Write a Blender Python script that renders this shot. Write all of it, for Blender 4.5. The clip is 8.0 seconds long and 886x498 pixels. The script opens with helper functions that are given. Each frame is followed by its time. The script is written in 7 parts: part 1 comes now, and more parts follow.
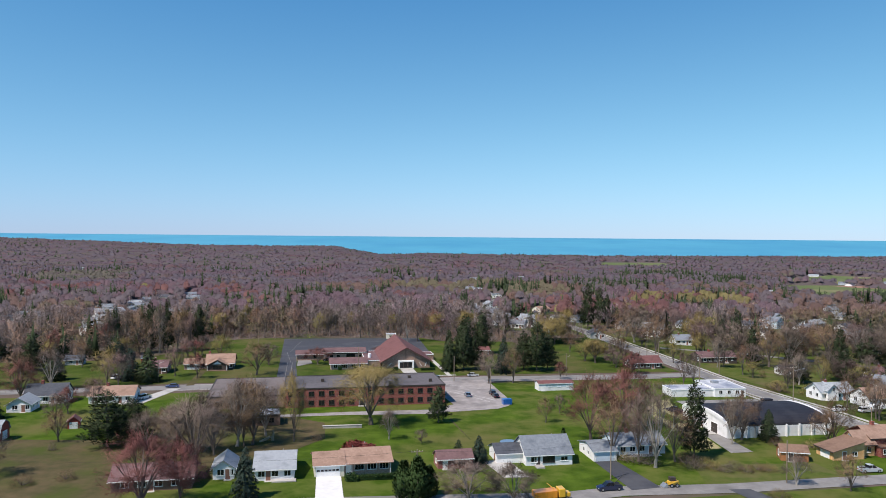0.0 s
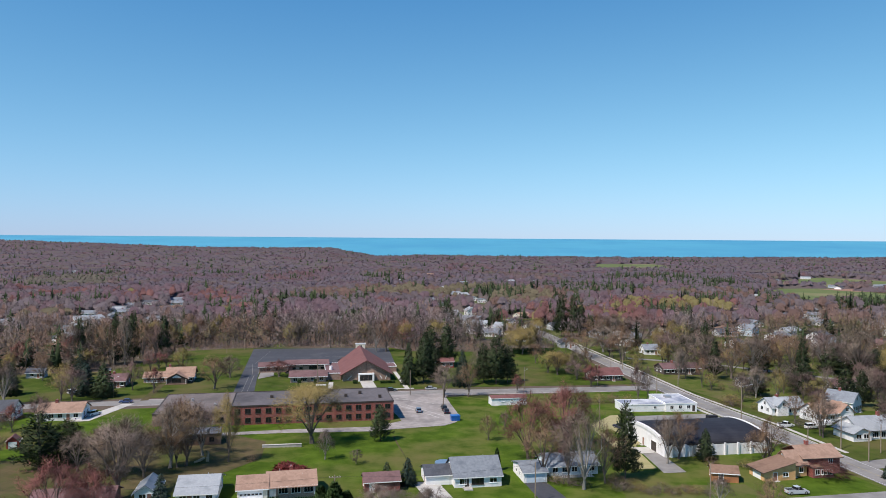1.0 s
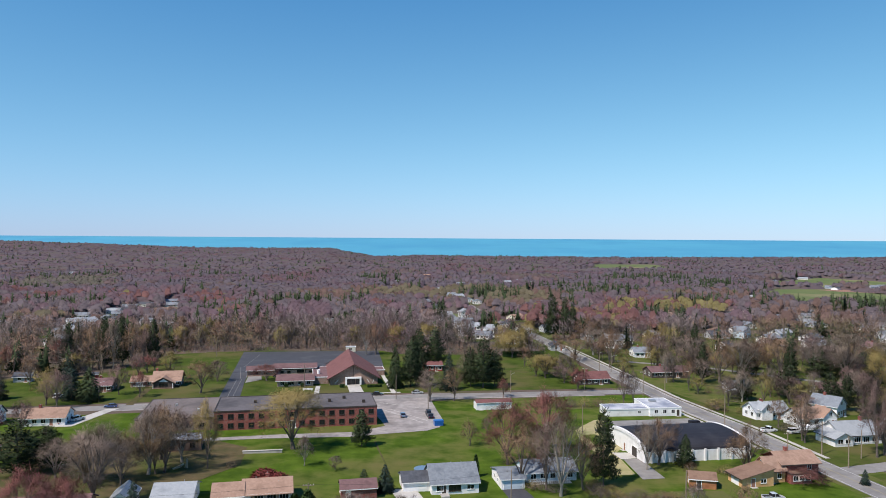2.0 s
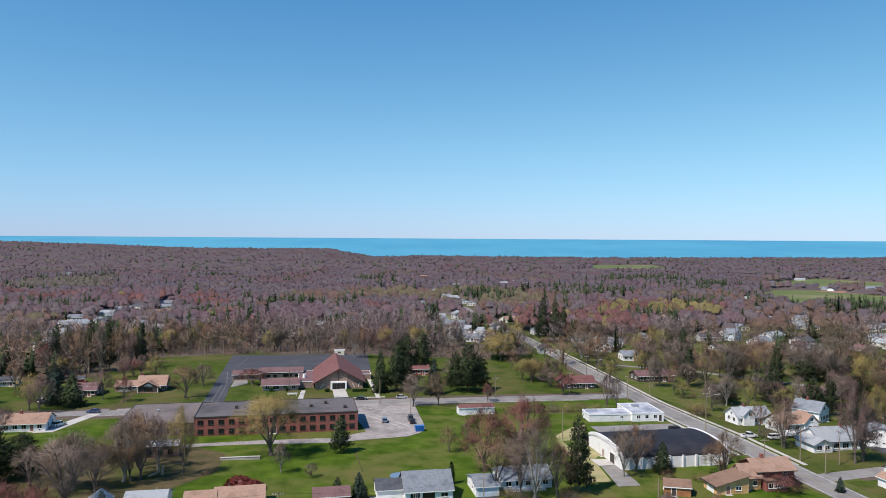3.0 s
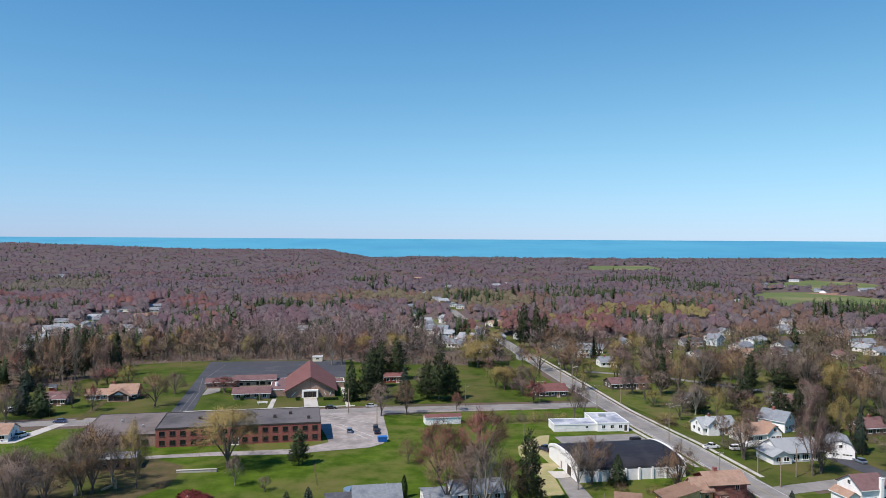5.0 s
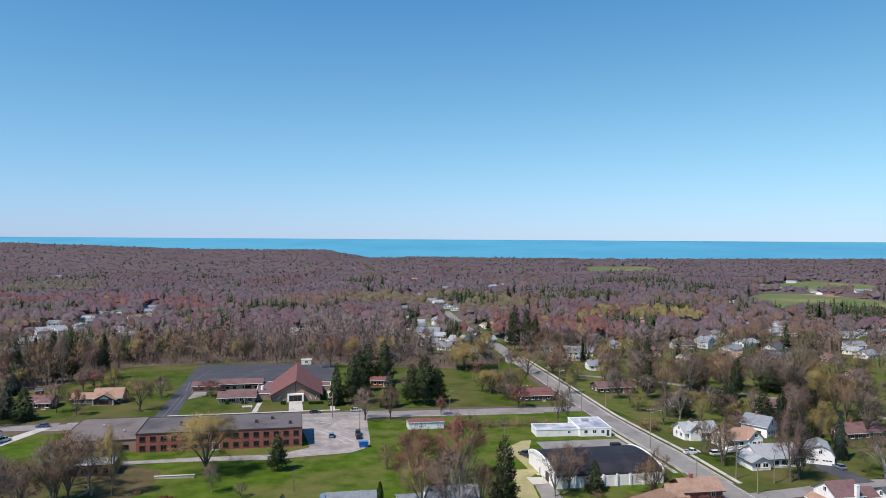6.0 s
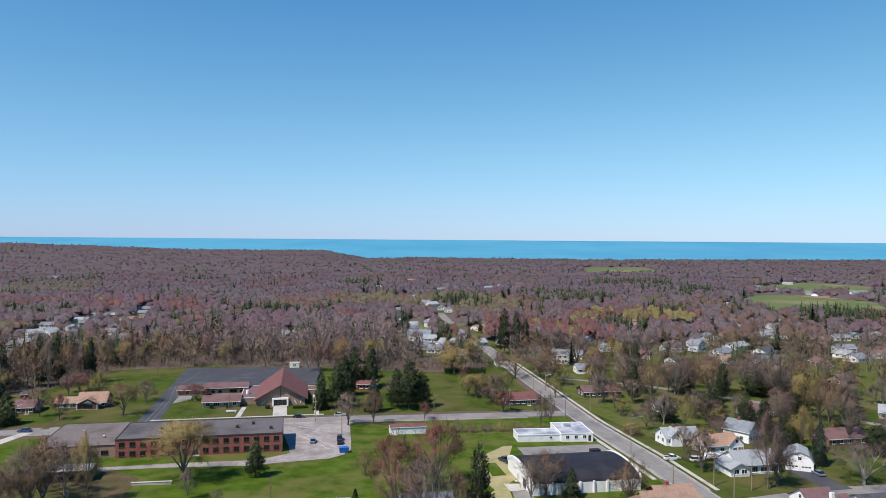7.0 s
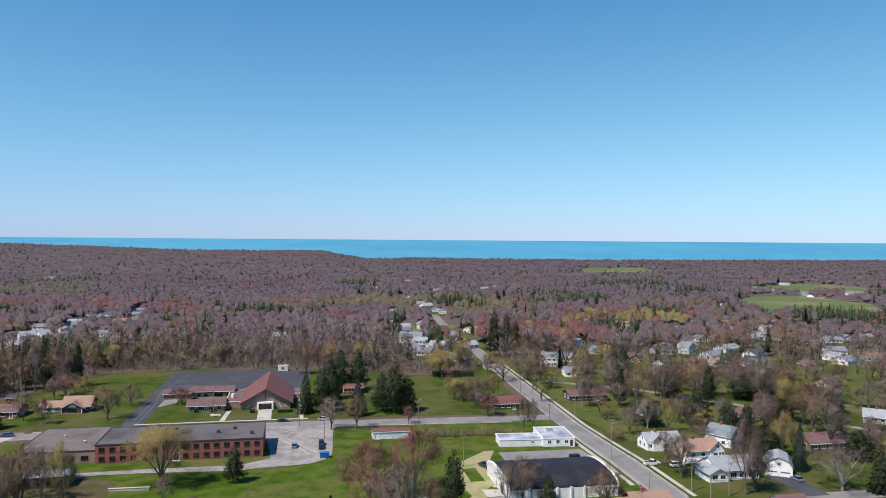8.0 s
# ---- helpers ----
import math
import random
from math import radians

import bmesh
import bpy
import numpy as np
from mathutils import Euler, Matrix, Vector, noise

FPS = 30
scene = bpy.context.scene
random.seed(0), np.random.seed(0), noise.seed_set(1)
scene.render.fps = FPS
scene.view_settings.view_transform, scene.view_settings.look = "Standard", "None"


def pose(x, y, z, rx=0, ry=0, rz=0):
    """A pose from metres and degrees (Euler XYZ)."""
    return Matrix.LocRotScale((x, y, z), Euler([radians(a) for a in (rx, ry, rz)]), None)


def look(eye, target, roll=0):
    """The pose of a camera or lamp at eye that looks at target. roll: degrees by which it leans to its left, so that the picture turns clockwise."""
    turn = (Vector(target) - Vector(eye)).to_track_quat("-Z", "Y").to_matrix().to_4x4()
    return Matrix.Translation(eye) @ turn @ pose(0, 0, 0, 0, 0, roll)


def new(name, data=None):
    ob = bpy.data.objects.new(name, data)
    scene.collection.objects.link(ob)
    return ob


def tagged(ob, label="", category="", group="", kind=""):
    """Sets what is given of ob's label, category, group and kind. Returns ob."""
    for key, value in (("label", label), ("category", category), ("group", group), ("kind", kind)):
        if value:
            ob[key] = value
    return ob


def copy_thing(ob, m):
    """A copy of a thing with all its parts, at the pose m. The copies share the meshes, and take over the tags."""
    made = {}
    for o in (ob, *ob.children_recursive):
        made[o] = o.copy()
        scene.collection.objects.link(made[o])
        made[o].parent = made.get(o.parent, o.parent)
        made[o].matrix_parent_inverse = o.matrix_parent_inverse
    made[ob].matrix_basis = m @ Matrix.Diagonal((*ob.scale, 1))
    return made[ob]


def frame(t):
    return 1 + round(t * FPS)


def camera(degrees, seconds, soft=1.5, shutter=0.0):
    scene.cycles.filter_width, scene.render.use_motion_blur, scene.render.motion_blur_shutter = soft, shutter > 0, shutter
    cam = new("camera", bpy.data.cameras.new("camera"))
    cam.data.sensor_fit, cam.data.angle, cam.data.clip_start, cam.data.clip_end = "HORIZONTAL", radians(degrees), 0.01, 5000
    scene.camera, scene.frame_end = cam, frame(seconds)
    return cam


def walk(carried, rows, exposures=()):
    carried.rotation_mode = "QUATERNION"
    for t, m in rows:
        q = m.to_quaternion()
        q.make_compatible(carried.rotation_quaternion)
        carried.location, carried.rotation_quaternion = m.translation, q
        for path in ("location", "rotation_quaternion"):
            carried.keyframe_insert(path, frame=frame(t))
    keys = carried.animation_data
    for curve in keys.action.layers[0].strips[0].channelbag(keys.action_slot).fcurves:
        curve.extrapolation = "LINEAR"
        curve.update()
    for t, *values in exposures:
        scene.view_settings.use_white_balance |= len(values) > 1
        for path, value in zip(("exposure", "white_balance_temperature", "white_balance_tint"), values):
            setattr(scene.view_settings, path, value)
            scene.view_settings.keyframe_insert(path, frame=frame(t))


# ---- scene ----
cam = camera(61.6, 8.0, soft=0.88)
# seconds, place in metres, yaw, pitch and roll in degrees
PATH = [
    (0, 0.00, 0.00, 53.40, -0.032, -0.827, 0.511),
    (0.5, 10.04, -0.28, 56.83, -0.031, -0.817, 0.453),
    (1, 16.87, -0.33, 58.75, -0.007, -0.797, 0.418),
    (1.5, 19.71, -0.34, 59.62, -0.010, -0.802, 0.384),
    (3, 28.52, -0.22, 62.27, 0.012, -0.807, 0.363),
    (3.5, 31.54, -0.33, 63.18, 0.010, -0.801, 0.346),
    (4, 34.60, -0.31, 64.07, 0.022, -0.813, 0.352),
    (4.5, 37.52, -0.19, 64.92, 0.014, -0.807, 0.330),
    (6, 46.69, -0.15, 67.48, 0.034, -0.796, 0.362),
    (6.5, 49.65, -0.17, 68.35, 0.014, -0.792, 0.403),
    (7, 52.79, 0.03, 69.25, -0.002, -0.784, 0.415),
    (7.5, 55.87, -0.01, 70.05, -0.004, -0.783, 0.413),
    (8, 58.98, 0.05, 70.94, -0.019, -0.785, 0.412),
]
walk(cam, [(t, pose(x, y, z, 90 + pitch, 0, yaw) @ pose(0, 0, 0, 0, 0, roll)) for t, x, y, z, yaw, pitch, roll in PATH],
     exposures=((0, 0.257), (8, 0.257)))

# ---- world and sun ----
SUN_FROM = Vector((-0.56, -0.45, 1.0)).normalized()
world = bpy.data.worlds.new("sky")
scene.world = world
world.use_nodes = True
sky = world.node_tree.nodes.new("ShaderNodeTexSky")
sky.sky_type = "NISHITA"
sky.sun_disc = False
sky.sun_elevation = math.asin(SUN_FROM.z)
sky.sun_rotation = math.atan2(SUN_FROM.x, SUN_FROM.y)
sky.air_density, sky.dust_density, sky.ozone_density = 1.0, 0.0, 1.0
sky.altitude = 300
back = world.node_tree.nodes["Background"]
back.inputs["Strength"].default_value = 0.092
# clear-day blue balance of the sky's own colour
BALANCE = [((0.270, 0.250, 0.142), -0.90), ((0.079, 0.325, 0.574), -0.80), ((-0.030, 0.257, 0.675), 1.98)]
tone = world.node_tree.nodes.new("ShaderNodeCombineXYZ")
for channel, (weights, lift) in enumerate(BALANCE):
    dot = world.node_tree.nodes.new("ShaderNodeVectorMath")
    dot.operation = "DOT_PRODUCT"
    dot.inputs[1].default_value = weights
    plus = world.node_tree.nodes.new("ShaderNodeMath")
    plus.inputs[1].default_value = lift
    world.node_tree.links.new(sky.outputs[0], dot.inputs[0])
    world.node_tree.links.new(dot.outputs["Value"], plus.inputs[0])
    world.node_tree.links.new(plus.outputs[0], tone.inputs[channel])
floor_node = world.node_tree.nodes.new("ShaderNodeVectorMath")
floor_node.operation = "MAXIMUM"
world.node_tree.links.new(tone.outputs[0], floor_node.inputs[0])
world.node_tree.links.new(floor_node.outputs[0], back.inputs["Color"])
sun = new("sun", bpy.data.lights.new("sun", "SUN"))
sun.data.energy, sun.data.angle, sun.data.color = 5.0, radians(0.53), (1.0, 0.90, 0.82)
sun.matrix_world = look(SUN_FROM * 300, (0, 0, 0))

# ---- materials ----
def mat(name, c1, c2, scale=1.0, c3=None, scale3=0.05, amount3=0.5, rough=0.85, bump=0.0, bump_scale=8.0,
        metal=0.0, vary=0.0, island=0.0, world_space=False, spec=0.3, wave=None, detail=6.0, hue=0.0):
    """A two-scale noise surface. c1/c2: fine variation; c3: patches; vary: by object; island: by loose piece."""
    m = bpy.data.materials.new(name)
    m.use_nodes = True
    n, l = m.node_tree.nodes, m.node_tree.links
    bsdf = n["Principled BSDF"]
    bsdf.inputs["Roughness"].default_value = rough
    bsdf.inputs["Metallic"].default_value = metal
    bsdf.inputs["Specular IOR Level"].default_value = spec
    if world_space:
        where = n.new("ShaderNodeNewGeometry").outputs["Position"]
    else:
        where = n.new("ShaderNodeTexCoord").outputs["Object"]

    def noise_node(s, d=detail):
        t = n.new("ShaderNodeTexNoise")
        t.inputs["Scale"].default_value, t.inputs["Detail"].default_value = s, d
        t.inputs["Roughness"].default_value = 0.62
        l.new(where, t.inputs["Vector"])
        return t.outputs["Fac"]

    def ramp(fac, lo, hi):
        r = n.new("ShaderNodeMapRange")
        r.inputs["From Min"].default_value, r.inputs["From Max"].default_value = lo, hi
        l.new(fac, r.inputs["Value"])
        return r.outputs["Result"]

    def mix(fac, a, b):
        x = n.new("ShaderNodeMix")
        x.data_type = "RGBA"
        if isinstance(fac, float):
            x.inputs[0].default_value = fac
        else:
            l.new(fac, x.inputs[0])
        for socket, v in ((x.inputs[6], a), (x.inputs[7], b)):
            if isinstance(v, tuple):
                socket.default_value = (*v, 1)
            else:
                l.new(v, socket)
        return x.outputs[2]

    col = mix(ramp(noise_node(scale), 0.32, 0.68), c1, c2)
    if c3:
        f = ramp(noise_node(scale3, 5.0), 0.62 - amount3 * 0.35, 0.78 - amount3 * 0.25)
        col = mix(f, col, c3)
    if vary or island or hue:
        hsv = n.new("ShaderNodeHueSaturation")
        l.new(col, hsv.inputs["Color"])
        total = None
        for amount, node, out in ((vary, "ShaderNodeObjectInfo", "Random"), (island, "ShaderNodeNewGeometry", "Random Per Island")):
            if amount:
                r = n.new("ShaderNodeMapRange")
                r.inputs["To Min"].default_value, r.inputs["To Max"].default_value = 1 - amount, 1 + amount
                l.new(n.new(node).outputs[out], r.inputs["Value"])
                if total is None:
                    total = r.outputs["Result"]
                else:
                    k = n.new("ShaderNodeMath")
                    k.operation = "MULTIPLY"
                    l.new(total, k.inputs[0]), l.new(r.outputs["Result"], k.inputs[1])
                    total = k.outputs[0]
        if total is not None:
            l.new(total, hsv.inputs["Value"])
        if hue:
            w = n.new("ShaderNodeTexWhiteNoise")
            w.noise_dimensions = "1D"
            l.new(n.new("ShaderNodeObjectInfo").outputs["Random"], w.inputs["W"])
            r = n.new("ShaderNodeMapRange")
            r.inputs["To Min"].default_value, r.inputs["To Max"].default_value = 0.5 - hue, 0.5 + hue
            l.new(w.outputs["Value"], r.inputs["Value"])
            l.new(r.outputs["Result"], hsv.inputs["Hue"])
        col = hsv.outputs["Color"]
    l.new(col, bsdf.inputs["Base Color"])
    height = None
    if wave:
        axis, period, depth = wave
        t = n.new("ShaderNodeTexWave")
        t.wave_type, t.wave_profile = "BANDS", "SAW"
        t.bands_direction = axis
        t.inputs["Scale"].default_value = 0.314 / period
        t.inputs["Distortion"].default_value = 0.4
        l.new(where, t.inputs["Vector"])
        b = n.new("ShaderNodeBump")
        b.inputs["Strength"].default_value, b.inputs["Distance"].default_value = 0.7, depth
        l.new(t.outputs["Fac"], b.inputs["Height"])
        height = b
    if bump:
        b = n.new("ShaderNodeBump")
        b.inputs["Strength"].default_value, b.inputs["Distance"].default_value = 0.6, bump
        l.new(noise_node(bump_scale), b.inputs["Height"])
        if height:
            l.new(height.outputs["Normal"], b.inputs["Normal"])
        height = b
    if height:
        l.new(height.outputs["Normal"], bsdf.inputs["Normal"])
    return m


M_FLOOR = mat("woodland_floor", (0.125, 0.092, 0.076), (0.095, 0.078, 0.060), 0.35, (0.058, 0.068, 0.024), 0.02, 0.35, 0.95, 0.15, 1.2, world_space=True, spec=0.05)
M_LAWN = mat("lawn", (0.032, 0.060, 0.006), (0.078, 0.123, 0.014), 0.16, (0.112, 0.106, 0.036), 0.04, 0.46, 0.95, 0.14, 2.2, world_space=True, detail=12.0, spec=0.04)
M_DARKLAWN = mat("darker_lawn", (0.030, 0.050, 0.008), (0.068, 0.094, 0.017), 0.13, (0.096, 0.088, 0.034), 0.045, 0.48, 0.95, 0.14, 2.2, world_space=True, detail=12.0, spec=0.04)
M_ROUGH = mat("rough_grass", (0.050, 0.080, 0.012), (0.098, 0.108, 0.030), 0.30, (0.118, 0.102, 0.046), 0.06, 0.50, 0.95, 0.12, 2.0, world_space=True, spec=0.05)
M_FIELD = mat("far_field", (0.085, 0.125, 0.045), (0.125, 0.14, 0.06), 0.03, (0.22, 0.19, 0.11), 0.006, 0.4, 0.95, world_space=True, spec=0.05)
M_DRYGRASS = mat("dry_grass", (0.27, 0.24, 0.12), (0.34, 0.30, 0.17), 0.5, (0.20, 0.21, 0.08), 0.12, 0.4, 0.95, 0.05, 4.0, world_space=True, spec=0.05)
M_LITTER = mat("leaf_litter", (0.112, 0.084, 0.046), (0.056, 0.056, 0.024), 0.22, (0.058, 0.074, 0.018), 0.07, 0.42, 0.95, 0.12, 2.0, world_space=True, spec=0.05)
M_ASPHALT = mat("asphalt", (0.040, 0.042, 0.050), (0.058, 0.060, 0.070), 0.8, (0.078, 0.079, 0.085), 0.08, 0.35, 0.85, 0.01, 12, world_space=True)
M_OLDROAD = mat("worn_asphalt", (0.185, 0.175, 0.165), (0.24, 0.228, 0.217), 0.5, (0.145, 0.137, 0.130), 0.09, 0.4, 0.85, 0.01, 12, world_space=True)
M_GRAVEL = mat("pale_gravel", (0.225, 0.200, 0.190), (0.335, 0.305, 0.288), 0.45, (0.165, 0.148, 0.140), 0.09, 0.40, 0.95, 0.03, 10, world_space=True)
M_CONCRETE = mat("concrete", (0.38, 0.36, 0.33), (0.46, 0.44, 0.41), 0.7, (0.29, 0.27, 0.245), 0.2, 0.35, 0.85, 0.01, 9, world_space=True)
M_WHITECONC = mat("white_concrete", (0.62, 0.60, 0.57), (0.68, 0.66, 0.63), 0.7, (0.54, 0.52, 0.49), 0.2, 0.3, 0.85, 0.01, 9, world_space=True)
M_WATER = mat("lake_water", (0.070, 0.270, 0.385), (0.080, 0.295, 0.415), 0.004, (0.055, 0.235, 0.370), 0.0011, 0.5, 0.6, world_space=True, spec=0.15)
M_PAINT = mat("road_paint", (0.32, 0.27, 0.14), (0.24, 0.21, 0.14), 2.0, rough=0.8, world_space=True)
M_PAINTW = mat("white_road_paint", (0.62, 0.62, 0.6), (0.5, 0.5, 0.48), 2.0, rough=0.8, world_space=True)

M_WHITE = mat("white_siding", (0.77, 0.76, 0.76), (0.82, 0.81, 0.81), 1.5, (0.67, 0.66, 0.655), 0.4, 0.3, 0.6, wave=("Z", 0.2, 0.02), vary=0.04)
M_CREAM = mat("cream_siding", (0.66, 0.62, 0.50), (0.71, 0.67, 0.55), 1.5, (0.58, 0.54, 0.43), 0.4, 0.3, 0.65, wave=("Z", 0.2, 0.02))
M_PALEBLUE = mat("pale_blue_siding", (0.52, 0.60, 0.66), (0.57, 0.64, 0.70), 1.5, (0.47, 0.54, 0.60), 0.4, 0.3, 0.65, wave=("Z", 0.2, 0.02))
M_TANWALL = mat("tan_wall", (0.58, 0.34, 0.15), (0.66, 0.41, 0.20), 1.0, (0.48, 0.27, 0.12), 0.3, 0.4, 0.8, wave=("Z", 0.2, 0.02))
M_WOODWALL = mat("orange_brown_boards", (0.30, 0.13, 0.055), (0.38, 0.17, 0.07), 2.0, (0.24, 0.10, 0.05), 0.4, 0.4, 0.8, wave=("X", 0.2, 0.02))
M_BROWNWALL = mat("brown_siding", (0.16, 0.10, 0.075), (0.20, 0.13, 0.10), 2.0, (0.12, 0.08, 0.06), 0.4, 0.4, 0.8, wave=("Z", 0.2, 0.02))
M_DARKWALL = mat("dark_siding", (0.07, 0.055, 0.05), (0.10, 0.08, 0.07), 2.0, rough=0.8, wave=("Z", 0.2, 0.02))
M_REDWALL = mat("barn_red_boards", (0.27, 0.045, 0.035), (0.34, 0.06, 0.045), 2.0, (0.2, 0.04, 0.035), 0.4, 0.4, 0.8, wave=("X", 0.2, 0.02))
M_GREYWALL = mat("grey_siding", (0.36, 0.37, 0.38), (0.42, 0.43, 0.44), 2.0, rough=0.7, wave=("Z", 0.2, 0.02))


def brick_mat(name, a, b, mortar):
    m = mat(name, a, b, 3.0, tuple(v * 0.75 for v in a), 0.25, 0.4, 0.9)
    n, l = m.node_tree.nodes, m.node_tree.links
    t = n.new("ShaderNodeTexBrick")
    t.inputs["Scale"].default_value = 1.0
    for key, value in (("Mortar Size", 0.008), ("Brick Width", 0.24), ("Row Height", 0.08)):
        t.inputs[key].default_value = value
    c = n.new("ShaderNodeTexCoord")
    turn = n.new("ShaderNodeMapping")
    turn.inputs["Rotation"].default_value = (radians(90), 0, 0)
    l.new(c.outputs["Object"], turn.inputs["Vector"])
    l.new(turn.outputs["Vector"], t.inputs["Vector"])
    bsdf = n["Principled BSDF"]
    base = bsdf.inputs["Base Color"].links[0].from_socket
    l.new(base, t.inputs["Color1"])
    dark = n.new("ShaderNodeHueSaturation")
    dark.inputs["Value"].default_value = 0.78
    l.new(base, dark.inputs["Color"])
    l.new(dark.outputs["Color"], t.inputs["Color2"])
    t.inputs["Mortar"].default_value = (*mortar, 1)
    l.new(t.outputs["Color"], bsdf.inputs["Base Color"])
    return m


M_BRICK = brick_mat("red_brick", (0.255, 0.066, 0.052), (0.315, 0.084, 0.066), (0.27, 0.17, 0.15))
M_BRICKTAN = brick_mat("brown_brick", (0.27, 0.165, 0.125), (0.33, 0.205, 0.155), (0.36, 0.3, 0.26))
M_BRICKPINK = brick_mat("pinkish_brick", (0.40, 0.25, 0.20), (0.47, 0.30, 0.24), (0.5, 0.42, 0.38))


def shingles(name, a, b, c):
    return mat(name, a, b, 1.6, c, 0.35, 0.4, 0.9, 0.03, 5, wave=("Z", 0.09, 0.03), vary=0.05)


R_LIGHTGREY = shingles("light_grey_shingles", (0.265, 0.285, 0.305), (0.325, 0.345, 0.365), (0.225, 0.245, 0.265))
R_GREY = shingles("blue_grey_shingles", (0.150, 0.168, 0.192), (0.215, 0.235, 0.262), (0.125, 0.140, 0.165))
R_DARK = shingles("charcoal_shingles", (0.055, 0.06, 0.072), (0.085, 0.09, 0.105), (0.045, 0.048, 0.058))
R_TAN = shingles("tan_shingles", (0.270, 0.172, 0.126), (0.335, 0.220, 0.165), (0.225, 0.142, 0.104))
R_RED = shingles("red_brown_shingles", (0.142, 0.062, 0.058), (0.180, 0.080, 0.075), (0.122, 0.053, 0.050))
R_PURPLE = shingles("purple_brown_shingles", (0.132, 0.076, 0.076), (0.172, 0.102, 0.102), (0.112, 0.064, 0.064))
R_BROWN = shingles("brown_shingles", (0.17, 0.105, 0.075), (0.22, 0.14, 0.10), (0.14, 0.085, 0.06))
R_BLACK = mat("black_membrane", (0.014, 0.014, 0.019), (0.020, 0.020, 0.027), 0.6, (0.028, 0.028, 0.034), 0.15, 0.35, 0.75, 0.01, 3)
R_TAR = mat("tar_and_gravel_roof", (0.094, 0.084, 0.088), (0.128, 0.115, 0.118), 1.0, (0.062, 0.057, 0.060), 0.09, 0.45, 0.9, 0.02, 8)
R_BROWNTAR = mat("brownish_tar_roof", (0.135, 0.112, 0.105), (0.175, 0.147, 0.138), 1.0, (0.10, 0.085, 0.08), 0.12, 0.45, 0.9, 0.02, 8)
R_WHITEFLAT = mat("white_coated_roof", (0.42, 0.43, 0.46), (0.52, 0.53, 0.56), 0.6, (0.20, 0.22, 0.27), 0.14, 0.62, 0.7, 0.01, 3)

M_TRIM = mat("white_trim", (0.76, 0.76, 0.75), (0.82, 0.82, 0.81), 2.0, rough=0.5)
M_DARKTRIM = mat("dark_trim", (0.045, 0.035, 0.03), (0.06, 0.05, 0.045), 2.0, rough=0.6)
M_GLASS = mat("window_glass", (0.010, 0.012, 0.015), (0.016, 0.018, 0.022), 1.0, rough=0.08, spec=0.5)
M_DOOR = mat("painted_door", (0.22, 0.11, 0.08), (0.26, 0.13, 0.09), 2.0, rough=0.6)
M_WOODPOLE = mat("weathered_pole", (0.20, 0.155, 0.115), (0.27, 0.215, 0.165), 1.0, rough=0.9, bump=0.01)
M_STEEL = mat("galvanised_steel", (0.38, 0.39, 0.40), (0.46, 0.47, 0.48), 2.0, rough=0.45, metal=0.7)
M_WIRE = mat("black_cable", (0.02, 0.02, 0.02), (0.03, 0.03, 0.03), 1.0, rough=0.6)
M_TYRE = mat("tyre_rubber", (0.018, 0.018, 0.018), (0.026, 0.026, 0.026), 3.0, rough=0.85)
M_RIM = mat("wheel_rim", (0.4, 0.4, 0.41), (0.5, 0.5, 0.51), 3.0, rough=0.35, metal=0.8)
M_LAMPGLASS = mat("lamp_lens", (0.6, 0.6, 0.55), (0.7, 0.7, 0.65), 3.0, rough=0.3)
M_TAIL = mat("tail_lamp", (0.35, 0.02, 0.02), (0.4, 0.03, 0.03), 3.0, rough=0.3)
M_DEADWOOD = mat("weathered_dead_wood", (0.34, 0.26, 0.17), (0.46, 0.37, 0.26), 3.0, (0.22, 0.16, 0.11), 0.8, 0.4, 0.9, 0.03, 6)


def paint(name, c):
    m = mat(name, c, tuple(v * 1.08 for v in c), 2.0, rough=0.28, spec=0.5)
    m.node_tree.nodes["Principled BSDF"].inputs["Coat Weight"].default_value = 0.6
    return m


P_BLUE = paint("blue_paint", (0.03, 0.06, 0.17))
P_NAVY = paint("navy_paint", (0.012, 0.018, 0.05))
P_WHITE = paint("white_paint", (0.72, 0.72, 0.72))
P_BLACK = paint("black_paint", (0.012, 0.012, 0.014))
P_GREY = paint("steel_blue_paint", (0.14, 0.19, 0.25))
P_SILVER = paint("silver_paint", (0.42, 0.44, 0.46))
P_RED = paint("red_paint", (0.34, 0.02, 0.025))
P_ORANGE = paint("orange_paint", (0.62, 0.24, 0.03))
P_YELLOW = paint("yellow_paint", (0.62, 0.36, 0.04))
P_SKIP = paint("bright_blue_paint", (0.014, 0.11, 0.38))

# bark, twigs and needles
M_BARK = mat("grey_brown_bark", (0.095, 0.076, 0.064), (0.150, 0.124, 0.106), 3.0, rough=0.95, bump=0.03, vary=0.2)
M_PALEBARK = mat("pale_bark", (0.20, 0.182, 0.160), (0.27, 0.25, 0.225), 3.0, rough=0.95, bump=0.03, vary=0.15)
T_GREY = mat("grey_twigs", (0.126, 0.098, 0.080), (0.185, 0.147, 0.122), 0.6, rough=0.95, vary=0.20, island=0.22, spec=0.1, hue=0.01)
T_BROWN = mat("brown_twigs", (0.150, 0.096, 0.062), (0.212, 0.140, 0.094), 0.6, rough=0.95, vary=0.20, island=0.22, spec=0.1, hue=0.012)
T_RED = mat("red_budding_twigs", (0.142, 0.066, 0.057), (0.194, 0.088, 0.076), 0.6, rough=0.95, vary=0.15, island=0.22, spec=0.1, hue=0.008)
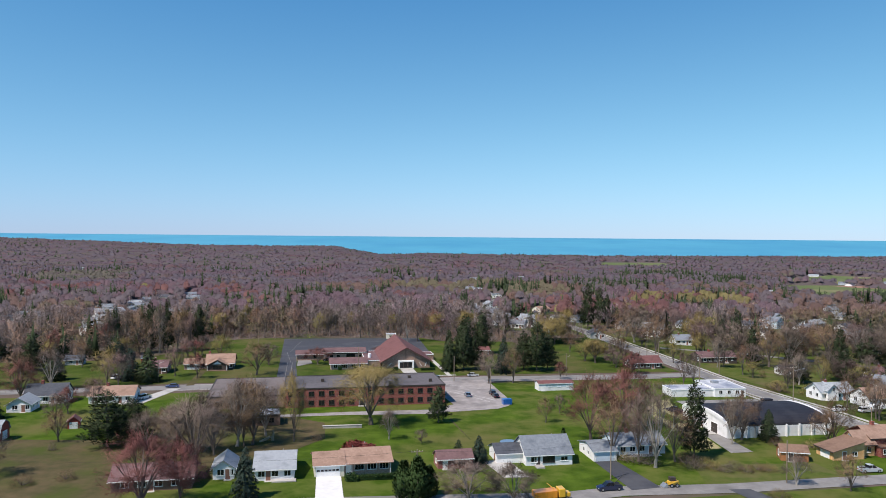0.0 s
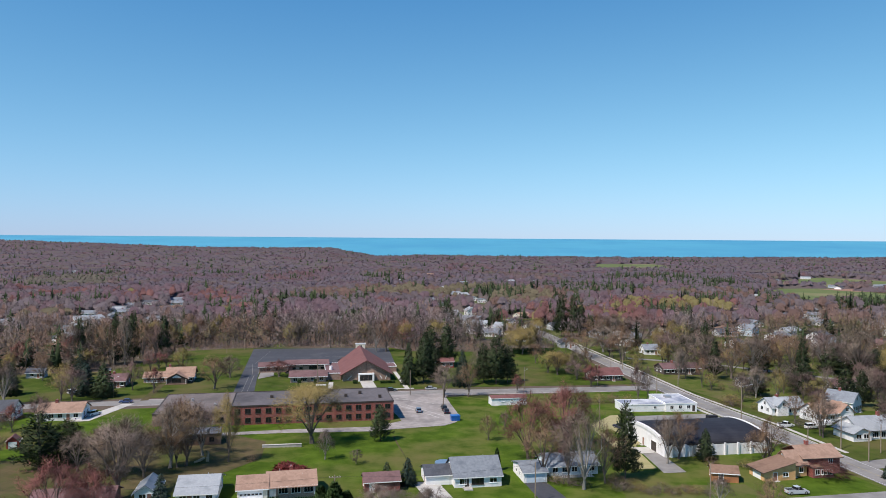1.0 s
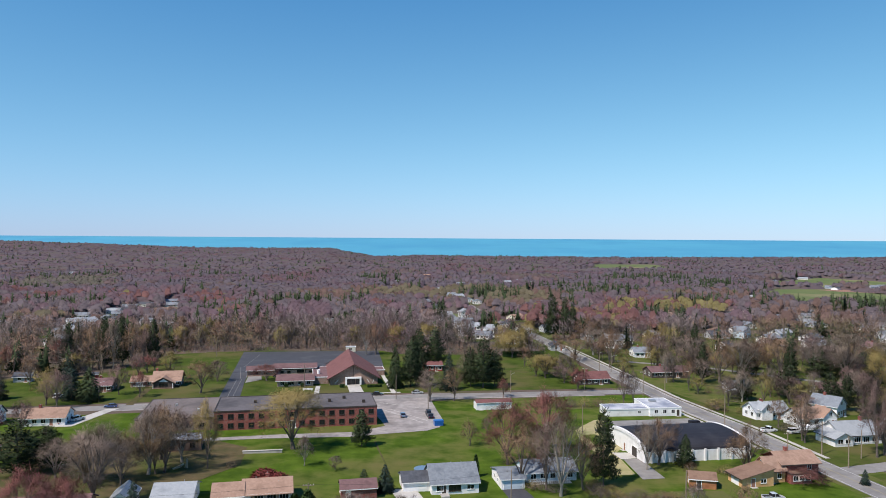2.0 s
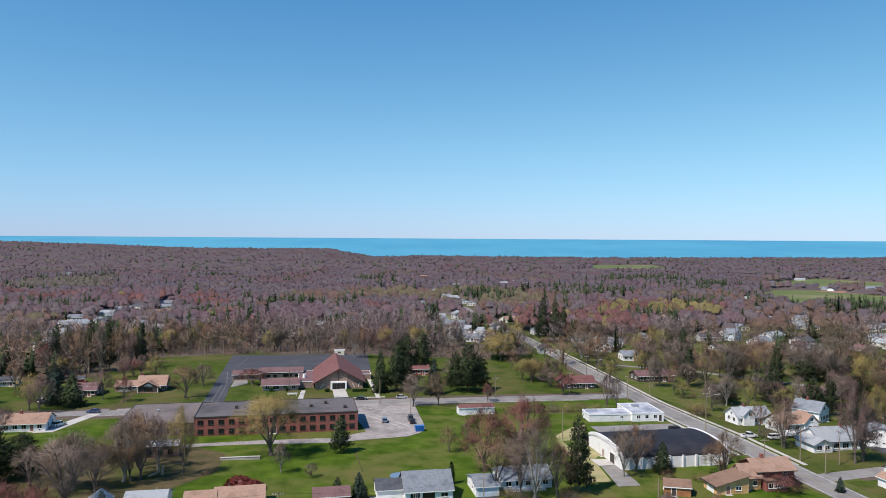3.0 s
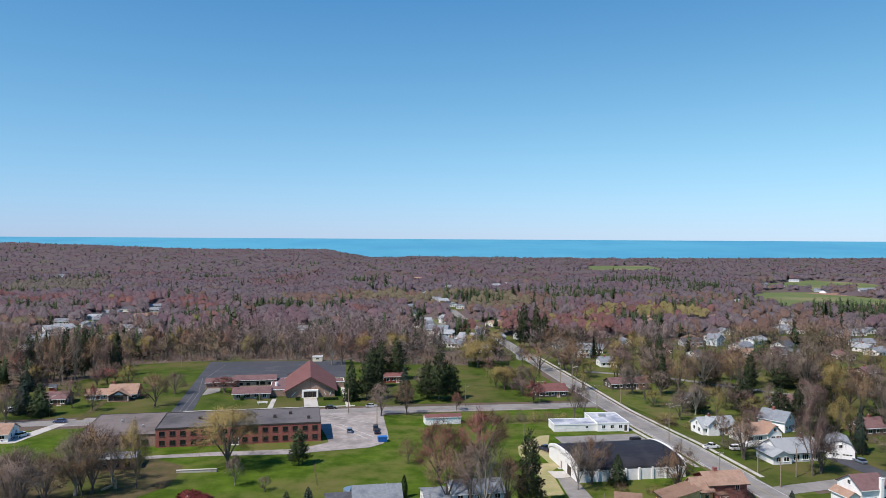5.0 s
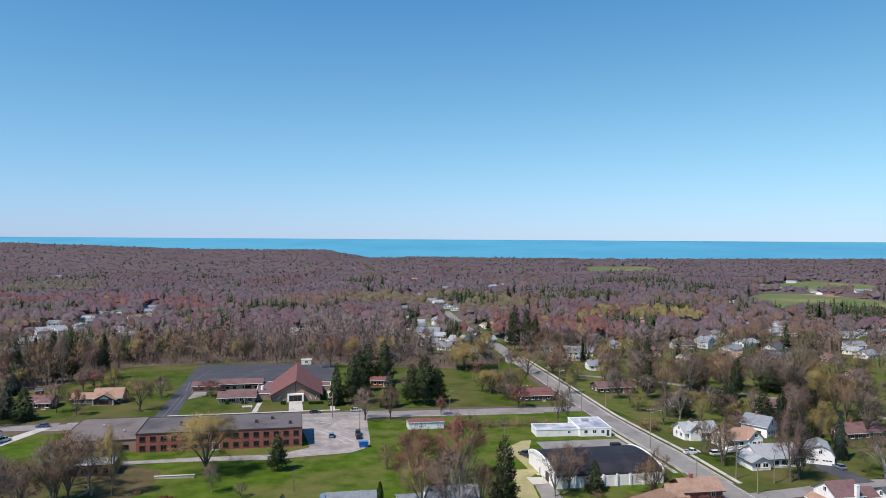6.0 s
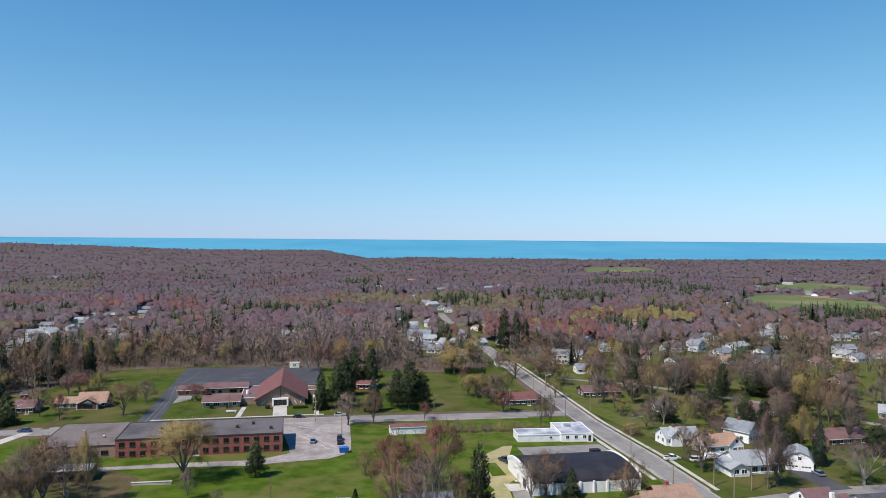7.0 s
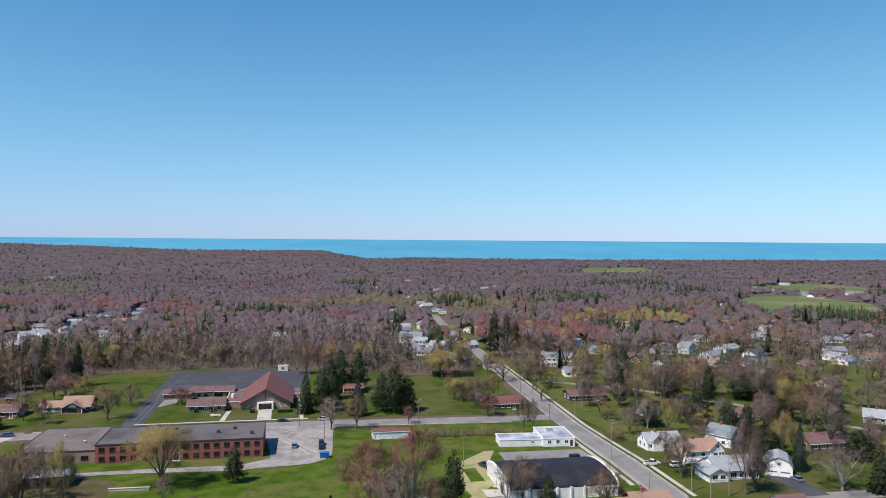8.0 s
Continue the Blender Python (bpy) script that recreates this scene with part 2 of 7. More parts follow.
T_PURPLE = mat("purple_grey_twigs", (0.130, 0.088, 0.080), (0.181, 0.124, 0.113), 0.6, rough=0.95, vary=0.15, island=0.22, spec=0.1)
T_OLIVE = mat("olive_budding_twigs", (0.195, 0.158, 0.062), (0.255, 0.205, 0.085), 0.6, rough=0.95, vary=0.15, island=0.22, spec=0.1, hue=0.012)
T_YELLOW = mat("yellow_willow_shoots", (0.215, 0.165, 0.064), (0.285, 0.220, 0.090), 0.6, rough=0.95, vary=0.12, island=0.22, spec=0.1)
T_GREEN = mat("fresh_green_leaf", (0.16, 0.20, 0.045), (0.21, 0.25, 0.06), 0.6, rough=0.9, vary=0.12, island=0.30, spec=0.1)
T_NEEDLE = mat("dark_needles", (0.026, 0.040, 0.018), (0.052, 0.072, 0.034), 0.8, rough=0.9, vary=0.25, island=0.22, spec=0.15)
T_BLUENEEDLE = mat("blue_green_needles", (0.022, 0.038, 0.029), (0.038, 0.058, 0.045), 0.8, rough=0.9, vary=0.15, island=0.22, spec=0.15)
T_HEDGE = mat("hedge_leaves", (0.022, 0.045, 0.014), (0.040, 0.070, 0.022), 1.0, rough=0.9, island=0.22, spec=0.15)
T_BURGUNDY = mat("burgundy_leaves", (0.12, 0.028, 0.028), (0.17, 0.042, 0.040), 1.0, rough=0.9, island=0.3, spec=0.15)
# muted crowns of the far woods; distance haze is mixed into the greyed tints
W_GREY = mat("far_hazed_grey_crowns", (0.089, 0.074, 0.082), (0.125, 0.104, 0.112), 0.07, rough=0.95, bump=0.35, bump_scale=0.9, island=0.10, spec=0.05, world_space=True)
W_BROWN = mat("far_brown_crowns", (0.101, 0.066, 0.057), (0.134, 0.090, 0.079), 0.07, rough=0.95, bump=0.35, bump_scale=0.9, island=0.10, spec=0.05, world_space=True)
W_PURPLE = mat("far_hazed_purple_crowns", (0.096, 0.066, 0.077), (0.127, 0.088, 0.102), 0.07, rough=0.95, bump=0.35, bump_scale=0.9, island=0.10, spec=0.05, world_space=True)
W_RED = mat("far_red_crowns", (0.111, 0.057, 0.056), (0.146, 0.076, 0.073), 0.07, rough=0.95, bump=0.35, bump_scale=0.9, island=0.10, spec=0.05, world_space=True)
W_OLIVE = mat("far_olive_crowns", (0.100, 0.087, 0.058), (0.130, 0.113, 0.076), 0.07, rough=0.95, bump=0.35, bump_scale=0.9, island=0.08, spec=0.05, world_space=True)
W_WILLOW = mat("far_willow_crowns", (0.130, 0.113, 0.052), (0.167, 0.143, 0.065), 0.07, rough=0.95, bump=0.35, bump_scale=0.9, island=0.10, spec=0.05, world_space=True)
# crowns of the most distant woods, paled towards lavender to paint in the haze
H_GREY = mat("distant_hazed_grey_crowns", (0.095, 0.079, 0.093), (0.113, 0.096, 0.112), 0.03, rough=0.95, island=0.07, spec=0.05, world_space=True)
H_BROWN = mat("distant_hazed_brown_crowns", (0.100, 0.071, 0.070), (0.121, 0.087, 0.086), 0.03, rough=0.95, island=0.07, spec=0.05, world_space=True)
H_PURPLE = mat("distant_hazed_purple_crowns", (0.098, 0.071, 0.085), (0.118, 0.085, 0.101), 0.03, rough=0.95, island=0.07, spec=0.05, world_space=True)
H_RED = mat("distant_hazed_red_crowns", (0.105, 0.065, 0.070), (0.125, 0.079, 0.085), 0.03, rough=0.95, island=0.07, spec=0.05, world_space=True)
H_OLIVE = mat("distant_hazed_olive_crowns", (0.097, 0.088, 0.070), (0.116, 0.106, 0.086), 0.03, rough=0.95, island=0.07, spec=0.05, world_space=True)
# twigs of the thick wood behind the church
N_GREY = mat("wood_grey_twigs", (0.203, 0.162, 0.155), (0.274, 0.224, 0.213), 0.6, rough=0.95, island=0.25, spec=0.1)
N_BROWN = mat("wood_brown_twigs", (0.224, 0.143, 0.107), (0.299, 0.199, 0.149), 0.6, rough=0.95, island=0.25, spec=0.1)
N_PURPLE = mat("wood_purple_twigs", (0.193, 0.135, 0.149), (0.255, 0.184, 0.200), 0.6, rough=0.95, island=0.25, spec=0.1)
N_RED = mat("wood_red_twigs", (0.207, 0.099, 0.083), (0.277, 0.132, 0.115), 0.6, rough=0.95, island=0.25, spec=0.1)
N_OLIVE = mat("wood_olive_twigs", (0.172, 0.142, 0.082), (0.225, 0.186, 0.108), 0.6, rough=0.95, island=0.25, spec=0.1)
N_TRUNK = mat("wood_trunks", (0.13, 0.112, 0.098), (0.20, 0.175, 0.155), 2.0, rough=0.95, island=0.3, spec=0.1)
M_CANOPY = mat("tangled_far_canopy", (0.111, 0.081, 0.083), (0.089, 0.074, 0.082), 0.028, (0.099, 0.088, 0.069), 0.010, 0.42, 0.95, 1.6, 0.35, world_space=True, spec=0.05, detail=14.0)

# ---- the lie of the land ----
KNOT_Y = (-400, 235, 290, 400, 450, 520, 650, 1000, 2600, 3400, 5400)
KNOT_Z = (0, 0, -1.1, -1.7, -2.2, -4.5, -9.5, -13, -22, -27, -27)
TOWN = 10.5  # the street grid's turn, degrees


def ramp01(a):
    return np.clip(a, 0.0, 1.0)


def lie(x, y):
    """The ground's height."""
    x, y = np.asarray(x, float), np.asarray(y, float)
    z = np.interp(y, KNOT_Y, KNOT_Z)
    z = z + 1.8 * ramp01((25 - x) / 55) * ramp01((235 - y) / 67)
    z = z - 1.6 * ramp01((x - 105) / 40) * ramp01((y - 240) / 50)
    z = z - 4.5 * ramp01((-100 - x) / 100) * ramp01((y - 300) / 120)
    s = x / np.maximum(y, 1.0)
    far = ramp01((y - 1700) / 1700)
    z = z + far * (35 * ramp01((-0.085 - s) / 0.06) + 24 * ramp01((-0.33 - s) / 0.24) + 6 * ramp01((s - 0.3) / 0.3))
    return z


def ground_z(x, y):
    return float(lie(x, y))


def mesh_object(name, verts, faces, material, kind="", label="", parent=None, category=""):
    me = bpy.data.meshes.new(name)
    me.from_pydata(verts, [], faces)
    for m in material if isinstance(material, (list, tuple)) else [material]:
        me.materials.append(m)
    ob = new(name, me)
    if parent:
        ob.parent = parent
    return tagged(ob, label, category, "", kind)


def part(name, bm, material, parent, label=""):
    """One bmesh as one mesh under a thing or a part."""
    me = bpy.data.meshes.new(name)
    bm.normal_update()
    bm.to_mesh(me)
    bm.free()
    me.materials.append(material)
    ob = new(name, me)
    ob.parent = parent
    return tagged(ob, label)


def thing(name, label, category, m, group=""):
    ob = new(name)
    ob.empty_display_size = 0.3
    ob.matrix_world = m
    return tagged(ob, label, category, group)


def box(bm, x0, x1, y0, y1, z0, z1, bevel=0.0):
    vs = [bm.verts.new((x, y, z)) for x in (x0, x1) for y in (y0, y1) for z in (z0, z1)]
    fs = [bm.faces.new([vs[i] for i in f]) for f in ((0, 1, 3, 2), (4, 6, 7, 5), (0, 4, 5, 1), (2, 3, 7, 6), (0, 2, 6, 4), (1, 5, 7, 3))]
    if bevel:
        edges = {e for f in fs for e in f.edges}
        bmesh.ops.bevel(bm, geom=list(edges), offset=bevel, segments=1, affect="EDGES", profile=0.5)
    return bm


def boxes(*rows, bevel=0.0):
    bm = bmesh.new()
    for r in rows:
        box(bm, *r, bevel=bevel)
    return bm


def prism(profile, y0, y1, axis="y"):
    """A closed profile of (u, z) drawn out from y0 to y1 along an axis."""
    bm = bmesh.new()
    place = (lambda u, v, z: (u, v, z)) if axis == "y" else (lambda u, v, z: (v, u, z))
    a = [bm.verts.new(place(u, y0, z)) for u, z in profile]
    b = [bm.verts.new(place(u, y1, z)) for u, z in profile]
    n = len(profile)
    for i in range(n):
        bm.faces.new((a[i], a[(i + 1) % n], b[(i + 1) % n], b[i]))
    bm.faces.new(a), bm.faces.new(b[::-1])
    bmesh.ops.recalc_face_normals(bm, faces=bm.faces)
    return bm


def rod(bm, p, q, r0, r1, sides=8):
    """A tapered round bar from p to q."""
    p, q = Vector(p), Vector(q)
    turn = (q - p).to_track_quat("Z", "Y")
    rings = []
    for c, r in ((p, r0), (q, r1)):
        rings.append([bm.verts.new(c + turn @ Vector((r * math.cos(k * 2 * math.pi / sides), r * math.sin(k * 2 * math.pi / sides), 0))) for k in range(sides)])
    for k in range(sides):
        bm.faces.new((rings[0][k], rings[0][(k + 1) % sides], rings[1][(k + 1) % sides], rings[1][k]))
    bm.faces.new(rings[0][::-1]), bm.faces.new(rings[1])
    return bm


def patch(name, points, lift, material, label, step=6.0, kind="structure"):
    """A thin sheet laid on the ground within an outline."""
    bm = bmesh.new()
    f = bm.faces.new([bm.verts.new((x, y, 0)) for x, y in points])
    xs, ys = [p[0] for p in points], [p[1] for p in points]
    for lo, hi, normal in ((min(xs), max(xs), (1, 0, 0)), (min(ys), max(ys), (0, 1, 0))):
        v = math.floor(lo / step) * step + step
        while v < hi:
            bmesh.ops.bisect_plane(bm, geom=bm.verts[:] + bm.edges[:] + bm.faces[:], plane_co=(v * normal[0], v * normal[1], 0), plane_no=normal)
            v += step
    bmesh.ops.triangulate(bm, faces=bm.faces[:])
    for v in bm.verts:
        v.co.z = ground_z(v.co.x, v.co.y) + lift
    bmesh.ops.recalc_face_normals(bm, faces=bm.faces)
    if sum(f.normal.z for f in bm.faces) < 0:
        bmesh.ops.reverse_faces(bm, faces=bm.faces[:])
    me = bpy.data.meshes.new(name)
    bm.to_mesh(me)
    bm.free()
    me.materials.append(material)
    return tagged(new(name, me), label, "ground", "", kind)


def strip(name, line, offset, width, lift, material, label, thick=0.0, step=5.0):
    """A band along a line of (x, y), offset to its right, with side faces where it is thick."""
    pts = []
    for (ax, ay), (bx, by) in zip(line, line[1:]):
        n = max(1, int(math.hypot(bx - ax, by - ay) / step))
        pts += [(ax + (bx - ax) * k / n, ay + (by - ay) * k / n) for k in range(n)]
    pts.append(line[-1])
    verts, faces = [], []
    for i, (x, y) in enumerate(pts):
        a, b = pts[max(i - 1, 0)], pts[min(i + 1, len(pts) - 1)]
        d = Vector((b[0] - a[0], b[1] - a[1])).normalized()
        for s in (offset - width / 2, offset + width / 2):
            px, py = x + d.y * s, y - d.x * s
            z = ground_z(px, py) + lift
            verts += [(px, py, z), (px, py, z - thick - 0.02)]
    for i in range(len(pts) - 1):
        a, b = 4 * i, 4 * i + 4
        faces.append((a, a + 2, b + 2, b))
        if thick:
            faces += [(a, b, b + 1, a + 1), (a + 2, a + 3, b + 3, b + 2)]
    ob = mesh_object(name, verts, faces, material, "structure", label, category="road")
    return ob


# ---- ground, lake and distance ----
xs = np.concatenate([np.linspace(-4200, -320, 60), np.arange(-310, 400, 6.0), np.linspace(410, 4200, 60)])
ys = np.concatenate([np.linspace(-500, 50, 6), np.arange(60, 560, 6.0), np.linspace(570, 3480, 120)])
gx, gy = np.meshgrid(xs, ys)
gz = lie(gx, gy)
gv = np.stack([gx.ravel(), gy.ravel(), gz.ravel()], 1)
nx, ny = len(xs), len(ys)
idx = np.arange(nx * ny).reshape(ny, nx)
gf = np.stack([idx[:-1, :-1].ravel(), idx[:-1, 1:].ravel(), idx[1:, 1:].ravel(), idx[1:, :-1].ravel()], 1)
mesh_object("ground", gv.tolist(), gf.tolist(), M_FLOOR, "structure", "brown leaf-littered woodland ground with grass showing through", category="ground")
# the lake climbs very slightly so that its far edge meets the horizon line
lv = [(x, y, z) for y, z in ((3000, -43.0), (3440, -37.0), (4985, 62.0)) for x in (-6000, 6000)]
mesh_object("water", lv, [(0, 1, 3, 2), (2, 3, 5, 4)], M_WATER, "structure", "calm turquoise blue lake reaching to the horizon", category="lake")

# ---- lawns, lots and streets ----
LAWNS = {
    "south": [(-130, 122), (10, 147), (40, 154), (64, 158), (98, 164.5), (123, 170), (117, 205), (102.5, 294.5), (86, 292.5), (28, 281), (-97, 252), (-200, 229), (-215, 150)],
    "church": [(-240, 238), (-97, 271), (27, 299), (80, 305), (99, 308), (84, 400), (60, 394), (0, 397), (-12, 410), (-85, 404), (-122, 396), (-132, 330), (-240, 306)],
    "east": [(127.2, 196.8), (113, 303), (96, 410), (150, 400), (225, 330), (300, 262), (300, 232.5), (164.2, 209.2)],
    "roadside": [(10, 146), (28, 149), (60, 155), (95, 161.5), (126, 167.5), (140, 110), (10, 100)],
    "corner": [(133, 191), (300, 222), (300, 150), (142, 130)],
    "west_back": [(-300, 200), (-205, 222), (-240, 236), (-300, 224)],
}
for key, outline in LAWNS.items():
    patch("lawn_" + key, outline, 0.05, M_LAWN if key in ("south", "roadside") else M_DARKLAWN, "green mown spring lawn with yellowish patches")
ROUGHS = [
    [(-150, 118), (-61, 127), (-66, 168), (-84, 188), (-150, 188)],
    [(128, 262), (190, 262), (215, 320), (140, 395), (103, 398), (113, 310)],
    [(58, 160), (92, 167), (90, 178), (60, 176)],
    [(50, 262), (92, 270), (92, 284), (52, 277)],
    [(-80, 150), (-46, 158), (-30, 192), (-33, 210), (-56, 226), (-86, 214)],
    [(151, 400), (226, 331), (301, 263), (430, 300), (430, 480), (112, 476), (97, 412)],
]
for k, outline in enumerate(ROUGHS):
    patch("rough_grass", outline, 0.07 + 0.006 * k, M_LITTER if k in (0, 4) else M_ROUGH, "brown leaf litter and thin grass under trees" if k in (0, 4) else "olive and straw coloured unmown rough grass")
FIELDS = [
    [(400, 780), (540, 770), (650, 1020), (625, 1172), (536, 1152), (440, 1000)],
    [(560, 1205), (650, 1196), (800, 1230), (870, 1420), (820, 1570), (640, 1400)],
    [(400, 1900), (640, 1860), (740, 2520), (520, 2480)],
    [(-250, 560), (-165, 545), (-150, 590), (-240, 605)],
    [(20, 640), (60, 620), (75, 690), (20, 700)],
]
for outline in FIELDS:
    patch("far_field", outline, 0.3, M_FIELD, "pale green farm field with tan strips", 40.0)
patch("dry_verge", [(64.5, 234), (68, 240), (73.4, 248.4), (76.7, 249.4), (74.5, 237), (74, 225), (74.5, 214), (71, 208), (71.7, 202), (72.2, 190), (66, 189), (66, 201), (67.6, 204), (65.8, 209), (64.6, 219), (64, 226)], 0.09, M_DRYGRASS, "straw coloured dry grass beside the white hall")
patch("green_plot", [(65.5, 228), (69.5, 229), (71.9, 217), (67.7, 216)], 0.13, M_LAWN, "small square of green lawn within dry grass")

MAIN = [(150, 60), (123, 204), (108, 292), (87.7, 434), (82, 500), (66, 640), (50, 800)]
CROSS = [(-420, 192), (-97.5, 262.5), (27, 289.5), (86, 298), (106, 301)]
SOUTH = [(-160, 118), (0, 148.5), (26, 153.0), (38.5, 157), (63.5, 159.5), (96.4, 165.8), (128, 172)]
EAST = [(126, 193), (164, 205.5), (320, 232)]
LANES = [
    [(215, 300), (232, 286), (262, 262)],
    [(196, 330), (150, 372), (112, 380)],
    [(230, 372), (300, 330)],
    [(-310, 480), (-293, 545), (-284, 590), (-290, 700), (-285, 770)],
    [(48, 660), (62, 560)],
]
strip("verge", MAIN[:6], 0, 26, 0.04, M_ROUGH, "rough grass verge along the street")
strip("road_main", MAIN, 0, 8.6, 0.10, M_OLDROAD, "pale worn asphalt two-lane street with faded lines")
strip("road_cross", CROSS, 0, 8.4, 0.09, M_OLDROAD, "pale worn asphalt side street")
strip("road_south", SOUTH, 0, 5.8, 0.09, M_OLDROAD, "narrow pale asphalt street in front of the houses")
strip("road_east", EAST, 0, 6.2, 0.09, M_OLDROAD, "pale asphalt side street")
for line in LANES:
    strip("lane", line, 0, 4.5, 0.09, M_OLDROAD, "narrow pale residential lane")
for s, w in ((-0.15, 0.12), (0.15, 0.12)):
    strip("road_line", MAIN[:5], s, w, 0.112, M_PAINT, "faded yellow centre line")
strip("road_line", CROSS[1:], 0, 0.12, 0.102, M_PAINT, "faded yellow centre line")
for s in (-3.7, 3.7):
    strip("road_line", MAIN[:5], s, 0.14, 0.112, M_PAINTW, "worn white edge line")
strip("kerb", MAIN[1:4], 4.45, 0.3, 0.22, M_CONCRETE, "low concrete kerb", 0.25)
strip("pavement", MAIN[1:4], 6.7, 1.3, 0.13, M_CONCRETE, "pale concrete pavement along the street", 0.1)
strip("kerb", [(121, 215), (110.5, 277)], -4.45, 0.3, 0.22, M_CONCRETE, "low concrete kerb", 0.25)
strip("pavement", [(121, 215), (110.5, 277)], -6.6, 1.4, 0.13, M_CONCRETE, "pale concrete pavement along the street", 0.1)
strip("verge", CROSS[1:3], -5.0, 1.6, 0.075, M_GRAVEL, "pale gravel verge along the street")
strip("verge", CROSS[1:4], 5.2, 2.0, 0.075, M_GRAVEL, "pale gravel verge along the street")
strip("pavement", [(-58, 281), (-20, 289), (6, 294)], -1.6, 1.4, 0.12, M_CONCRETE, "pale concrete pavement before the church", 0.1)

patch("gravel_lot", [(-12, 279.5), (17.5, 285.5), (20, 266), (22.3, 250), (23, 242.5), (21.6, 236.8), (17.8, 232.2), (10, 229.6), (2.5, 227), (-4, 224), (-30, 220.5), (-60, 214), (-61, 217), (-45, 221), (-30, 225), (-4, 230), (4, 238), (2, 246), (-5, 268)], 0.11, M_GRAVEL, "pale gravel parking lot beside the brick building")
patch("church_lot", [(-61, 272), (-53, 273.5), (-61.3, 312.7), (-63.5, 325), (-68, 346), (-50, 353), (-28, 356), (-6, 358), (-13, 409), (-85, 401)], 0.11, M_ASPHALT, "dark blue-grey asphalt church parking lot")
patch("side_pocket", [(-61.0, 312.7), (-55.8, 320.6), (-58.5, 331), (-63.6, 328.4)], 0.13, M_OLDROAD, "worn grey asphalt parking pocket")
patch("drive", [(-26.9, 160), (-21.7, 161), (-18.6, 143.5), (-24.2, 142.5)], 0.12, M_WHITECONC, "white concrete driveway to the garage")
patch("drive", [(36.9, 177.6), (42.2, 178.6), (47.6, 159.5), (40.8, 157.5)], 0.12, M_ASPHALT, "dark asphalt driveway to the grey garage")
patch("drive", [(61.8, 158.5), (66.5, 159), (71, 150), (65.2, 149.6)], 0.12, M_ASPHALT, "dark asphalt driveway")
patch("drive", [(10, 176), (16, 177.5), (20, 165), (14, 164)], 0.12, M_CONCRETE, "pale concrete apron before the garage")
patch("drive", [(-101, 233), (-95, 234.5), (-92, 262), (-96, 261)], 0.12, M_CONCRETE, "pale concrete driveway")
patch("drive", [(-98, 301), (-95.5, 301.5), (-89.5, 268), (-92, 267)], 0.12, M_LITTER, "brown gravel driveway to the ranch house")
patch("drive", [(156.5, 224), (164, 225.5), (168, 207), (161, 205.5)], 0.12, M_ASPHALT, "dark asphalt driveway to the barn")
patch("yard", [(80, 233), (109, 238.5), (106.5, 252), (78, 247)], 0.11, M_OLDROAD, "grey asphalt yard behind the hall")
patch("yard", [(72.2, 203), (77, 204), (79, 187), (73, 186)], 0.11, M_OLDROAD, "grey asphalt yard beside the hall")
patch("apron", [(70.4, 209.4), (76.4, 209.4), (76.8, 204.2), (71.7, 203)], 0.14, M_CONCRETE, "pale concrete apron at the hall's door")
patch("path", [(-17.8, 311), (-12.5, 312), (-8.5, 293.5), (-14, 292.5)], 0.13, M_CONCRETE, "white concrete path to the church door")
patch("path", [(-7.8, 346), (-6.2, 346.3), (4.3, 293.6), (2.5, 293.2)], 0.13, M_CONCRETE, "pale concrete path beside the church")
patch("path", [(-30, 307), (-28.2, 307.4), (-26, 290), (-28, 289.6)], 0.13, M_CONCRETE, "pale concrete path between the lawns")
strip("lawn_track", [(2.6, 219), (4.6, 209), (7.8, 195)], 0, 0.5, 0.07, M_LITTER, "dark trodden line across the lawn")
# pale tyre-worn streaks down the church drive and over the lot
for a, b, off in (((-57.5, 274), (-66, 322), -0.8), ((-57.5, 274), (-66, 322), 1.2), ((-66, 322), (-74, 352), 0.6), ((-66, 324), (-71, 350), 2.4), ((-72, 352), (-74, 392), 0.0), ((-70, 358), (-20, 368), 0.0), ((-66, 372), (-24, 380), 1.5)):
    strip("worn_streak", [a, b], off, 0.16, 0.125, M_OLDROAD, "pale sealed crack in the dark asphalt")
for a, b in (((2.0, 262), (16.0, 243)), ((4.0, 263.5), (18.0, 245)), ((-2, 276), (14, 266))):
    strip("tyre_track", [a, b], 0, 0.4, 0.125, M_CONCRETE, "pale tyre track in the gravel")

# ---- buildings ----
def put(x, y, rot=TOWN, lift=0.0):
    return pose(x, y, ground_z(x, y) + lift, 0, 0, rot)


def gable(p, x0, x1, y0, y1, z0, eave, rise, ridge, wall, roof, over=0.45, trim=M_TRIM):
    """Walls with gables, a two-pitched roof with thickness and overhang, and its fascia."""
    lo, hi, a, b = (y0, y1, x0, x1) if ridge == "x" else (x0, x1, y0, y1)
    mid, t = (lo + hi) / 2, 0.16
    part("wall", prism([(lo, z0 - 0.6), (hi, z0 - 0.6), (hi, eave), (mid, eave + rise - 0.02), (lo, eave)], a, b, "x" if ridge == "x" else "y"), wall, p)
    fall = rise / (mid - lo) * over
    top = [(lo - over, eave - fall), (mid, eave + rise), (hi + over, eave - fall)]
    outline = top + [(u, z + t) for u, z in top[::-1]]
    part("roof", prism(outline, a - over, b + over, "x" if ridge == "x" else "y"), roof, p)
    for u in (lo - over - 0.03, hi + over + 0.03):
        r = (a - over, b + over, u - 0.02, u + 0.02) if ridge == "x" else (u - 0.02, u + 0.02, a - over, b + over)
        part("fascia", boxes((*r, eave - fall - 0.06, eave - fall + 0.14)), trim, p)


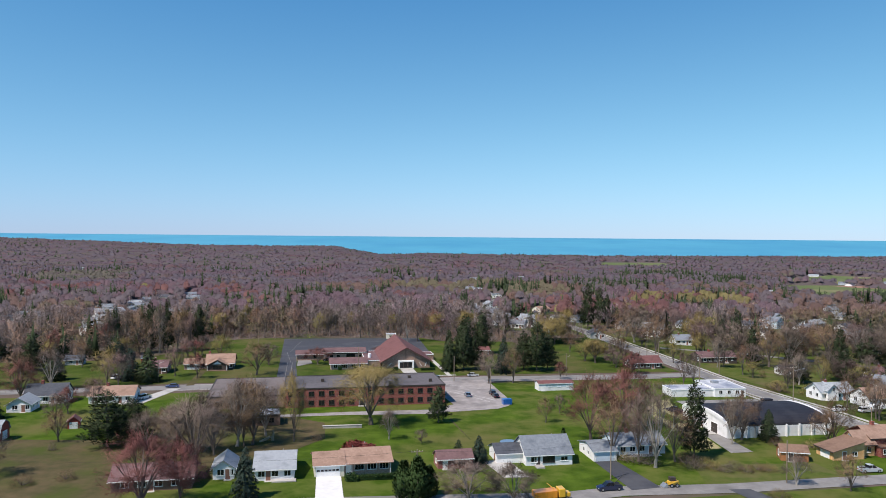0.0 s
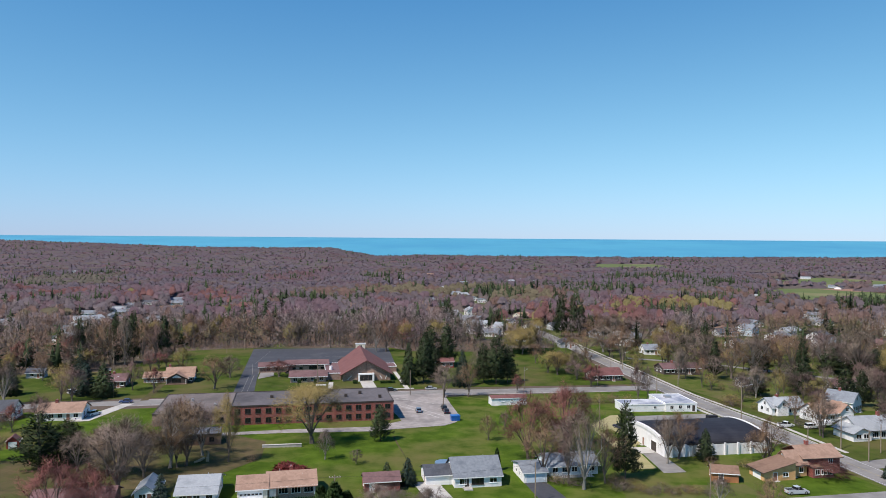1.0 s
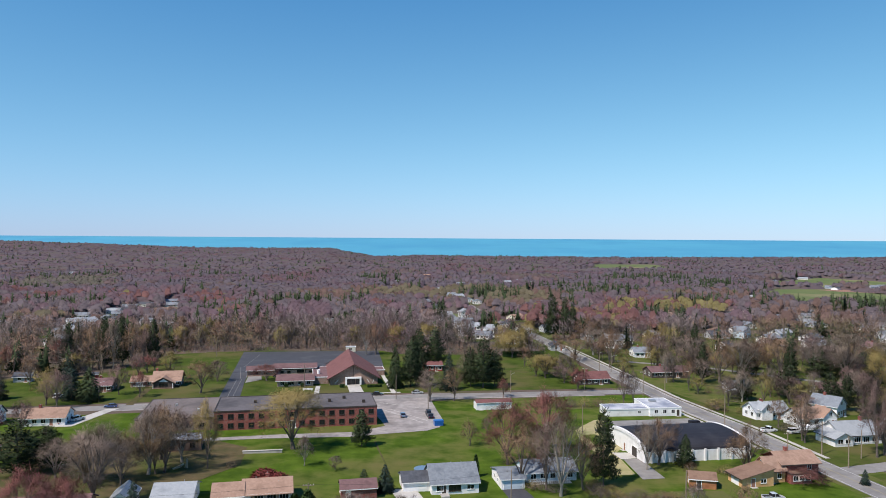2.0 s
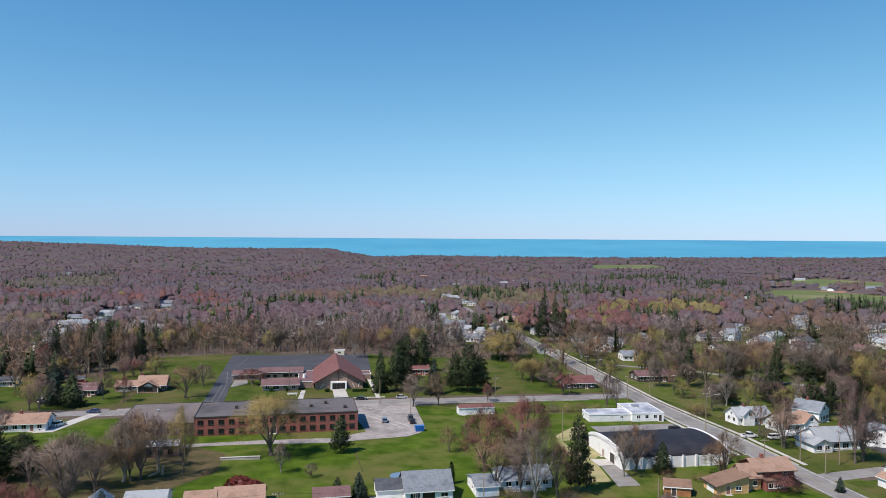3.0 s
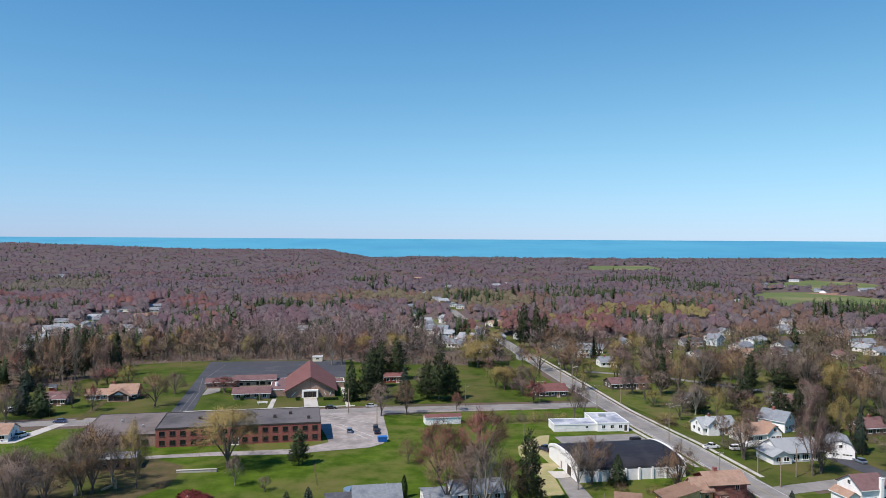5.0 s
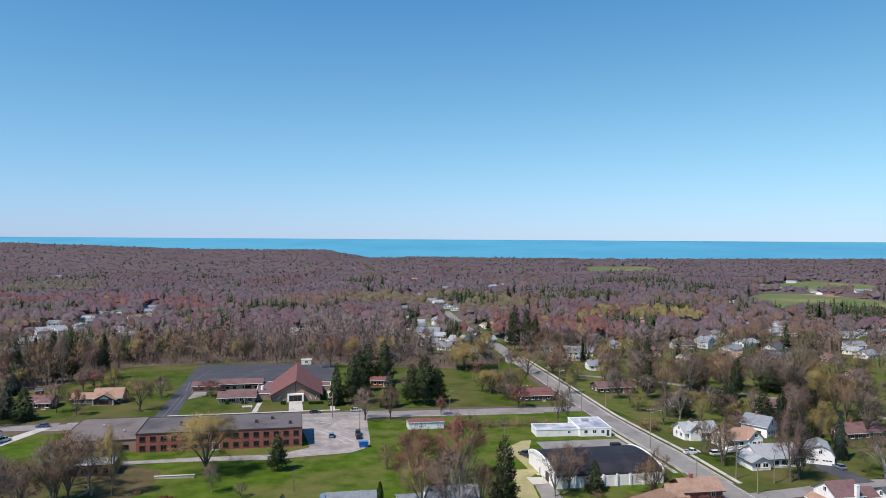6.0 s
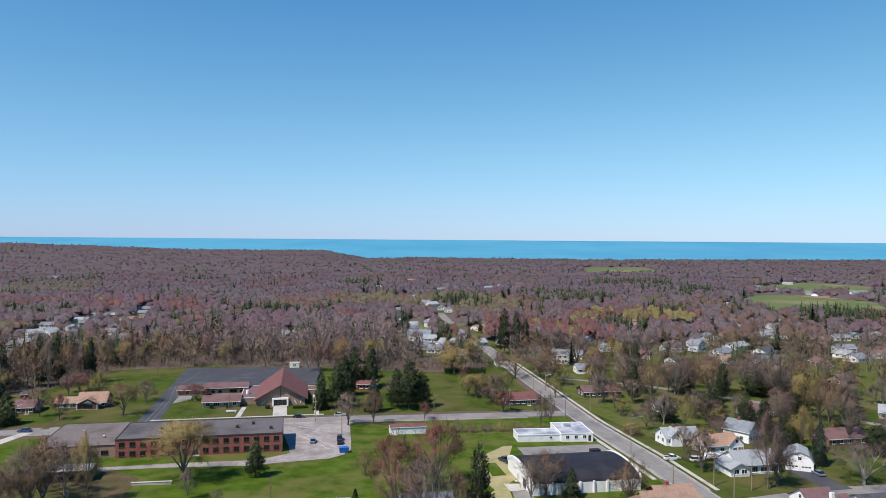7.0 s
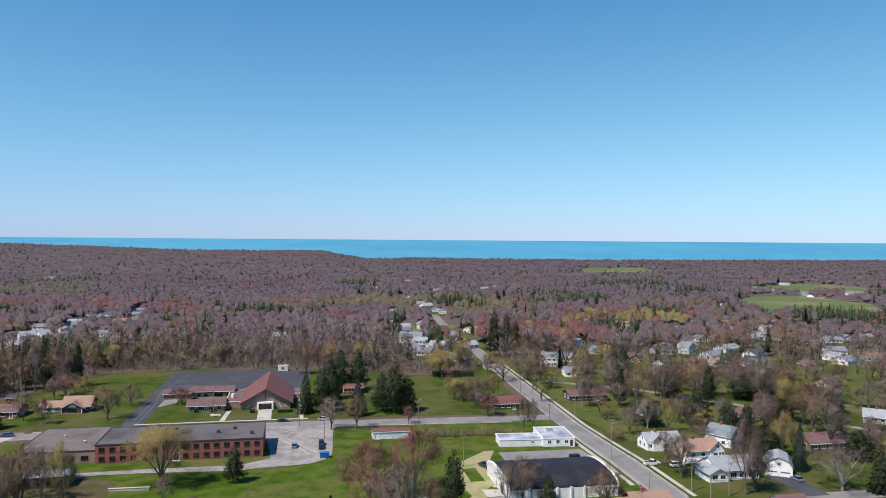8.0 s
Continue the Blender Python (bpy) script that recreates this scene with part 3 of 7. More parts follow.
def flat(p, x0, x1, y0, y1, h, wall, roof, edge=M_TRIM, rim=0.25):
    part("wall", boxes((x0, x1, y0, y1, -0.6, h)), wall, p)
    part("roof", boxes((x0 + 0.1, x1 - 0.1, y0 + 0.1, y1 - 0.1, h, h + 0.12)), roof, p)
    e = 0.12
    part("roof_edge", boxes((x0 - e, x1 + e, y0 - e, y0 + 0.1, h - 0.1, h + rim), (x0 - e, x1 + e, y1 - 0.1, y1 + e, h - 0.1, h + rim),
                            (x0 - e, x0 + 0.1, y0 + 0.1, y1 - 0.1, h - 0.1, h + rim), (x1 - 0.1, x1 + e, y0 + 0.1, y1 - 0.1, h - 0.1, h + rim)), edge, p)


def facing(side, plane):
    """Maps (along, outward, up) on a wall's side to the thing's own axes."""
    if side == "f":
        return lambda u, o, z: (u, plane - o, z)
    if side == "b":
        return lambda u, o, z: (u, plane + o, z)
    if side == "l":
        return lambda u, o, z: (plane - o, u, z)
    return lambda u, o, z: (plane + o, u, z)


def wall_boxes(f, *rows):
    bm = bmesh.new()
    for u0, u1, o0, o1, z0, z1 in rows:
        a, b = f(u0, o0, z0), f(u1, o1, z1)
        box(bm, *[v for lo, hi in zip(a, b) for v in (min(lo, hi), max(lo, hi))])
    bmesh.ops.recalc_face_normals(bm, faces=bm.faces)
    return bm


def window(p, side, plane, u, z, w=1.2, h=1.2, trim=M_TRIM, bars=1, shutters=None):
    f, a, b, t = facing(side, plane), u - w / 2, u + w / 2, 0.09
    rows = [(a - t, b + t, -0.05, 0.06, z - t, z), (a - t, b + t, -0.05, 0.06, z + h, z + h + t), (a - t, a, -0.05, 0.06, z, z + h), (b, b + t, -0.05, 0.06, z, z + h)]
    for k in range(bars):
        m = a + w * (k + 1) / (bars + 1)
        rows.append((m - 0.03, m + 0.03, -0.05, 0.05, z, z + h))
    win = part("window", wall_boxes(f, *rows), trim, p)
    part("pane", wall_boxes(f, (a, b, -0.05, 0.015, z, z + h)), M_GLASS, win)
    part("sill", wall_boxes(f, (a - 0.15, b + 0.15, -0.05, 0.12, z - t - 0.06, z - t)), trim, win)
    if shutters:
        for s in (a - t - 0.34, b + t + 0.02):
            part("shutter", wall_boxes(f, (s, s + 0.32, -0.02, 0.05, z - 0.05, z + h + 0.05)), shutters, win)


def door(p, side, plane, u, w=1.0, h=2.1, material=M_DOOR, z=0.1, trim=M_TRIM):
    f, a, b = facing(side, plane), u - w / 2, u + w / 2
    d = part("door", wall_boxes(f, (a, b, -0.05, 0.03, z, z + h)), material, p)
    part("door_frame", wall_boxes(f, (a - 0.1, a, -0.05, 0.07, z, z + h + 0.1), (b, b + 0.1, -0.05, 0.07, z, z + h + 0.1), (a, b, -0.05, 0.07, z + h, z + h + 0.1)), trim, d)
    part("door_handle", wall_boxes(f, (b - 0.16, b - 0.08, 0.03, 0.09, z + 0.95, z + 1.05)), M_STEEL, d)
    part("step", wall_boxes(f, (a - 0.3, b + 0.3, 0.0, 1.0, -0.3, z)), M_CONCRETE, p)


def garage_door(p, side, plane, u, w=4.9, h=2.15, material=M_TRIM, lights=True):
    f, a, n = facing(side, plane), u - w / 2, 4
    g = part("garage_door", wall_boxes(f, *[(a, a + w, -0.05, 0.03 + 0.012 * (k % 2), 0.02 + h * k / n, h * (k + 1) / n) for k in range(n)]), material, p)
    part("door_frame", wall_boxes(f, (a - 0.12, a, -0.05, 0.08, 0, h + 0.12), (a + w, a + w + 0.12, -0.05, 0.08, 0, h + 0.12), (a, a + w, -0.05, 0.08, h, h + 0.12)), M_TRIM, g)
    if lights:
        k = max(2, int(w / 0.8))
        part("pane", wall_boxes(f, *[(a + w * (i + 0.12) / k, a + w * (i + 0.88) / k, 0.0, 0.055, h * 0.55, h * 0.72) for i in range(k)]), M_GLASS, g)


def chimney(p, x, y, z0, z1, w=0.8, material=M_BRICK):
    c = part("chimney", boxes((x - w / 2, x + w / 2, y - w / 2, y + w / 2, z0, z1), (x - w / 2 - 0.06, x + w / 2 + 0.06, y - w / 2 - 0.06, y + w / 2 + 0.06, z1, z1 + 0.1)), material, p)
    bm = rod(bmesh.new(), (x, y, z1 + 0.1), (x, y, z1 + 0.4), 0.14, 0.12)
    part("flue", bm, M_STEEL, c)


def row_windows(p, side, plane, a, b, n, z=0.95, w=1.2, h=1.2, **k):
    for i in range(n):
        window(p, side, plane, a + (b - a) * (i + 0.5) / n, z, w, h, **k)


def vents(p, *places):
    for x, y, z in places:
        part("vent_pipe", rod(bmesh.new(), (x, y, z - 0.3), (x, y, z + 0.45), 0.07, 0.07, 6), M_STEEL, p)


def simple_house(x, y, w, d, eave, rise, ridge, wall, roof, label, rot=TOWN, n=3, chim=True, name="house", side="r", group="", win=(1.3, 1.2)):
    """A plain gabled house, its front-left corner at (x, y)."""
    p = thing(name, label, "house", put(x, y, rot), group)
    gable(p, 0, w, 0, d, 0, eave, rise, ridge, wall, roof)
    if n:
        row_windows(p, "f", 0, 0.5, w * 0.62, n - 1 or 1, w=win[0], h=win[1])
        door(p, "f", 0, w * 0.7)
        window(p, "f", 0, w * 0.87, 0.95, min(win[0], w * 0.15), win[1])
        row_windows(p, "r", w, 0.8, d - 0.8, 2)
        row_windows(p, "l", 0, 0.8, d - 0.8, 2)
        if ridge == "y" and eave + rise > 4.6:
            window(p, "f", 0, w / 2, eave + 0.25, 1.0, 1.1)
        if ridge == "x" and eave + rise > 4.6:
            window(p, "r", w, d / 2, eave + 0.2, 1.0, 1.0)
            window(p, "l", 0, d / 2, eave + 0.2, 1.0, 1.0)
        if eave > 4.4:
            row_windows(p, "f", 0, 0.5, w - 0.5, n, z=3.5)
            row_windows(p, "r", w, 0.8, d - 0.8, 2, z=3.5)
    if chim:
        chimney(p, w * 0.35 if ridge == "x" else w / 2, d / 2 if ridge == "x" else d * 0.6, eave, eave + rise + 0.9)
    return p


# tan-roofed ranch house with its garage
p = thing("ranch_house", "brick ranch house with tan shingle roof and attached garage", "house", put(-27.2, 159.4, 12.5))
gable(p, 6.4, 16.8, 0.5, 10.2, 0, 2.55, 1.75, "x", M_BRICKPINK, R_TAN)
gable(p, 0, 6.4, -0.3, 9.0, 0, 2.5, 1.62, "x", M_CREAM, R_TAN, 0.4)
garage_door(p, "f", -0.3, 2.9, 4.9)
door(p, "f", 0.5, 7.4, material=M_TRIM)
row_windows(p, "f", 0.5, 8.4, 16.6, 3, z=0.9, w=1.9, h=1.2, trim=M_TRIM, bars=2)
row_windows(p, "r", 16.8, 1.5, 9.5, 2)
part("porch_post", boxes((8.0, 8.12, -0.3, -0.18, 0, 2.45)), M_TRIM, p)
part("porch_post", boxes((16.4, 16.52, -0.3, -0.18, 0, 2.45)), M_TRIM, p)
part("porch_roof", boxes((6.6, 17.2, -0.7, 0.5, 2.42, 2.52)), R_TAN, p)
chimney(p, 11.5, 6.2, 3.2, 5.0)
vents(p, (9, 7.5, 3.8), (14, 4, 3.6))

# low white cottage with a pale roof
p = thing("cottage", "small white cottage with a light grey shingle roof", "house", put(-39.2, 155.9, 9.5))
gable(p, 0, 8.2, 0, 12.0, 0, 2.5, 2.1, "x", M_WHITE, R_LIGHTGREY, 0.5)
for u in (1.4, 4.2, 6.8):
    window(p, "f", 0, u, 0.95, 1.3, 1.1)
door(p, "f", 0, 2.8)
part("deck", boxes((3.6, 8.6, -1.6, 0, -0.4, 0.3)), M_CONCRETE, p)
window(p, "r", 8.2, 3, 0.95)
window(p, "r", 8.2, 8, 0.95)
vents(p, (5.5, 8.5, 3.9))
simple_house(-48.2, 156.5, 4.4, 8, 2.5, 1.6, "y", M_WHITE, R_LIGHTGREY, "narrow white house with a pale grey roof behind a spruce", n=1, chim=False)

# ranch house half hidden behind the maples
p = thing("ranch_house", "long low house with a purple-brown roof behind maples", "house", put(-66.0, 148.0, 11))
gable(p, 0, 15.5, 0, 9.0, 0, 2.5, 1.9, "x", M_BROWNWALL, R_PURPLE, 0.6)
row_windows(p, "f", 0, 1, 14, 4, w=1.5)
door(p, "f", 0, 7.6)
chimney(p, 9.5, 4.5, 3.5, 5.4)
vents(p, (5, 3.5, 3.9), (11.5, 5.5, 3.9))

# brick garden shed
p = thing("shed", "small red brick shed with a purple-brown roof", "shed", put(-0.6, 168.3, 12))
gable(p, 0, 8.2, 0, 5.0, 0, 2.2, 1.4, "x", M_BRICK, R_PURPLE, 0.3)
door(p, "f", 0, 1.7, material=M_TRIM)
window(p, "l", 0, 2.2, 1.0, 0.9, 0.8)

# white cape house with a grey roof and a garage wing
p = thing("cape_house", "white sided cape house with blue-grey shingle roof and garage wing", "house", put(20.0, 173.4, 10.5))
gable(p, 0, 11.4, 0, 10.2, 0, 2.6, 3.2, "x", M_WHITE, R_GREY, 0.4)
row_windows(p, "f", 0, 0.6, 3.4, 1, z=0.9, w=1.5, h=1.2)
window(p, "f", 0, 5.6, 0.7, 2.8, 1.4, bars=2, trim=M_DARKTRIM)
window(p, "f", 0, 9.4, 1.0, 1.6, 0.9, bars=1)
door(p, "f", 0, 3.0, material=M_DARKTRIM)
part("stoop", boxes((2.0, 4.0, -2.2, 0, -0.3, 0.25)), M_CONCRETE, p)
row_windows(p, "r", 11.4, 1.5, 8.5, 2)
window(p, "r", 11.4, 5.1, 3.3, 1.0, 1.1)
window(p, "l", 0, 5.1, 3.3, 1.0, 1.1)
gable(p, -6.4, 0, 2.6, 9.8, 0, 2.45, 1.5, "x", M_WHITE, R_DARK, 0.35)
garage_door(p, "f", 2.6, -3.1, 4.4, lights=False)
door(p, "l", -6.4, 4.5)
vents(p, (6, 7.2, 5.0), (8.4, 6.6, 5.3))

# grey garage and the grey-roofed house beside it
p = thing("garage", "detached white garage with a charcoal roof", "garage", put(37.0, 177.8, 10.5))
gable(p, -0.2, 5.6, 0, 9.6, 0, 2.5, 1.1, "x", M_WHITE, R_GREY, 0.35)
garage_door(p, "f", 0, 2.7, 4.6, material=M_PALEBLUE, lights=False)
row_windows(p, "l", -0.2, 2, 8, 2, w=0.9, h=0.8)
p = simple_house(43.4, 183, 13.0, 9.0, 2.5, 2.0, "x", M_PALEBLUE, R_GREY, "pale blue house with a worn grey roof behind bare trees", n=4)
part("porch_rail", boxes((1, 11, -1.9, -1.84, 0.85, 0.93), *[(1 + 0.5 * k, 1.05 + 0.5 * k, -1.9, -1.84, 0.1, 0.85) for k in range(20)]), M_TRIM, p)
part("porch_deck", boxes((0.8, 11.2, -2.0, -0.02, -0.4, 0.1)), M_CONCRETE, p)

# orange-brown house at the corner
p = thing("corner_house", "tan and brick house with three stepped brown gable roofs", "house", put(95.7, 180.3, 10))
part("wall", prism([(0, -0.6), (8.5, -0.6), (8.5, 4.35), (0, 2.25)], 0, 6.2, "y"), M_TANWALL, p)
part("roof", prism([(-0.6, 2.12), (8.7, 4.42), (8.7, 4.6), (-0.6, 2.3)], -0.6, 6.7, "y"), R_BROWN, p)
part("fascia", boxes((-0.66, -0.6, -0.6, 6.7, 2.02, 2.3)), M_DARKTRIM, p)
garage_door(p, "l", 0, 3.0, 3.0, 1.95, M_TRIM, False)
window(p, "f", 0, 5.8, 1.0, 1.4, 0.9)
door(p, "f", 0, 3.0, 1.1, 2.0, M_DOOR)
gable(p, 8.5, 13.2, 2.2, 8.2, 0, 3.2, 2.6, "x", M_TANWALL, R_TAN, 0.5, M_DARKTRIM)
window(p, "l", 8.5, 5.2, 3.9, 0.8, 1.0)
door(p, "f", 2.2, 9.4, 0.9, 2.1, M_TRIM)
window(p, "f", 2.2, 11.6, 1.1, 1.0, 1.3)
gable(p, 12.8, 23.0, 3.0, 11.2, 0, 4.4, 2.0, "x", M_BRICK, R_TAN, 0.6, M_DARKTRIM)
window(p, "f", 3.0, 20.4, 2.7, 1.0, 1.2)
row_windows(p, "r", 23.0, 4, 10.5, 2, z=1.0)
flat(p, 13.6, 19.4, 0.4, 2.98, 2.5, M_BRICK, R_BROWN, M_DARKTRIM, 0.15)
row_windows(p, "f", 0.4, 14, 19, 3, z=0.9, w=1.2)
chimney(p, 16.5, 7.2, 5.8, 7.3)
p = thing("shed", "orange board garden shed with a brown roof", "shed", put(82.8, 180.0, -12))
gable(p, 0, 6.2, 0, 5.0, 0, 2.3, 1.2, "x", M_WOODWALL, R_BROWN, 0.3)
door(p, "f", 0, 2.2, material=M_DARKTRIM)
window(p, "l", 0, 2.5, 0.9)

# white hall with a black barrel roof
p = thing("hall", "long white block hall with a black barrel-vaulted roof", "hall", put(77.2, 199.5, 10.5))
L, D, E, RISE, N = 31.5, 24.0, 3.1, 2.4, 16
arc = [(D / 2 - (D / 2) * math.cos(math.pi * k / N), E + RISE * math.sin(math.pi * k / N)) for k in range(N + 1)]
part("wall", prism([(0, -0.6), (D, -0.6)] + [(u, z - 0.05) for u, z in arc[::-1]], 0, L, "x"), M_WHITE, p)
part("roof", prism([(u, z) for u, z in arc] + [(u, z + 0.22) for u, z in arc[::-1]], 0.4, L - 0.3, "x"), R_BLACK, p)
for a, b in ((-0.25, 0.4), (L - 0.3, L + 0.25)):
    part("parapet", prism([(u, z - 0.4) for u, z in arc] + [(u, z + 0.42) for u, z in arc[::-1]], a, b, "x"), M_WHITE, p)
for k in range(8):
    u = 2.0 + k * (L - 4) / 7
    part("buttress", boxes((u - 0.25, u + 0.25, -0.35, 0, -0.5, 3.4)), M_WHITE, p)
garage_door(p, "l", 0, 6.5, 3.2, 2.8, M_DARKTRIM, False)
door(p, "l", 0, 13.0)
part("roof_box", boxes((L - 5.5, L - 2.5, D - 1.5, D + 0.4, 2.5, 5.0)), R_BLACK, p)
part("stack", rod(bmesh.new(), (8, -0.5, 0), (8, -0.5, 3.2), 0.15, 0.15), M_STEEL, p)

# long low white building
p = thing("store", "long low white flat-roofed building", "shop", put(79.0, 254.0, 6))
flat(p, 0, 15, 0, 8.0, 2.4, M_WHITE, R_WHITEFLAT)
flat(p, 15, 26.2, -0.8, 14.5, 2.8, M_WHITE, R_WHITEFLAT)
for u in (17.2, 20.2, 23.2):
    window(p, "f", -0.8, u, 1.1, 1.1, 1.1)
window(p, "f", 0, 11.5, 1.1, 0.9, 0.7)
door(p, "f", -0.8, 25.0, material=M_DARKTRIM)
part("roof_unit", boxes((18.5, 20.8, 8, 10, 2.9, 3.7), bevel=0.06), M_STEEL, p)

# long two-storey brick building and its lower wings
p = thing("brick_building", "two-storey red brick building with a flat tar roof", "building", put(-48.6, 230.0, 11.2))
W = 50.8
flat(p, 0, W, 0, 21.5, 5.8, M_BRICK, R_TAR, M_DARKTRIM, 0.3)
for k in range(16):
    u = 1.9 + k * (W - 3.8) / 15
    for z in (0.75, 3.6):
        window(p, "f", 0, u, z, 1.55, 1.35, trim=M_DARKTRIM)
door(p, "f", 0, 24.0, 1.8, 2.2, M_DARKTRIM)
flat(p, -23.5, 0, 2.0, 32.0, 3.7, M_BRICKTAN, R_BROWNTAR, M_DARKTRIM, 0.25)
row_windows(p, "f", 2.0, -22, -1.5, 5, w=2.0, h=1.2, trim=M_DARKTRIM, bars=2)
for x, y in ((36, 9), (41, 13), (47, 6), (12, 11), (22, 14)):
    part("roof_vent", boxes((x - 0.5, x + 0.5, y - 0.5, y + 0.5, 5.9, 6.9), bevel=0.08), M_DARKTRIM, p)
for x, y in ((-6, 12), (-14, 20)):
    part("roof_vent", boxes((x - 0.4, x + 0.4, y - 0.4, y + 0.4, 3.8, 4.6), bevel=0.08), M_STEEL, p)
p = thing("low_annex", "low brown annex with a pale flat roof beside bare trees", "building", put(-57.5, 203.5, 14))
flat(p, 0, 13.0, 0, 8.0, 2.9, M_BROWNWALL, R_WHITEFLAT, M_DARKTRIM, 0.2)
row_windows(p, "f", 0, 1, 12, 4, trim=M_DARKTRIM)
p = thing("low_wall", "low pale concrete wall on the grass", "wall", put(-27.2, 204.3, 9.5))
part("wall_block", boxes((-5.3, 5.3, -0.35, 0.35, -0.3, 0.75), bevel=0.04), M_CONCRETE, p)
part("cap", boxes((-5.4, 5.4, -0.42, 0.42, 0.752, 0.85)), M_CONCRETE, p)

# church with its wings
p = thing("church", "brown brick church with a steep red-brown gable roof", "church", put(-24.6, 309.2, 10.5))
part("wall", prism([(0, -0.6), (20, -0.6), (20, 3.0), (10, 8.5), (0, 3.0)], 0, 31, "y"), M_BRICKTAN, p)
part("apse", prism([(4, -0.6), (16, -0.6), (16, 5.1), (10, 8.4), (4, 5.1)], 31.02, 36, "y"), M_BRICKTAN, p)
bm = bmesh.new()
for sx in (-1, 1):
    lower = [(10 + sx * 11.2, -1.2, 2.42), (10 + sx * 11.2, 31.5, 2.42), (10, 43.0, 8.58), (10, -1.2, 8.58)]
    under = [bm.verts.new(v) for v in lower]
    over = [bm.verts.new((x, y, z + 0.28)) for x, y, z in lower]
    bm.faces.new(under), bm.faces.new(over[::-1])
    for i in range(4):
        bm.faces.new((under[i], under[(i + 1) % 4], over[(i + 1) % 4], over[i]))
bmesh.ops.recalc_face_normals(bm, faces=bm.faces)
part("roof", bm, R_RED, p)
part("portal", wall_boxes(facing("f", 0), (6.4, 7.1, -0.05, 1.2, -0.3, 2.75), (12.4, 13.1, -0.05, 1.2, -0.3, 2.75), (6.4, 13.1, -0.05, 1.2, 2.75, 3.35)), M_TRIM, p)
for u in (7.95, 9.75, 11.55):
    door(p, "f", 0, u, 1.5, 2.4, M_GLASS, 0.1, M_DARKTRIM)
for u, lean in ((2.9, 0.8), (16.0, -0.5), (18.2, 0.3)):
    slant = prism([(u - 0.14 - lean, 0.7), (u + 0.14 - lean, 0.7), (u + 0.14 + lean, 2.3), (u - 0.14 + lean, 2.3)], -0.1, -0.02, "y")
    part("slanted_panel", slant, M_TRIM, p, "white slanted wall panel")
part("beam", wall_boxes(facing("f", 0), (9.65, 9.85, -0.05, 0.12, 3.4, 8.0)), M_DARKTRIM, p)
flat(p, 20.02, 25.0, 20, 29, 2.3, M_BRICKTAN, R_PURPLE, M_TRIM, 0.2)
p = thing("church_wing", "low brown brick church wing with purple-brown roofs", "building", put(-45.6, 305.0, 10.5))
gable(p, 0, 14.6, 0, 9.0, 0, 2.6, 1.6, "x", M_BRICKPINK, R_PURPLE, 0.7)
window(p, "f", 0, 5.5, 0.7, 2.4, 1.5, bars=2)
for u in (2.0, 9.2, 12.6):
    window(p, "f", 0, u, 0.8, 1.5, 1.4)
flat(p, 14.6, 21.0, 4, 30, 2.8, M_BRICKTAN, R_PURPLE, M_TRIM, 0.2)
gable(p, -2.0, 16.0, 24, 34, 0, 3.6, 1.2, "x", M_BRICKPINK, R_PURPLE, 0.7)
for u, w, h in ((1.2, 1.3, 0.8), (4.2, 1.3, 0.8), (9.6, 3.6, 1.1), (13.6, 1.3, 0.8)):
    window(p, "f", 24, u, 1.5, w, h, trim=M_DARKTRIM)
# dark strip on the wall standing in for the eave's shadow
part("eave_band", wall_boxes(facing("f", 24), (-1.9, 15.9, -0.05, 0.06, 2.75, 3.55)), M_DARKTRIM, p)
gable(p, -14.0, -2.0, 26, 34, 0, 2.6, 1.2, "x", M_BRICKTAN, R_PURPLE, 0.6)
row_windows(p, "f", 26, -12, -4, 2, w=1.3, trim=M_DARKTRIM)
part("tank", rod(bmesh.new(), (17, 12, 2.9), (17, 12, 4.6), 0.7, 0.7, 12), M_TRIM, p)
p = thing("stone_kiosk", "small cream stone hut behind the church", "shed", put(-30.3, 404, 6))
flat(p, 0, 5.2, 0, 3.6, 2.6, M_CREAM, R_LIGHTGREY, M_TRIM, 0.2)
window(p, "f", 0, 2.6, 1.2, 1.6, 0.8, trim=M_CREAM)

# ranch house over the street
p = thing("ranch_house", "low ranch house with a tan shingle roof and dark porch", "house", put(-103.6, 300.5, 10.5))
gable(p, 8.0, 18.6, 0.5, 10.5, 0, 2.8, 2.9, "x", M_DARKWALL, R_TAN, 0.7)
gable(p, 8.4, 16.6, -2.0, 3.0, 0, 2.3, 2.1, "y", M_DARKWALL, R_TAN, 0.6)
window(p, "f", -2.0, 12.5, 0.7, 3.4, 1.3, bars=2, trim=M_DARKTRIM)
part("gable_panel", prism([(10.6, 2.6), (14.4, 2.6), (12.5, 3.8)], -2.06, -2.01, "y"), M_TRIM, p)
for u in (8.7, 16.3):
    part("porch_post", boxes((u - 0.1, u + 0.1, -3.3, -3.1, -0.2, 2.2)), M_TRIM, p)
part("porch_deck", boxes((8.4, 16.6, -3.4, -2.0, -0.4, 0.25)), M_BROWNWALL, p)
window(p, "f", 0.5, 17.6, 0.9, 1.2, 1.2)
gable(p, -1.0, 8.0, 2, 9.5, 0, 2.3, 1.6, "x", M_BRICKPINK, R_TAN, 0.5)
garage_door(p, "f", 2, 2.4, 4.4)
window(p, "f", 2, 6.4, 0.9, 1.3, 1.1)
row_windows(p, "r", 18.6, 2, 9, 2)
chimney(p, 8.6, 6.5, 4.4, 6.6)

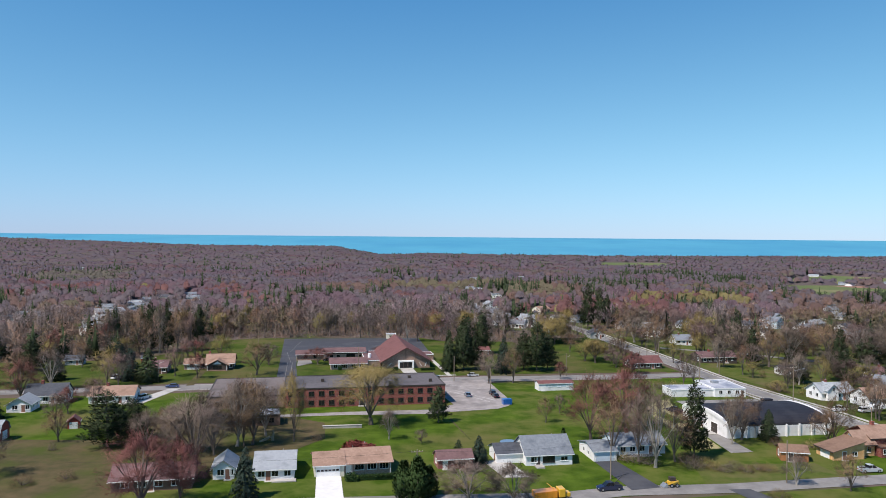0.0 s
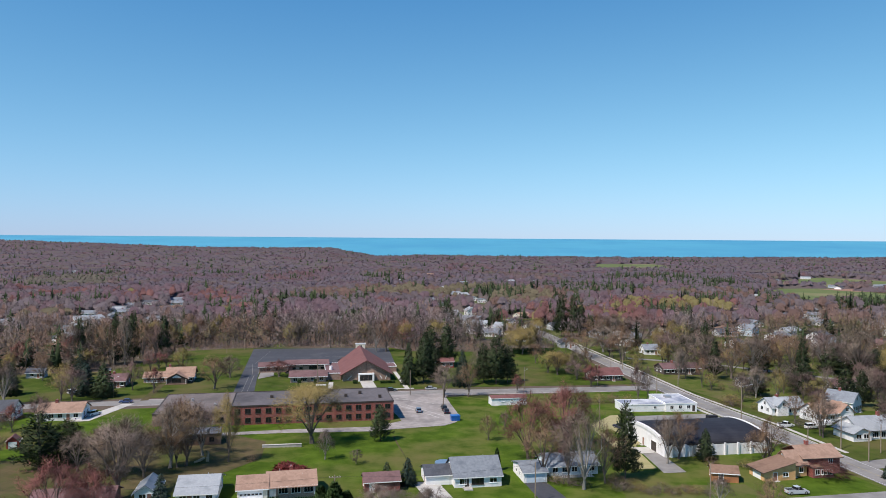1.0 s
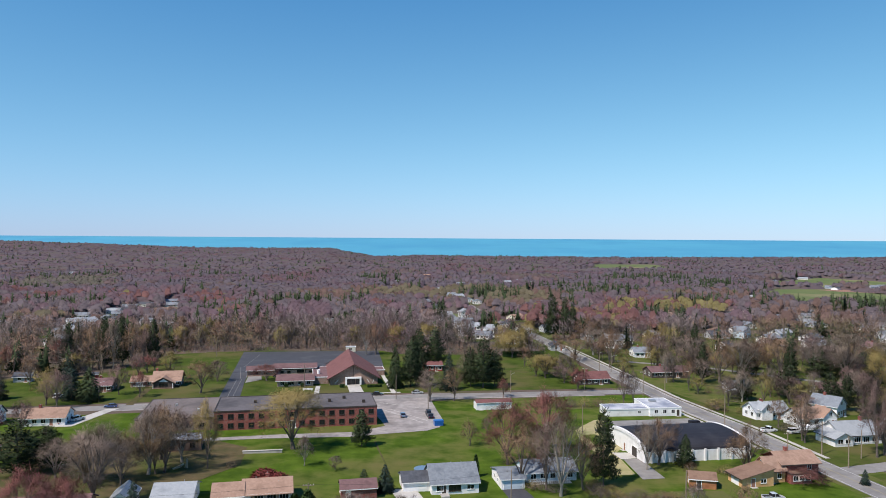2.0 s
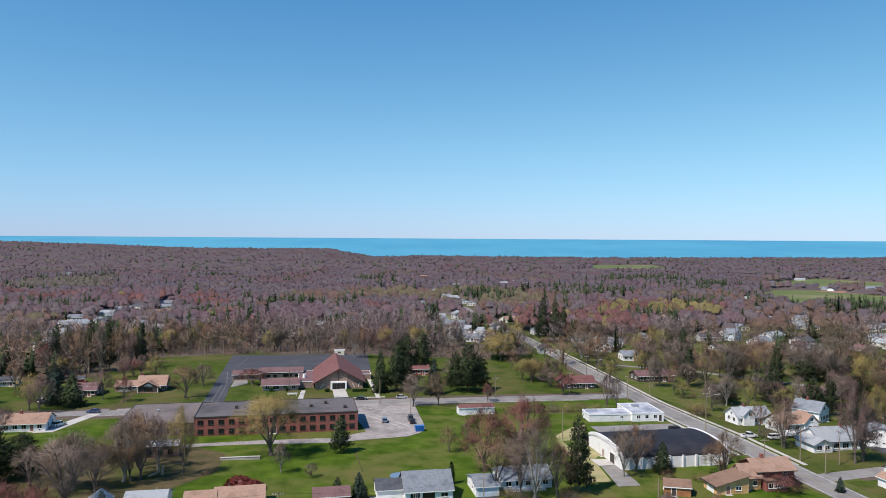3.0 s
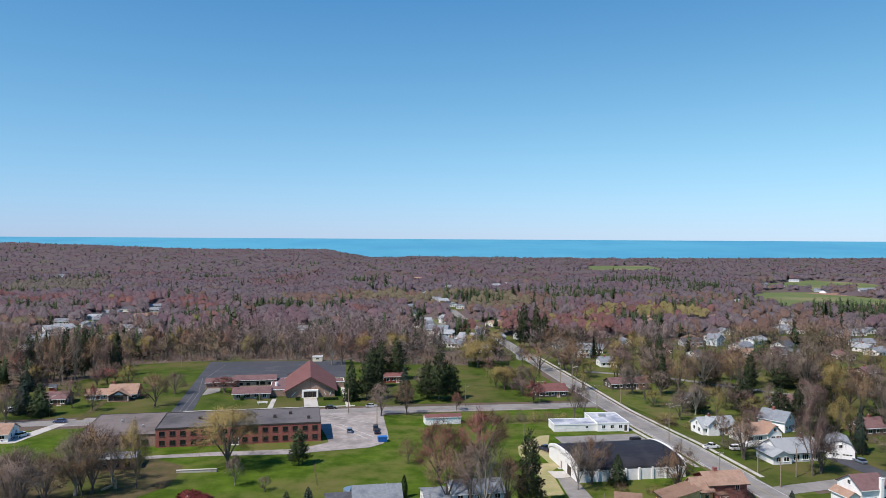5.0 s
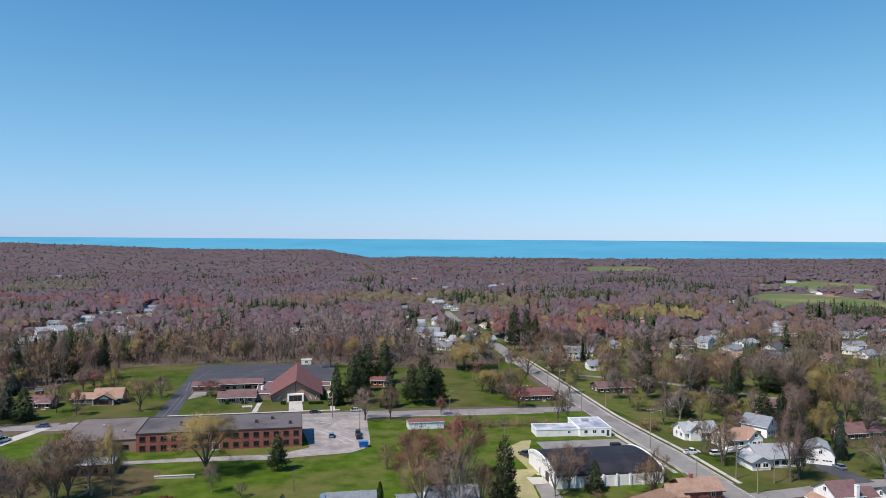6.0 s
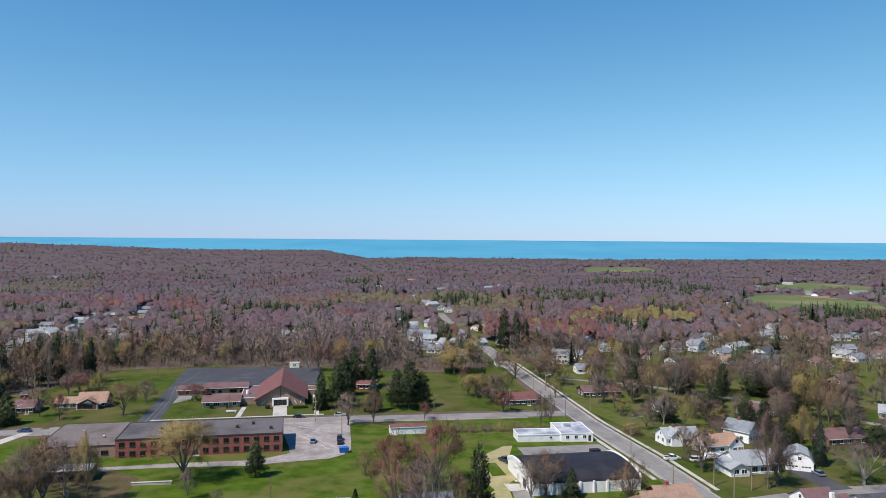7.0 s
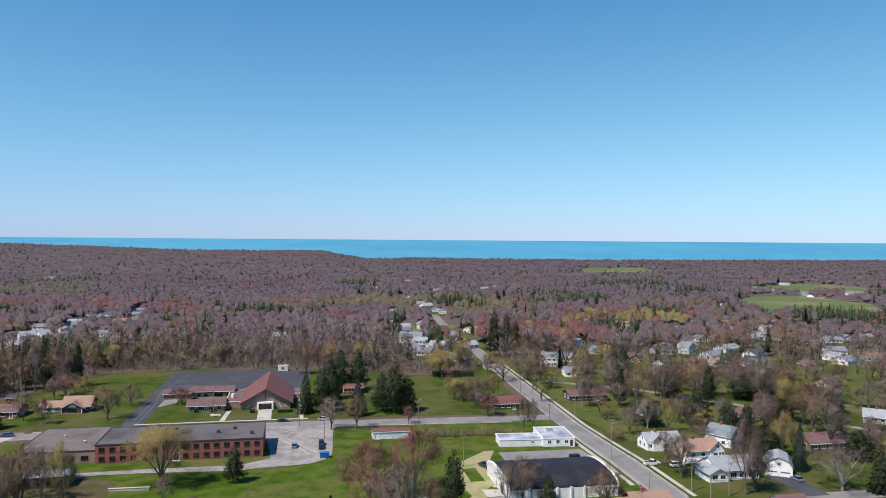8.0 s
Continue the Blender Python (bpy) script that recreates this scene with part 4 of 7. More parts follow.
# white trailer
p = thing("mobile_home", "white mobile home with a red-brown roof", "house", put(34.6, 263.2, 10.5))
gable(p, 0, 12.9, 0, 4.6, 0, 2.5, 0.7, "x", M_WHITE, R_RED, 0.2)
part("blue_band", wall_boxes(facing("f", 0), (2.6, 12.8, -0.02, 0.03, 1.35, 2.25)), M_PALEBLUE, p)
for u in (4.2, 7.5, 11.0):
    window(p, "f", 0, u, 1.4, 1.2, 0.8)
door(p, "f", 0, 1.6, material=M_TRIM)

# houses by the main road and the east side
simple_house(80.5, 313, 13.5, 9.0, 2.6, 2.3, "x", M_DARKWALL, R_RED, "dark brick house with red-brown roof at the crossing", n=4)
simple_house(116.8, 333.5, 18.0, 9.0, 2.6, 1.9, "x", M_DARKWALL, R_PURPLE, "long dark ranch house with a purple-brown roof", 12, n=5)
simple_house(142.3, 310.4, 8.2, 5.0, 2.4, 1.4, "x", M_WHITE, R_DARK, "small white shed with a dark roof", 8, n=2, chim=False, name="shed")
p = simple_house(129.0, 251.2, 12.5, 8.0, 2.8, 2.5, "x", M_WHITE, R_LIGHTGREY, "white farmhouse with a grey roof and long porch", 10.5, n=4)
gable(p, 1.5, 5.5, -1.2, 4.0, 0, 3.8, 1.8, "y", M_WHITE, R_LIGHTGREY, 0.4)
window(p, "f", -1.2, 3.7, 3.3, 1.0, 1.2)
simple_house(138.5, 239.5, 12.0, 8.5, 3.0, 2.6, "x", M_WHITE, R_TAN, "white house with a tan roof", 12, n=3)
p = simple_house(146.5, 240.5, 5.0, 6.5, 3.4, 2.4, "y", M_WHITE, R_TAN, "small white gabled house with a tan roof", 12, n=1, chim=False)
p = simple_house(159.0, 256.0, 7.6, 9.5, 4.0, 2.8, "y", M_WHITE, R_GREY, "tall white house with a steep grey roof", 40, n=3)
p = thing("house", "white and black gabled house with a pale grey roof", "house", put(137.6, 216.6, 10.5))
gable(p, 3.4, 17.0, 1.5, 11.5, 0, 2.9, 3.0, "x", M_WHITE, R_LIGHTGREY, 0.5, M_DARKTRIM)
gable(p, 0, 6.0, 0.0, 8.5, 0, 2.5, 1.5, "y", M_WHITE, R_LIGHTGREY, 0.5, M_DARKTRIM)
for u in (8.6, 11.6, 14.6):
    window(p, "f", 1.5, u, 0.7, 1.9, 1.5, bars=2)
row_windows(p, "f", 0, 0.5, 5.5, 2, w=1.6)
chimney(p, 13.5, 6.5, 5, 7.0)
p = thing("barn", "white gambrel-roofed barn with two garage doors", "barn", put(157.2, 224.4, -22))
g_prof = [(0, -0.6), (7.6, -0.6), (7.6, 2.7), (6.4, 4.6), (3.8, 5.6), (1.2, 4.6), (0, 2.7)]
part("wall", prism(g_prof, 0, 10, "y"), M_WHITE, p)
rim = [(-0.35, 2.45), (1.05, 4.7), (3.8, 5.75), (6.55, 4.7), (7.95, 2.45)]
part("roof", prism([(u, z) for u, z in rim] + [(u, z + 0.15) for u, z in rim[::-1]], -0.3, 10.3, "y"), R_LIGHTGREY, p)
garage_door(p, "f", 0, 2.0, 2.7, 2.2)
garage_door(p, "f", 0, 5.6, 2.7, 2.2)
window(p, "f", 0, 3.8, 3.4, 0.9, 0.9)
p = simple_house(144.2, 182.6, 7.8, 8.2, 4.3, 2.5, "x", M_WHITE, R_PURPLE, "white two-storey house with a purple-brown roof and white chimney", 12, n=3, chim=False)
gable(p, -3.2, -0.02, 0.6, 6.6, 0, 2.5, 1.0, "y", M_WHITE, R_TAN, 0.4)
row_windows(p, "f", 0.6, -3.0, -0.3, 1, w=1.1)
chimney(p, 5.4, -0.45, -0.3, 7.0, 0.85, M_TRIM)
gable(p, 7.82, 13.6, 1.6, 7.4, 0, 3.0, 1.6, "x", M_WHITE, R_PURPLE, 0.4)
row_windows(p, "f", 1.6, 8.2, 13.2, 2, w=1.1)
simple_house(159.2, 184.0, 10, 8, 2.8, 2.2, "x", M_WHITE, R_DARK, "white house with a charcoal roof beside the side street", 12, n=3, chim=False)
simple_house(231.0, 302.0, 13, 9, 2.8, 2.4, "x", M_GREYWALL, R_LIGHTGREY, "grey ranch house with a pale roof", -30, n=4)
simple_house(184.9, 252.5, 15.5, 9.5, 2.7, 2.4, "x", M_BROWNWALL, R_PURPLE, "brown house with a purple-brown roof among trees", 12, n=4)
simple_house(176, 300, 14, 9, 2.7, 2.2, "x", M_DARKWALL, R_PURPLE, "dark brown house with a purple-brown roof among trees", 10, n=4)
simple_house(13.5, 344, 9.0, 7, 2.9, 1.2, "x", M_REDWALL, R_RED, "red-brown cabin between dark pines", 10, n=3, chim=False)

# houses on the west side
p = simple_house(-130.8, 232.4, 11.8, 8.5, 2.8, 2.9, "x", M_WHITE, R_DARK, "white house with a dark grey roof", 10.5, n=4)
p = simple_house(-129, 219.8, 6.6, 8, 2.4, 1.9, "y", M_WHITE, R_LIGHTGREY, "low white garage with a pale roof", 10.5, n=1, chim=False, name="garage")
p = simple_house(-111.2, 233.6, 13.4, 9.5, 2.6, 2.2, "x", M_WHITE, R_TAN, "white house with a tan shingle roof", 10.5, n=4)
simple_house(-116.5, 291.5, 8.0, 11, 2.6, 2.0, "x", M_BROWNWALL, R_PURPLE, "small brown house with a purple-brown roof", 10.5, n=2)
simple_house(-158.5, 312, 7, 5, 2.4, 1.4, "x", M_GREYWALL, R_DARK, "small grey shed with a dark roof", 10.5, n=2, chim=False, name="shed")
p = thing("shed", "small barn-red shed with white doors", "shed", put(-100.8, 199.8, 20))
gable(p, 0, 3.0, 0, 3.4, 0, 2.0, 1.2, "y", M_REDWALL, R_RED, 0.25)
garage_door(p, "f", 0, 1.5, 1.8, 1.7, lights=False)
p = thing("barn", "small red gambrel barn with a grey roof at the field's edge", "barn", put(-116.4, 184.6, 8))
small = [(0, -0.4), (5.6, -0.4), (5.6, 2.3), (4.7, 3.9), (2.8, 4.7), (0.9, 3.9), (0, 2.3)]
part("wall", prism(small, 0, 6, "x"), M_REDWALL, p)
rim = [(-0.25, 2.1), (0.8, 4.0), (2.8, 4.85), (4.8, 4.0), (5.85, 2.1)]
part("roof", prism([(u, z) for u, z in rim] + [(u, z + 0.14) for u, z in rim[::-1]], -0.25, 6.25, "x"), R_LIGHTGREY, p)
garage_door(p, "r", 6, 2.8, 2.4, 2.1, M_TRIM, False)
p = thing("shed", "little red shed by the treeline", "shed", put(-130.5, 322, 20))
gable(p, 0, 3.0, 0, 2.6, 0, 1.7, 0.8, "x", M_REDWALL, R_DARK, 0.2)

# ---- vehicles ----
def lathe_wheel(p, x, y, r=0.33, w=0.22):
    bm = rod(bmesh.new(), (x, y - w / 2, r), (x, y + w / 2, r), r, r, 14)
    bmesh.ops.bevel(bm, geom=[e for e in bm.edges if len(e.link_faces) == 2 and e.calc_face_angle(0) > 1.2], offset=0.04, segments=1, affect="EDGES")
    wheel = part("wheel", bm, M_TYRE, p)
    part("rim", rod(bmesh.new(), (x, y - w / 2 - 0.012, r), (x, y + w / 2 + 0.012, r), r * 0.6, r * 0.6, 10), M_RIM, wheel)


def car(x, y, rot, paint_mat, label, kind="sedan", lift=0.1):
    """A car along its own x axis, nose to +x."""
    p = thing("pickup_truck" if kind == "pickup" else "car", label, "vehicle", put(x, y, rot, lift))
    h = {"sedan": 1.42, "suv": 1.72, "pickup": 1.80}[kind]
    L = 5.4 if kind == "pickup" else 4.6
    belt = h * 0.60
    bm = prism([(-L / 2, 0.38), (-L / 2 + 0.06, belt - 0.05), (-L / 2 + 0.3, belt), (L / 2 - 1.35, belt), (L / 2 - 0.25, belt - 0.16), (L / 2, belt - 0.32), (L / 2, 0.36), (L / 2 - 0.2, 0.24), (-L / 2 + 0.2, 0.24)], -0.88, 0.88, "y")
    bmesh.ops.bevel(bm, geom=bm.edges[:], offset=0.06, segments=2, affect="EDGES")
    part("body", bm, paint_mat, p)
    back = {"sedan": -L / 2 + 0.35, "suv": -L / 2 + 0.1, "pickup": -0.75}[kind]
    roof0 = {"sedan": -L / 2 + 1.25, "suv": -L / 2 + 0.45, "pickup": -0.6}[kind]
    cab = [(back, belt - 0.02), (roof0, h - 0.04), (0.55, h - 0.04), (L / 2 - 1.3, belt - 0.02)]
    part("glass", prism(cab, -0.76, 0.76, "y"), M_GLASS, p)
    bm = prism([(roof0 - 0.05, h - 0.05), (roof0, h), (0.55, h), (0.62, h - 0.05)], -0.74, 0.74, "y")
    part("car_roof", bm, paint_mat, p)
    for s in (-1, 1):
        part("pillar", boxes((-0.05, 0.06, s * 0.765 - 0.01, s * 0.765 + 0.01, belt, h - 0.05)), paint_mat, p)
        part("headlight", boxes((L / 2 - 0.1, L / 2 + 0.015, s * 0.62 - 0.18, s * 0.62 + 0.18, 0.56, 0.70)), M_LAMPGLASS, p)
        part("tail_light", boxes((-L / 2 - 0.015, -L / 2 + 0.1, s * 0.68 - 0.14, s * 0.68 + 0.14, 0.60, 0.78)), M_TAIL, p)
        for wx in (-L / 2 + 0.85, L / 2 - 0.9):
            lathe_wheel(p, wx, s * 0.80, 0.38 if kind != "sedan" else 0.33)
    if kind == "pickup":
        part("bed_liner", boxes((-L / 2 + 0.15, -0.85, -0.72, 0.72, belt + 0.005, belt + 0.02)), M_TYRE, p)
        for s in (-1, 1):
            part("bed_side", boxes((-L / 2 + 0.1, -0.8, s * 0.82 - 0.05, s * 0.82 + 0.05, belt - 0.01, belt + 0.16)), paint_mat, p)
    return p


CARS = [
    (-95.6, 263.5, 191, P_BLUE, "dark blue sedan on the side street", "sedan"),
    (-97.3, 243.0, 65, P_WHITE, "white car parked on the driveway", "suv"),
    (-99.5, 238.0, 65, P_BLUE, "dark blue car parked on the driveway", "sedan"),
    (-123.0, 280.5, 75, P_WHITE, "white car on a driveway over the street", "suv"),
    (9.0, 252.0, 98, P_GREY, "steel blue sedan in the gravel lot", "sedan"),
    (17.6, 255.5, 98, P_BLACK, "black suv in the gravel lot", "suv"),
    (18.4, 250.6, 98, P_BLACK, "black sedan in the gravel lot", "sedan"),
    (-3.0, 289.5, 12, P_BLACK, "black sedan parked before the church", "sedan"),
    (12.5, 293.0, 12, P_SILVER, "silver car parked along the street", "sedan"),
    (-50.0, 327.0, 5, P_BLACK, "dark car in the church lot", "sedan"),
    (125.5, 233.5, 15, P_WHITE, "white pickup truck on a driveway", "pickup"),
    (133.0, 232.0, 15, P_WHITE, "white suv parked beside the house", "suv"),
    (164.6, 219.5, 100, P_GREY, "steel blue car before the barn", "sedan"),
    (72.5, 230.0, 120, P_NAVY, "dark blue pickup beside the hall", "pickup"),
    (36.0, 157.6, 192, P_NAVY, "navy pickup truck with a boom on the street", "pickup"),
    (99.5, 171.5, 8, P_SILVER, "silver pickup by the corner house", "pickup"),
    (88.5, 428.0, 80, P_RED, "red car near the tall pines", "sedan"),
    (75.0, 446.0, 10, P_BLACK, "dark car in a yard by the street", "suv"),
]
for row in CARS:
    car(*row)
boom = [o for o in scene.objects if o.name.startswith("pickup_truck") and "boom" in o.get("label", "")][0]
part("boom", rod(bmesh.new(), (-0.9, 0, 1.2), (-3.4, 0, 3.2), 0.09, 0.06), M_WIRE, boom)

# orange dump truck and yellow loader at the roadside
p = thing("dump_truck", "orange dump truck parked on the street", "vehicle", put(22.4, 150.6, 11, 0.1))
part("chassis", boxes((-3.4, 3.3, -0.55, 0.55, 0.55, 0.85)), M_DARKTRIM, p)
part("cab", boxes((1.5, 2.9, -1.1, 1.1, 0.85, 2.6), bevel=0.12), P_YELLOW, p)
part("bonnet", boxes((2.92, 4.1, -0.85, 0.85, 0.8, 1.7), bevel=0.12), P_YELLOW, p)
part("windscreen", boxes((2.88, 2.93, -0.9, 0.9, 1.75, 2.4)), M_GLASS, p)
bed = part("dump_bed", prism([(-3.6, 0.95), (1.2, 0.95), (1.2, 2.3), (-3.6, 2.1)], -1.15, 1.15, "y"), P_ORANGE, p)
for k in range(5):
    part("bed_rib", boxes((-3.3 + k * 1.05, -3.18 + k * 1.05, -1.2, -1.152, 1.0, 2.1)), P_ORANGE, bed)
part("boom", rod(bmesh.new(), (0.8, 0, 2.3), (-0.8, 0.2, 3.6), 0.1, 0.08), P_YELLOW, p)
for wx in (-2.6, -1.5, 3.2):
    for s in (-1, 1):
        lathe_wheel(p, wx, s * 0.95, 0.5, 0.3)
p = thing("skid_loader", "yellow skid-steer loader with a steel bucket", "vehicle", put(50.2, 160.2, 190, 0.1))
part("body", boxes((-1.3, 0.9, -0.7, 0.7, 0.45, 1.25), bevel=0.08), P_YELLOW, p)
part("cab", boxes((-0.6, 0.7, -0.5, 0.5, 1.25, 2.1), bevel=0.06), M_DARKTRIM, p)
part("bucket", prism([(1.5, 0.1), (2.4, 0.1), (1.7, 0.8), (1.5, 0.8)], -0.95, 0.95, "y"), M_STEEL, p)
for s in (-1, 1):
    part("lift_arm", rod(bmesh.new(), (-1.1, s * 0.78, 1.4), (1.6, s * 0.78, 0.55), 0.09, 0.08), P_YELLOW, p)
    for wx in (-0.75, 0.55):
        lathe_wheel(p, wx, s * 0.8, 0.42, 0.3)
p = thing("tractor", "red tractor parked beside the dark shed", "vehicle", put(-117.5, 189.5, 10))
part("bonnet", boxes((0.3, 2.2, -0.4, 0.4, 0.8, 1.5), bevel=0.1), P_RED, p)
part("seat_deck", boxes((-1.2, 0.3, -0.6, 0.6, 0.7, 1.0), bevel=0.05), P_RED, p)
part("mower_deck", boxes((-4.2, -1.5, -1.1, 1.1, 0.25, 0.85), bevel=0.1), P_RED, p)
part("canopy", boxes((-1.1, 0.4, -0.65, 0.65, 2.1, 2.2), bevel=0.03), P_RED, p)
for s in (-1, 1):
    part("canopy_post", rod(bmesh.new(), (-0.9, s * 0.55, 1.0), (-0.9, s * 0.55, 2.1), 0.04, 0.04, 6), M_WIRE, p)
    lathe_wheel(p, -0.7, s * 0.85, 0.7, 0.4)
    lathe_wheel(p, 1.8, s * 0.65, 0.4, 0.25)
p = thing("boat", "white boat on a trailer beside the house", "boat", put(137.5, 233.5, 15, 0.5))
part("hull", prism([(-2.8, 0.5), (2.0, 0.5), (3.3, 1.4), (-2.8, 1.2)], -1.0, 1.0, "y"), P_WHITE, p)
part("cover", prism([(-2.7, 1.22), (2.9, 1.4), (1.0, 1.8), (-1.5, 1.75)], -0.85, 0.85, "y"), M_TRIM, p)
for s in (-1, 1):
    lathe_wheel(p, -0.8, s * 0.9, 0.3)
part("trailer_frame", boxes((-2.5, 3.8, -0.5, 0.5, 0.3, 0.42)), M_STEEL, p)

# blue waste container in the lot
p = thing("waste_container", "bright blue steel waste container with ribs and lid", "container", put(21.2, 239.4, 14))
part("tub", prism([(-1.4, 0.15), (1.4, 0.15), (1.55, 1.75), (-1.55, 1.75)], -0.95, 0.95, "y"), P_SKIP, p)
for k in range(6):
    u = -1.25 + k * 0.5
    part("rib", boxes((u - 0.05, u + 0.05, -1.01, -0.952, 0.2, 1.7)), P_SKIP, p)
for s in (-1, 1):
    part("lid", boxes((s * 0.77 - 0.74, s * 0.77 + 0.74, -0.98, 0.98, 1.76, 1.85), bevel=0.02), P_SKIP, p)
for s in (-1, 1):
    part("skid", boxes((-1.35, 1.35, s * 0.7 - 0.1, s * 0.7 + 0.1, 0.0, 0.15)), M_STEEL, p)

# ---- poles, lamps and cables ----
def utility_pole(x, y, h=9.5, arms=1, lamp=0, rot=TOWN, label="weathered wooden utility pole with a crossarm"):
    p = thing("utility_pole", label, "pole", put(x, y, rot), "utility poles")
    part("pole", rod(bmesh.new(), (0, 0, -0.4), (0, 0, h), 0.17, 0.11, 8), M_WOODPOLE, p)
    for k in range(arms):
        arm = part("crossarm", boxes((-1.2, 1.2, -0.06, 0.06, h - 0.55 - 0.9 * k, h - 0.42 - 0.9 * k)), M_WOODPOLE, p)
        for u in (-1.05, -0.45, 0.45, 1.05):
            part("insulator", rod(bmesh.new(), (u, 0, h - 0.42 - 0.9 * k), (u, 0, h - 0.22 - 0.9 * k), 0.05, 0.04, 6), M_TRIM, arm)
    if lamp:
        part("lamp_arm", rod(bmesh.new(), (0, 0, h - 1.6), (lamp, 0, h - 0.9), 0.05, 0.04, 6), M_STEEL, p)
        part("lamp_head", boxes((min(lamp, lamp * 1.25), max(lamp, lamp * 1.25), -0.16, 0.16, h - 1.0, h - 0.84), bevel=0.04), M_STEEL, p)
    return p


def cable(a, b, sag=0.7, r=0.018):
    c = bpy.data.curves.new("cable", "CURVE")
    c.dimensions, c.bevel_depth, c.bevel_resolution = "3D", r, 0
    s = c.splines.new("POLY")
    n = 9
    s.points.add(n - 1)
    for i in range(n):
        t = i / (n - 1)
        s.points[i].co = (*[u + (v - u) * t for u, v in zip(a, b)], 1)
        s.points[i].co.z -= 4 * sag * t * (1 - t)
    c.materials.append(M_WIRE)
    return tagged(new("cable", c), "thin black overhead cable", "cable", "overhead cables")


MAIN_POLES = [(114.3, 240.6, 13.0, 1, 3.2), (101.2, 290.5, 10.0, 1, 0), (80.2, 301.0, 9.5, 1, 0), (113.5, 303.0, 9.0, 0, 0), (95.5, 345, 9.5, 1, 0), (90.5, 390, 9.5, 1, 0), (114.5, 197.0, 9.5, 1, 0), (139.0, 205.5, 8.0, 0, 0), (129.8, 209.0, 9.5, 1, 0), (130.8, 197.0, 8.5, 0, 0), (101.0, 345.0, 9, 0, 2.0)]
SIDE_POLES = [(-4.8, 150.3, 9.5, 1, 0), (37.9, 164.8, 9.0, 0, 0), (76.5, 163.5, 9.5, 0, 0), (17.4, 262.5, 8.0, 0, 0), (4.8, 282.0, 9.5, 0, 0), (-104.5, 273.5, 8.5, 0, 1.6), (49.7, 295.5, 9.0, 0, 1.2), (66.0, 230.0, 9.0, 0, 0), (-33.8, 301.5, 10.0, 0, 0), (-95.0, 385, 8, 0, 0), (-89.5, 399.5, 8.5, 0, 0), (-72.5, 292.0, 6.5, 0, 0), (-39.0, 412, 9, 0, 0)]
for x, y, h, arms, lamp in MAIN_POLES:
    utility_pole(x, y, h, arms, lamp, TOWN if arms else TOWN - 25)
for x, y, h, arms, lamp in SIDE_POLES:
    utility_pole(x, y, h, arms, lamp, label="thin weathered wooden pole" + (" with a lamp" if lamp else " beside the lawn"))


def top_of(row, down=0.3, side=0.0):
    x, y, h = row[0] + side, row[1], row[2]
    return (x, y, ground_z(row[0], row[1]) + h - down)


for a, b in (((114.5, 197.0, 9.5), (114.3, 240.6, 13.0)), ((114.3, 240.6, 13.0), (101.2, 290.5, 10.0)), ((101.2, 290.5, 10.0), (95.5, 345, 9.5)), ((95.5, 345, 9.5), (90.5, 390, 9.5))):
    for s in (-1.0, -0.4, 1.0):
        cable(top_of(a, 0.2, s), top_of(b, 0.2, s))
for a, b in (((-104.5, 273.5, 8.5), (-33.8, 301.5, 10.0)), ((4.8, 282.0, 9.5), (49.7, 295.5, 9.0)), ((49.7, 295.5, 9.0), (101.2, 290.5, 10.0)), ((-4.8, 150.3, 9.5), (37.9, 164.8, 9.0)), ((-4.8, 150.3, 9.5), (-70.0, 138.0, 9.5))):
    cable(top_of(a), top_of(b), 1.0)

# ---- garden pieces ----
def hedge(x, y, rot, length, depth, height, label):
    p = thing("hedge", label, "hedge", put(x, y, rot))
    rng = np.random.default_rng(int(abs(x) * 10))
    m = int(420 * length)
    b = np.stack([rng.uniform(0, length, m), rng.uniform(-depth / 2, depth / 2, m), rng.uniform(0, 1, m) ** 0.7 * height], 1)
    d = rng.normal(size=(m, 3)) + np.array((0, 0, 0.6))
    d /= np.linalg.norm(d, axis=1, keepdims=True)
    side = np.cross(d, rng.normal(size=(m, 3)))
    side /= np.linalg.norm(side, axis=1, keepdims=True)
    v = np.stack([b - side * 0.07, b + side * 0.07, b + d * 0.3], 1).reshape(-1, 3)
    me = bpy.data.meshes.new("leafage")
    me.from_pydata(v.tolist(), [], np.arange(3 * m).reshape(-1, 3).tolist())
    me.materials.append(T_HEDGE)
    new("leafage", me).parent = p
    part("stem", boxes((0.2, length - 0.2, -depth * 0.3, depth * 0.3, -0.2, height * 0.72)), T_HEDGE, p)


hedge(-17.6, 158.6, 12.5, 9.0, 1.3, 1.0, "clipped dark green hedge before the ranch house")
hedge(-20.4, 157.6, 12.5, 2.6, 2.2, 1.5, "rounded dark green hedge beside the driveway")
hedge(-42.5, 304.0, 10.5, 1.6, 1.3, 1.6, "clipped dark green bush by the wing")
hedge(-36.0, 305.0, 10.5, 1.6, 1.3, 1.6, "clipped dark green bush by the wing")
hedge(-8.5, 305.5, 10.5, 6.0, 1.2, 1.0, "low clipped hedge before the church")
hedge(-19.8, 304.5, 10.5, 2.0, 1.4, 1.4, "clipped bush before the church")
hedge(54, 390, 4, 22, 2.2, 3.0, "long dark hedge behind the green field")
p = thing("tree_stump", "pale weathered tree stump with a fallen log beside it", "stump", put(-43.0, 189.0, 0))
bm = rod(bmesh.new(), (0, 0, -0.2), (0.1, 0.05, 1.2), 0.46, 0.34, 9)
rod(bm, (0.1, 0.05, 1.15), (0.28, 0.0, 2.3), 0.34, 0.22, 9)
rod(bm, (0.28, 0.0, 2.25), (0.1, -0.1, 2.75), 0.24, 0.12, 9)
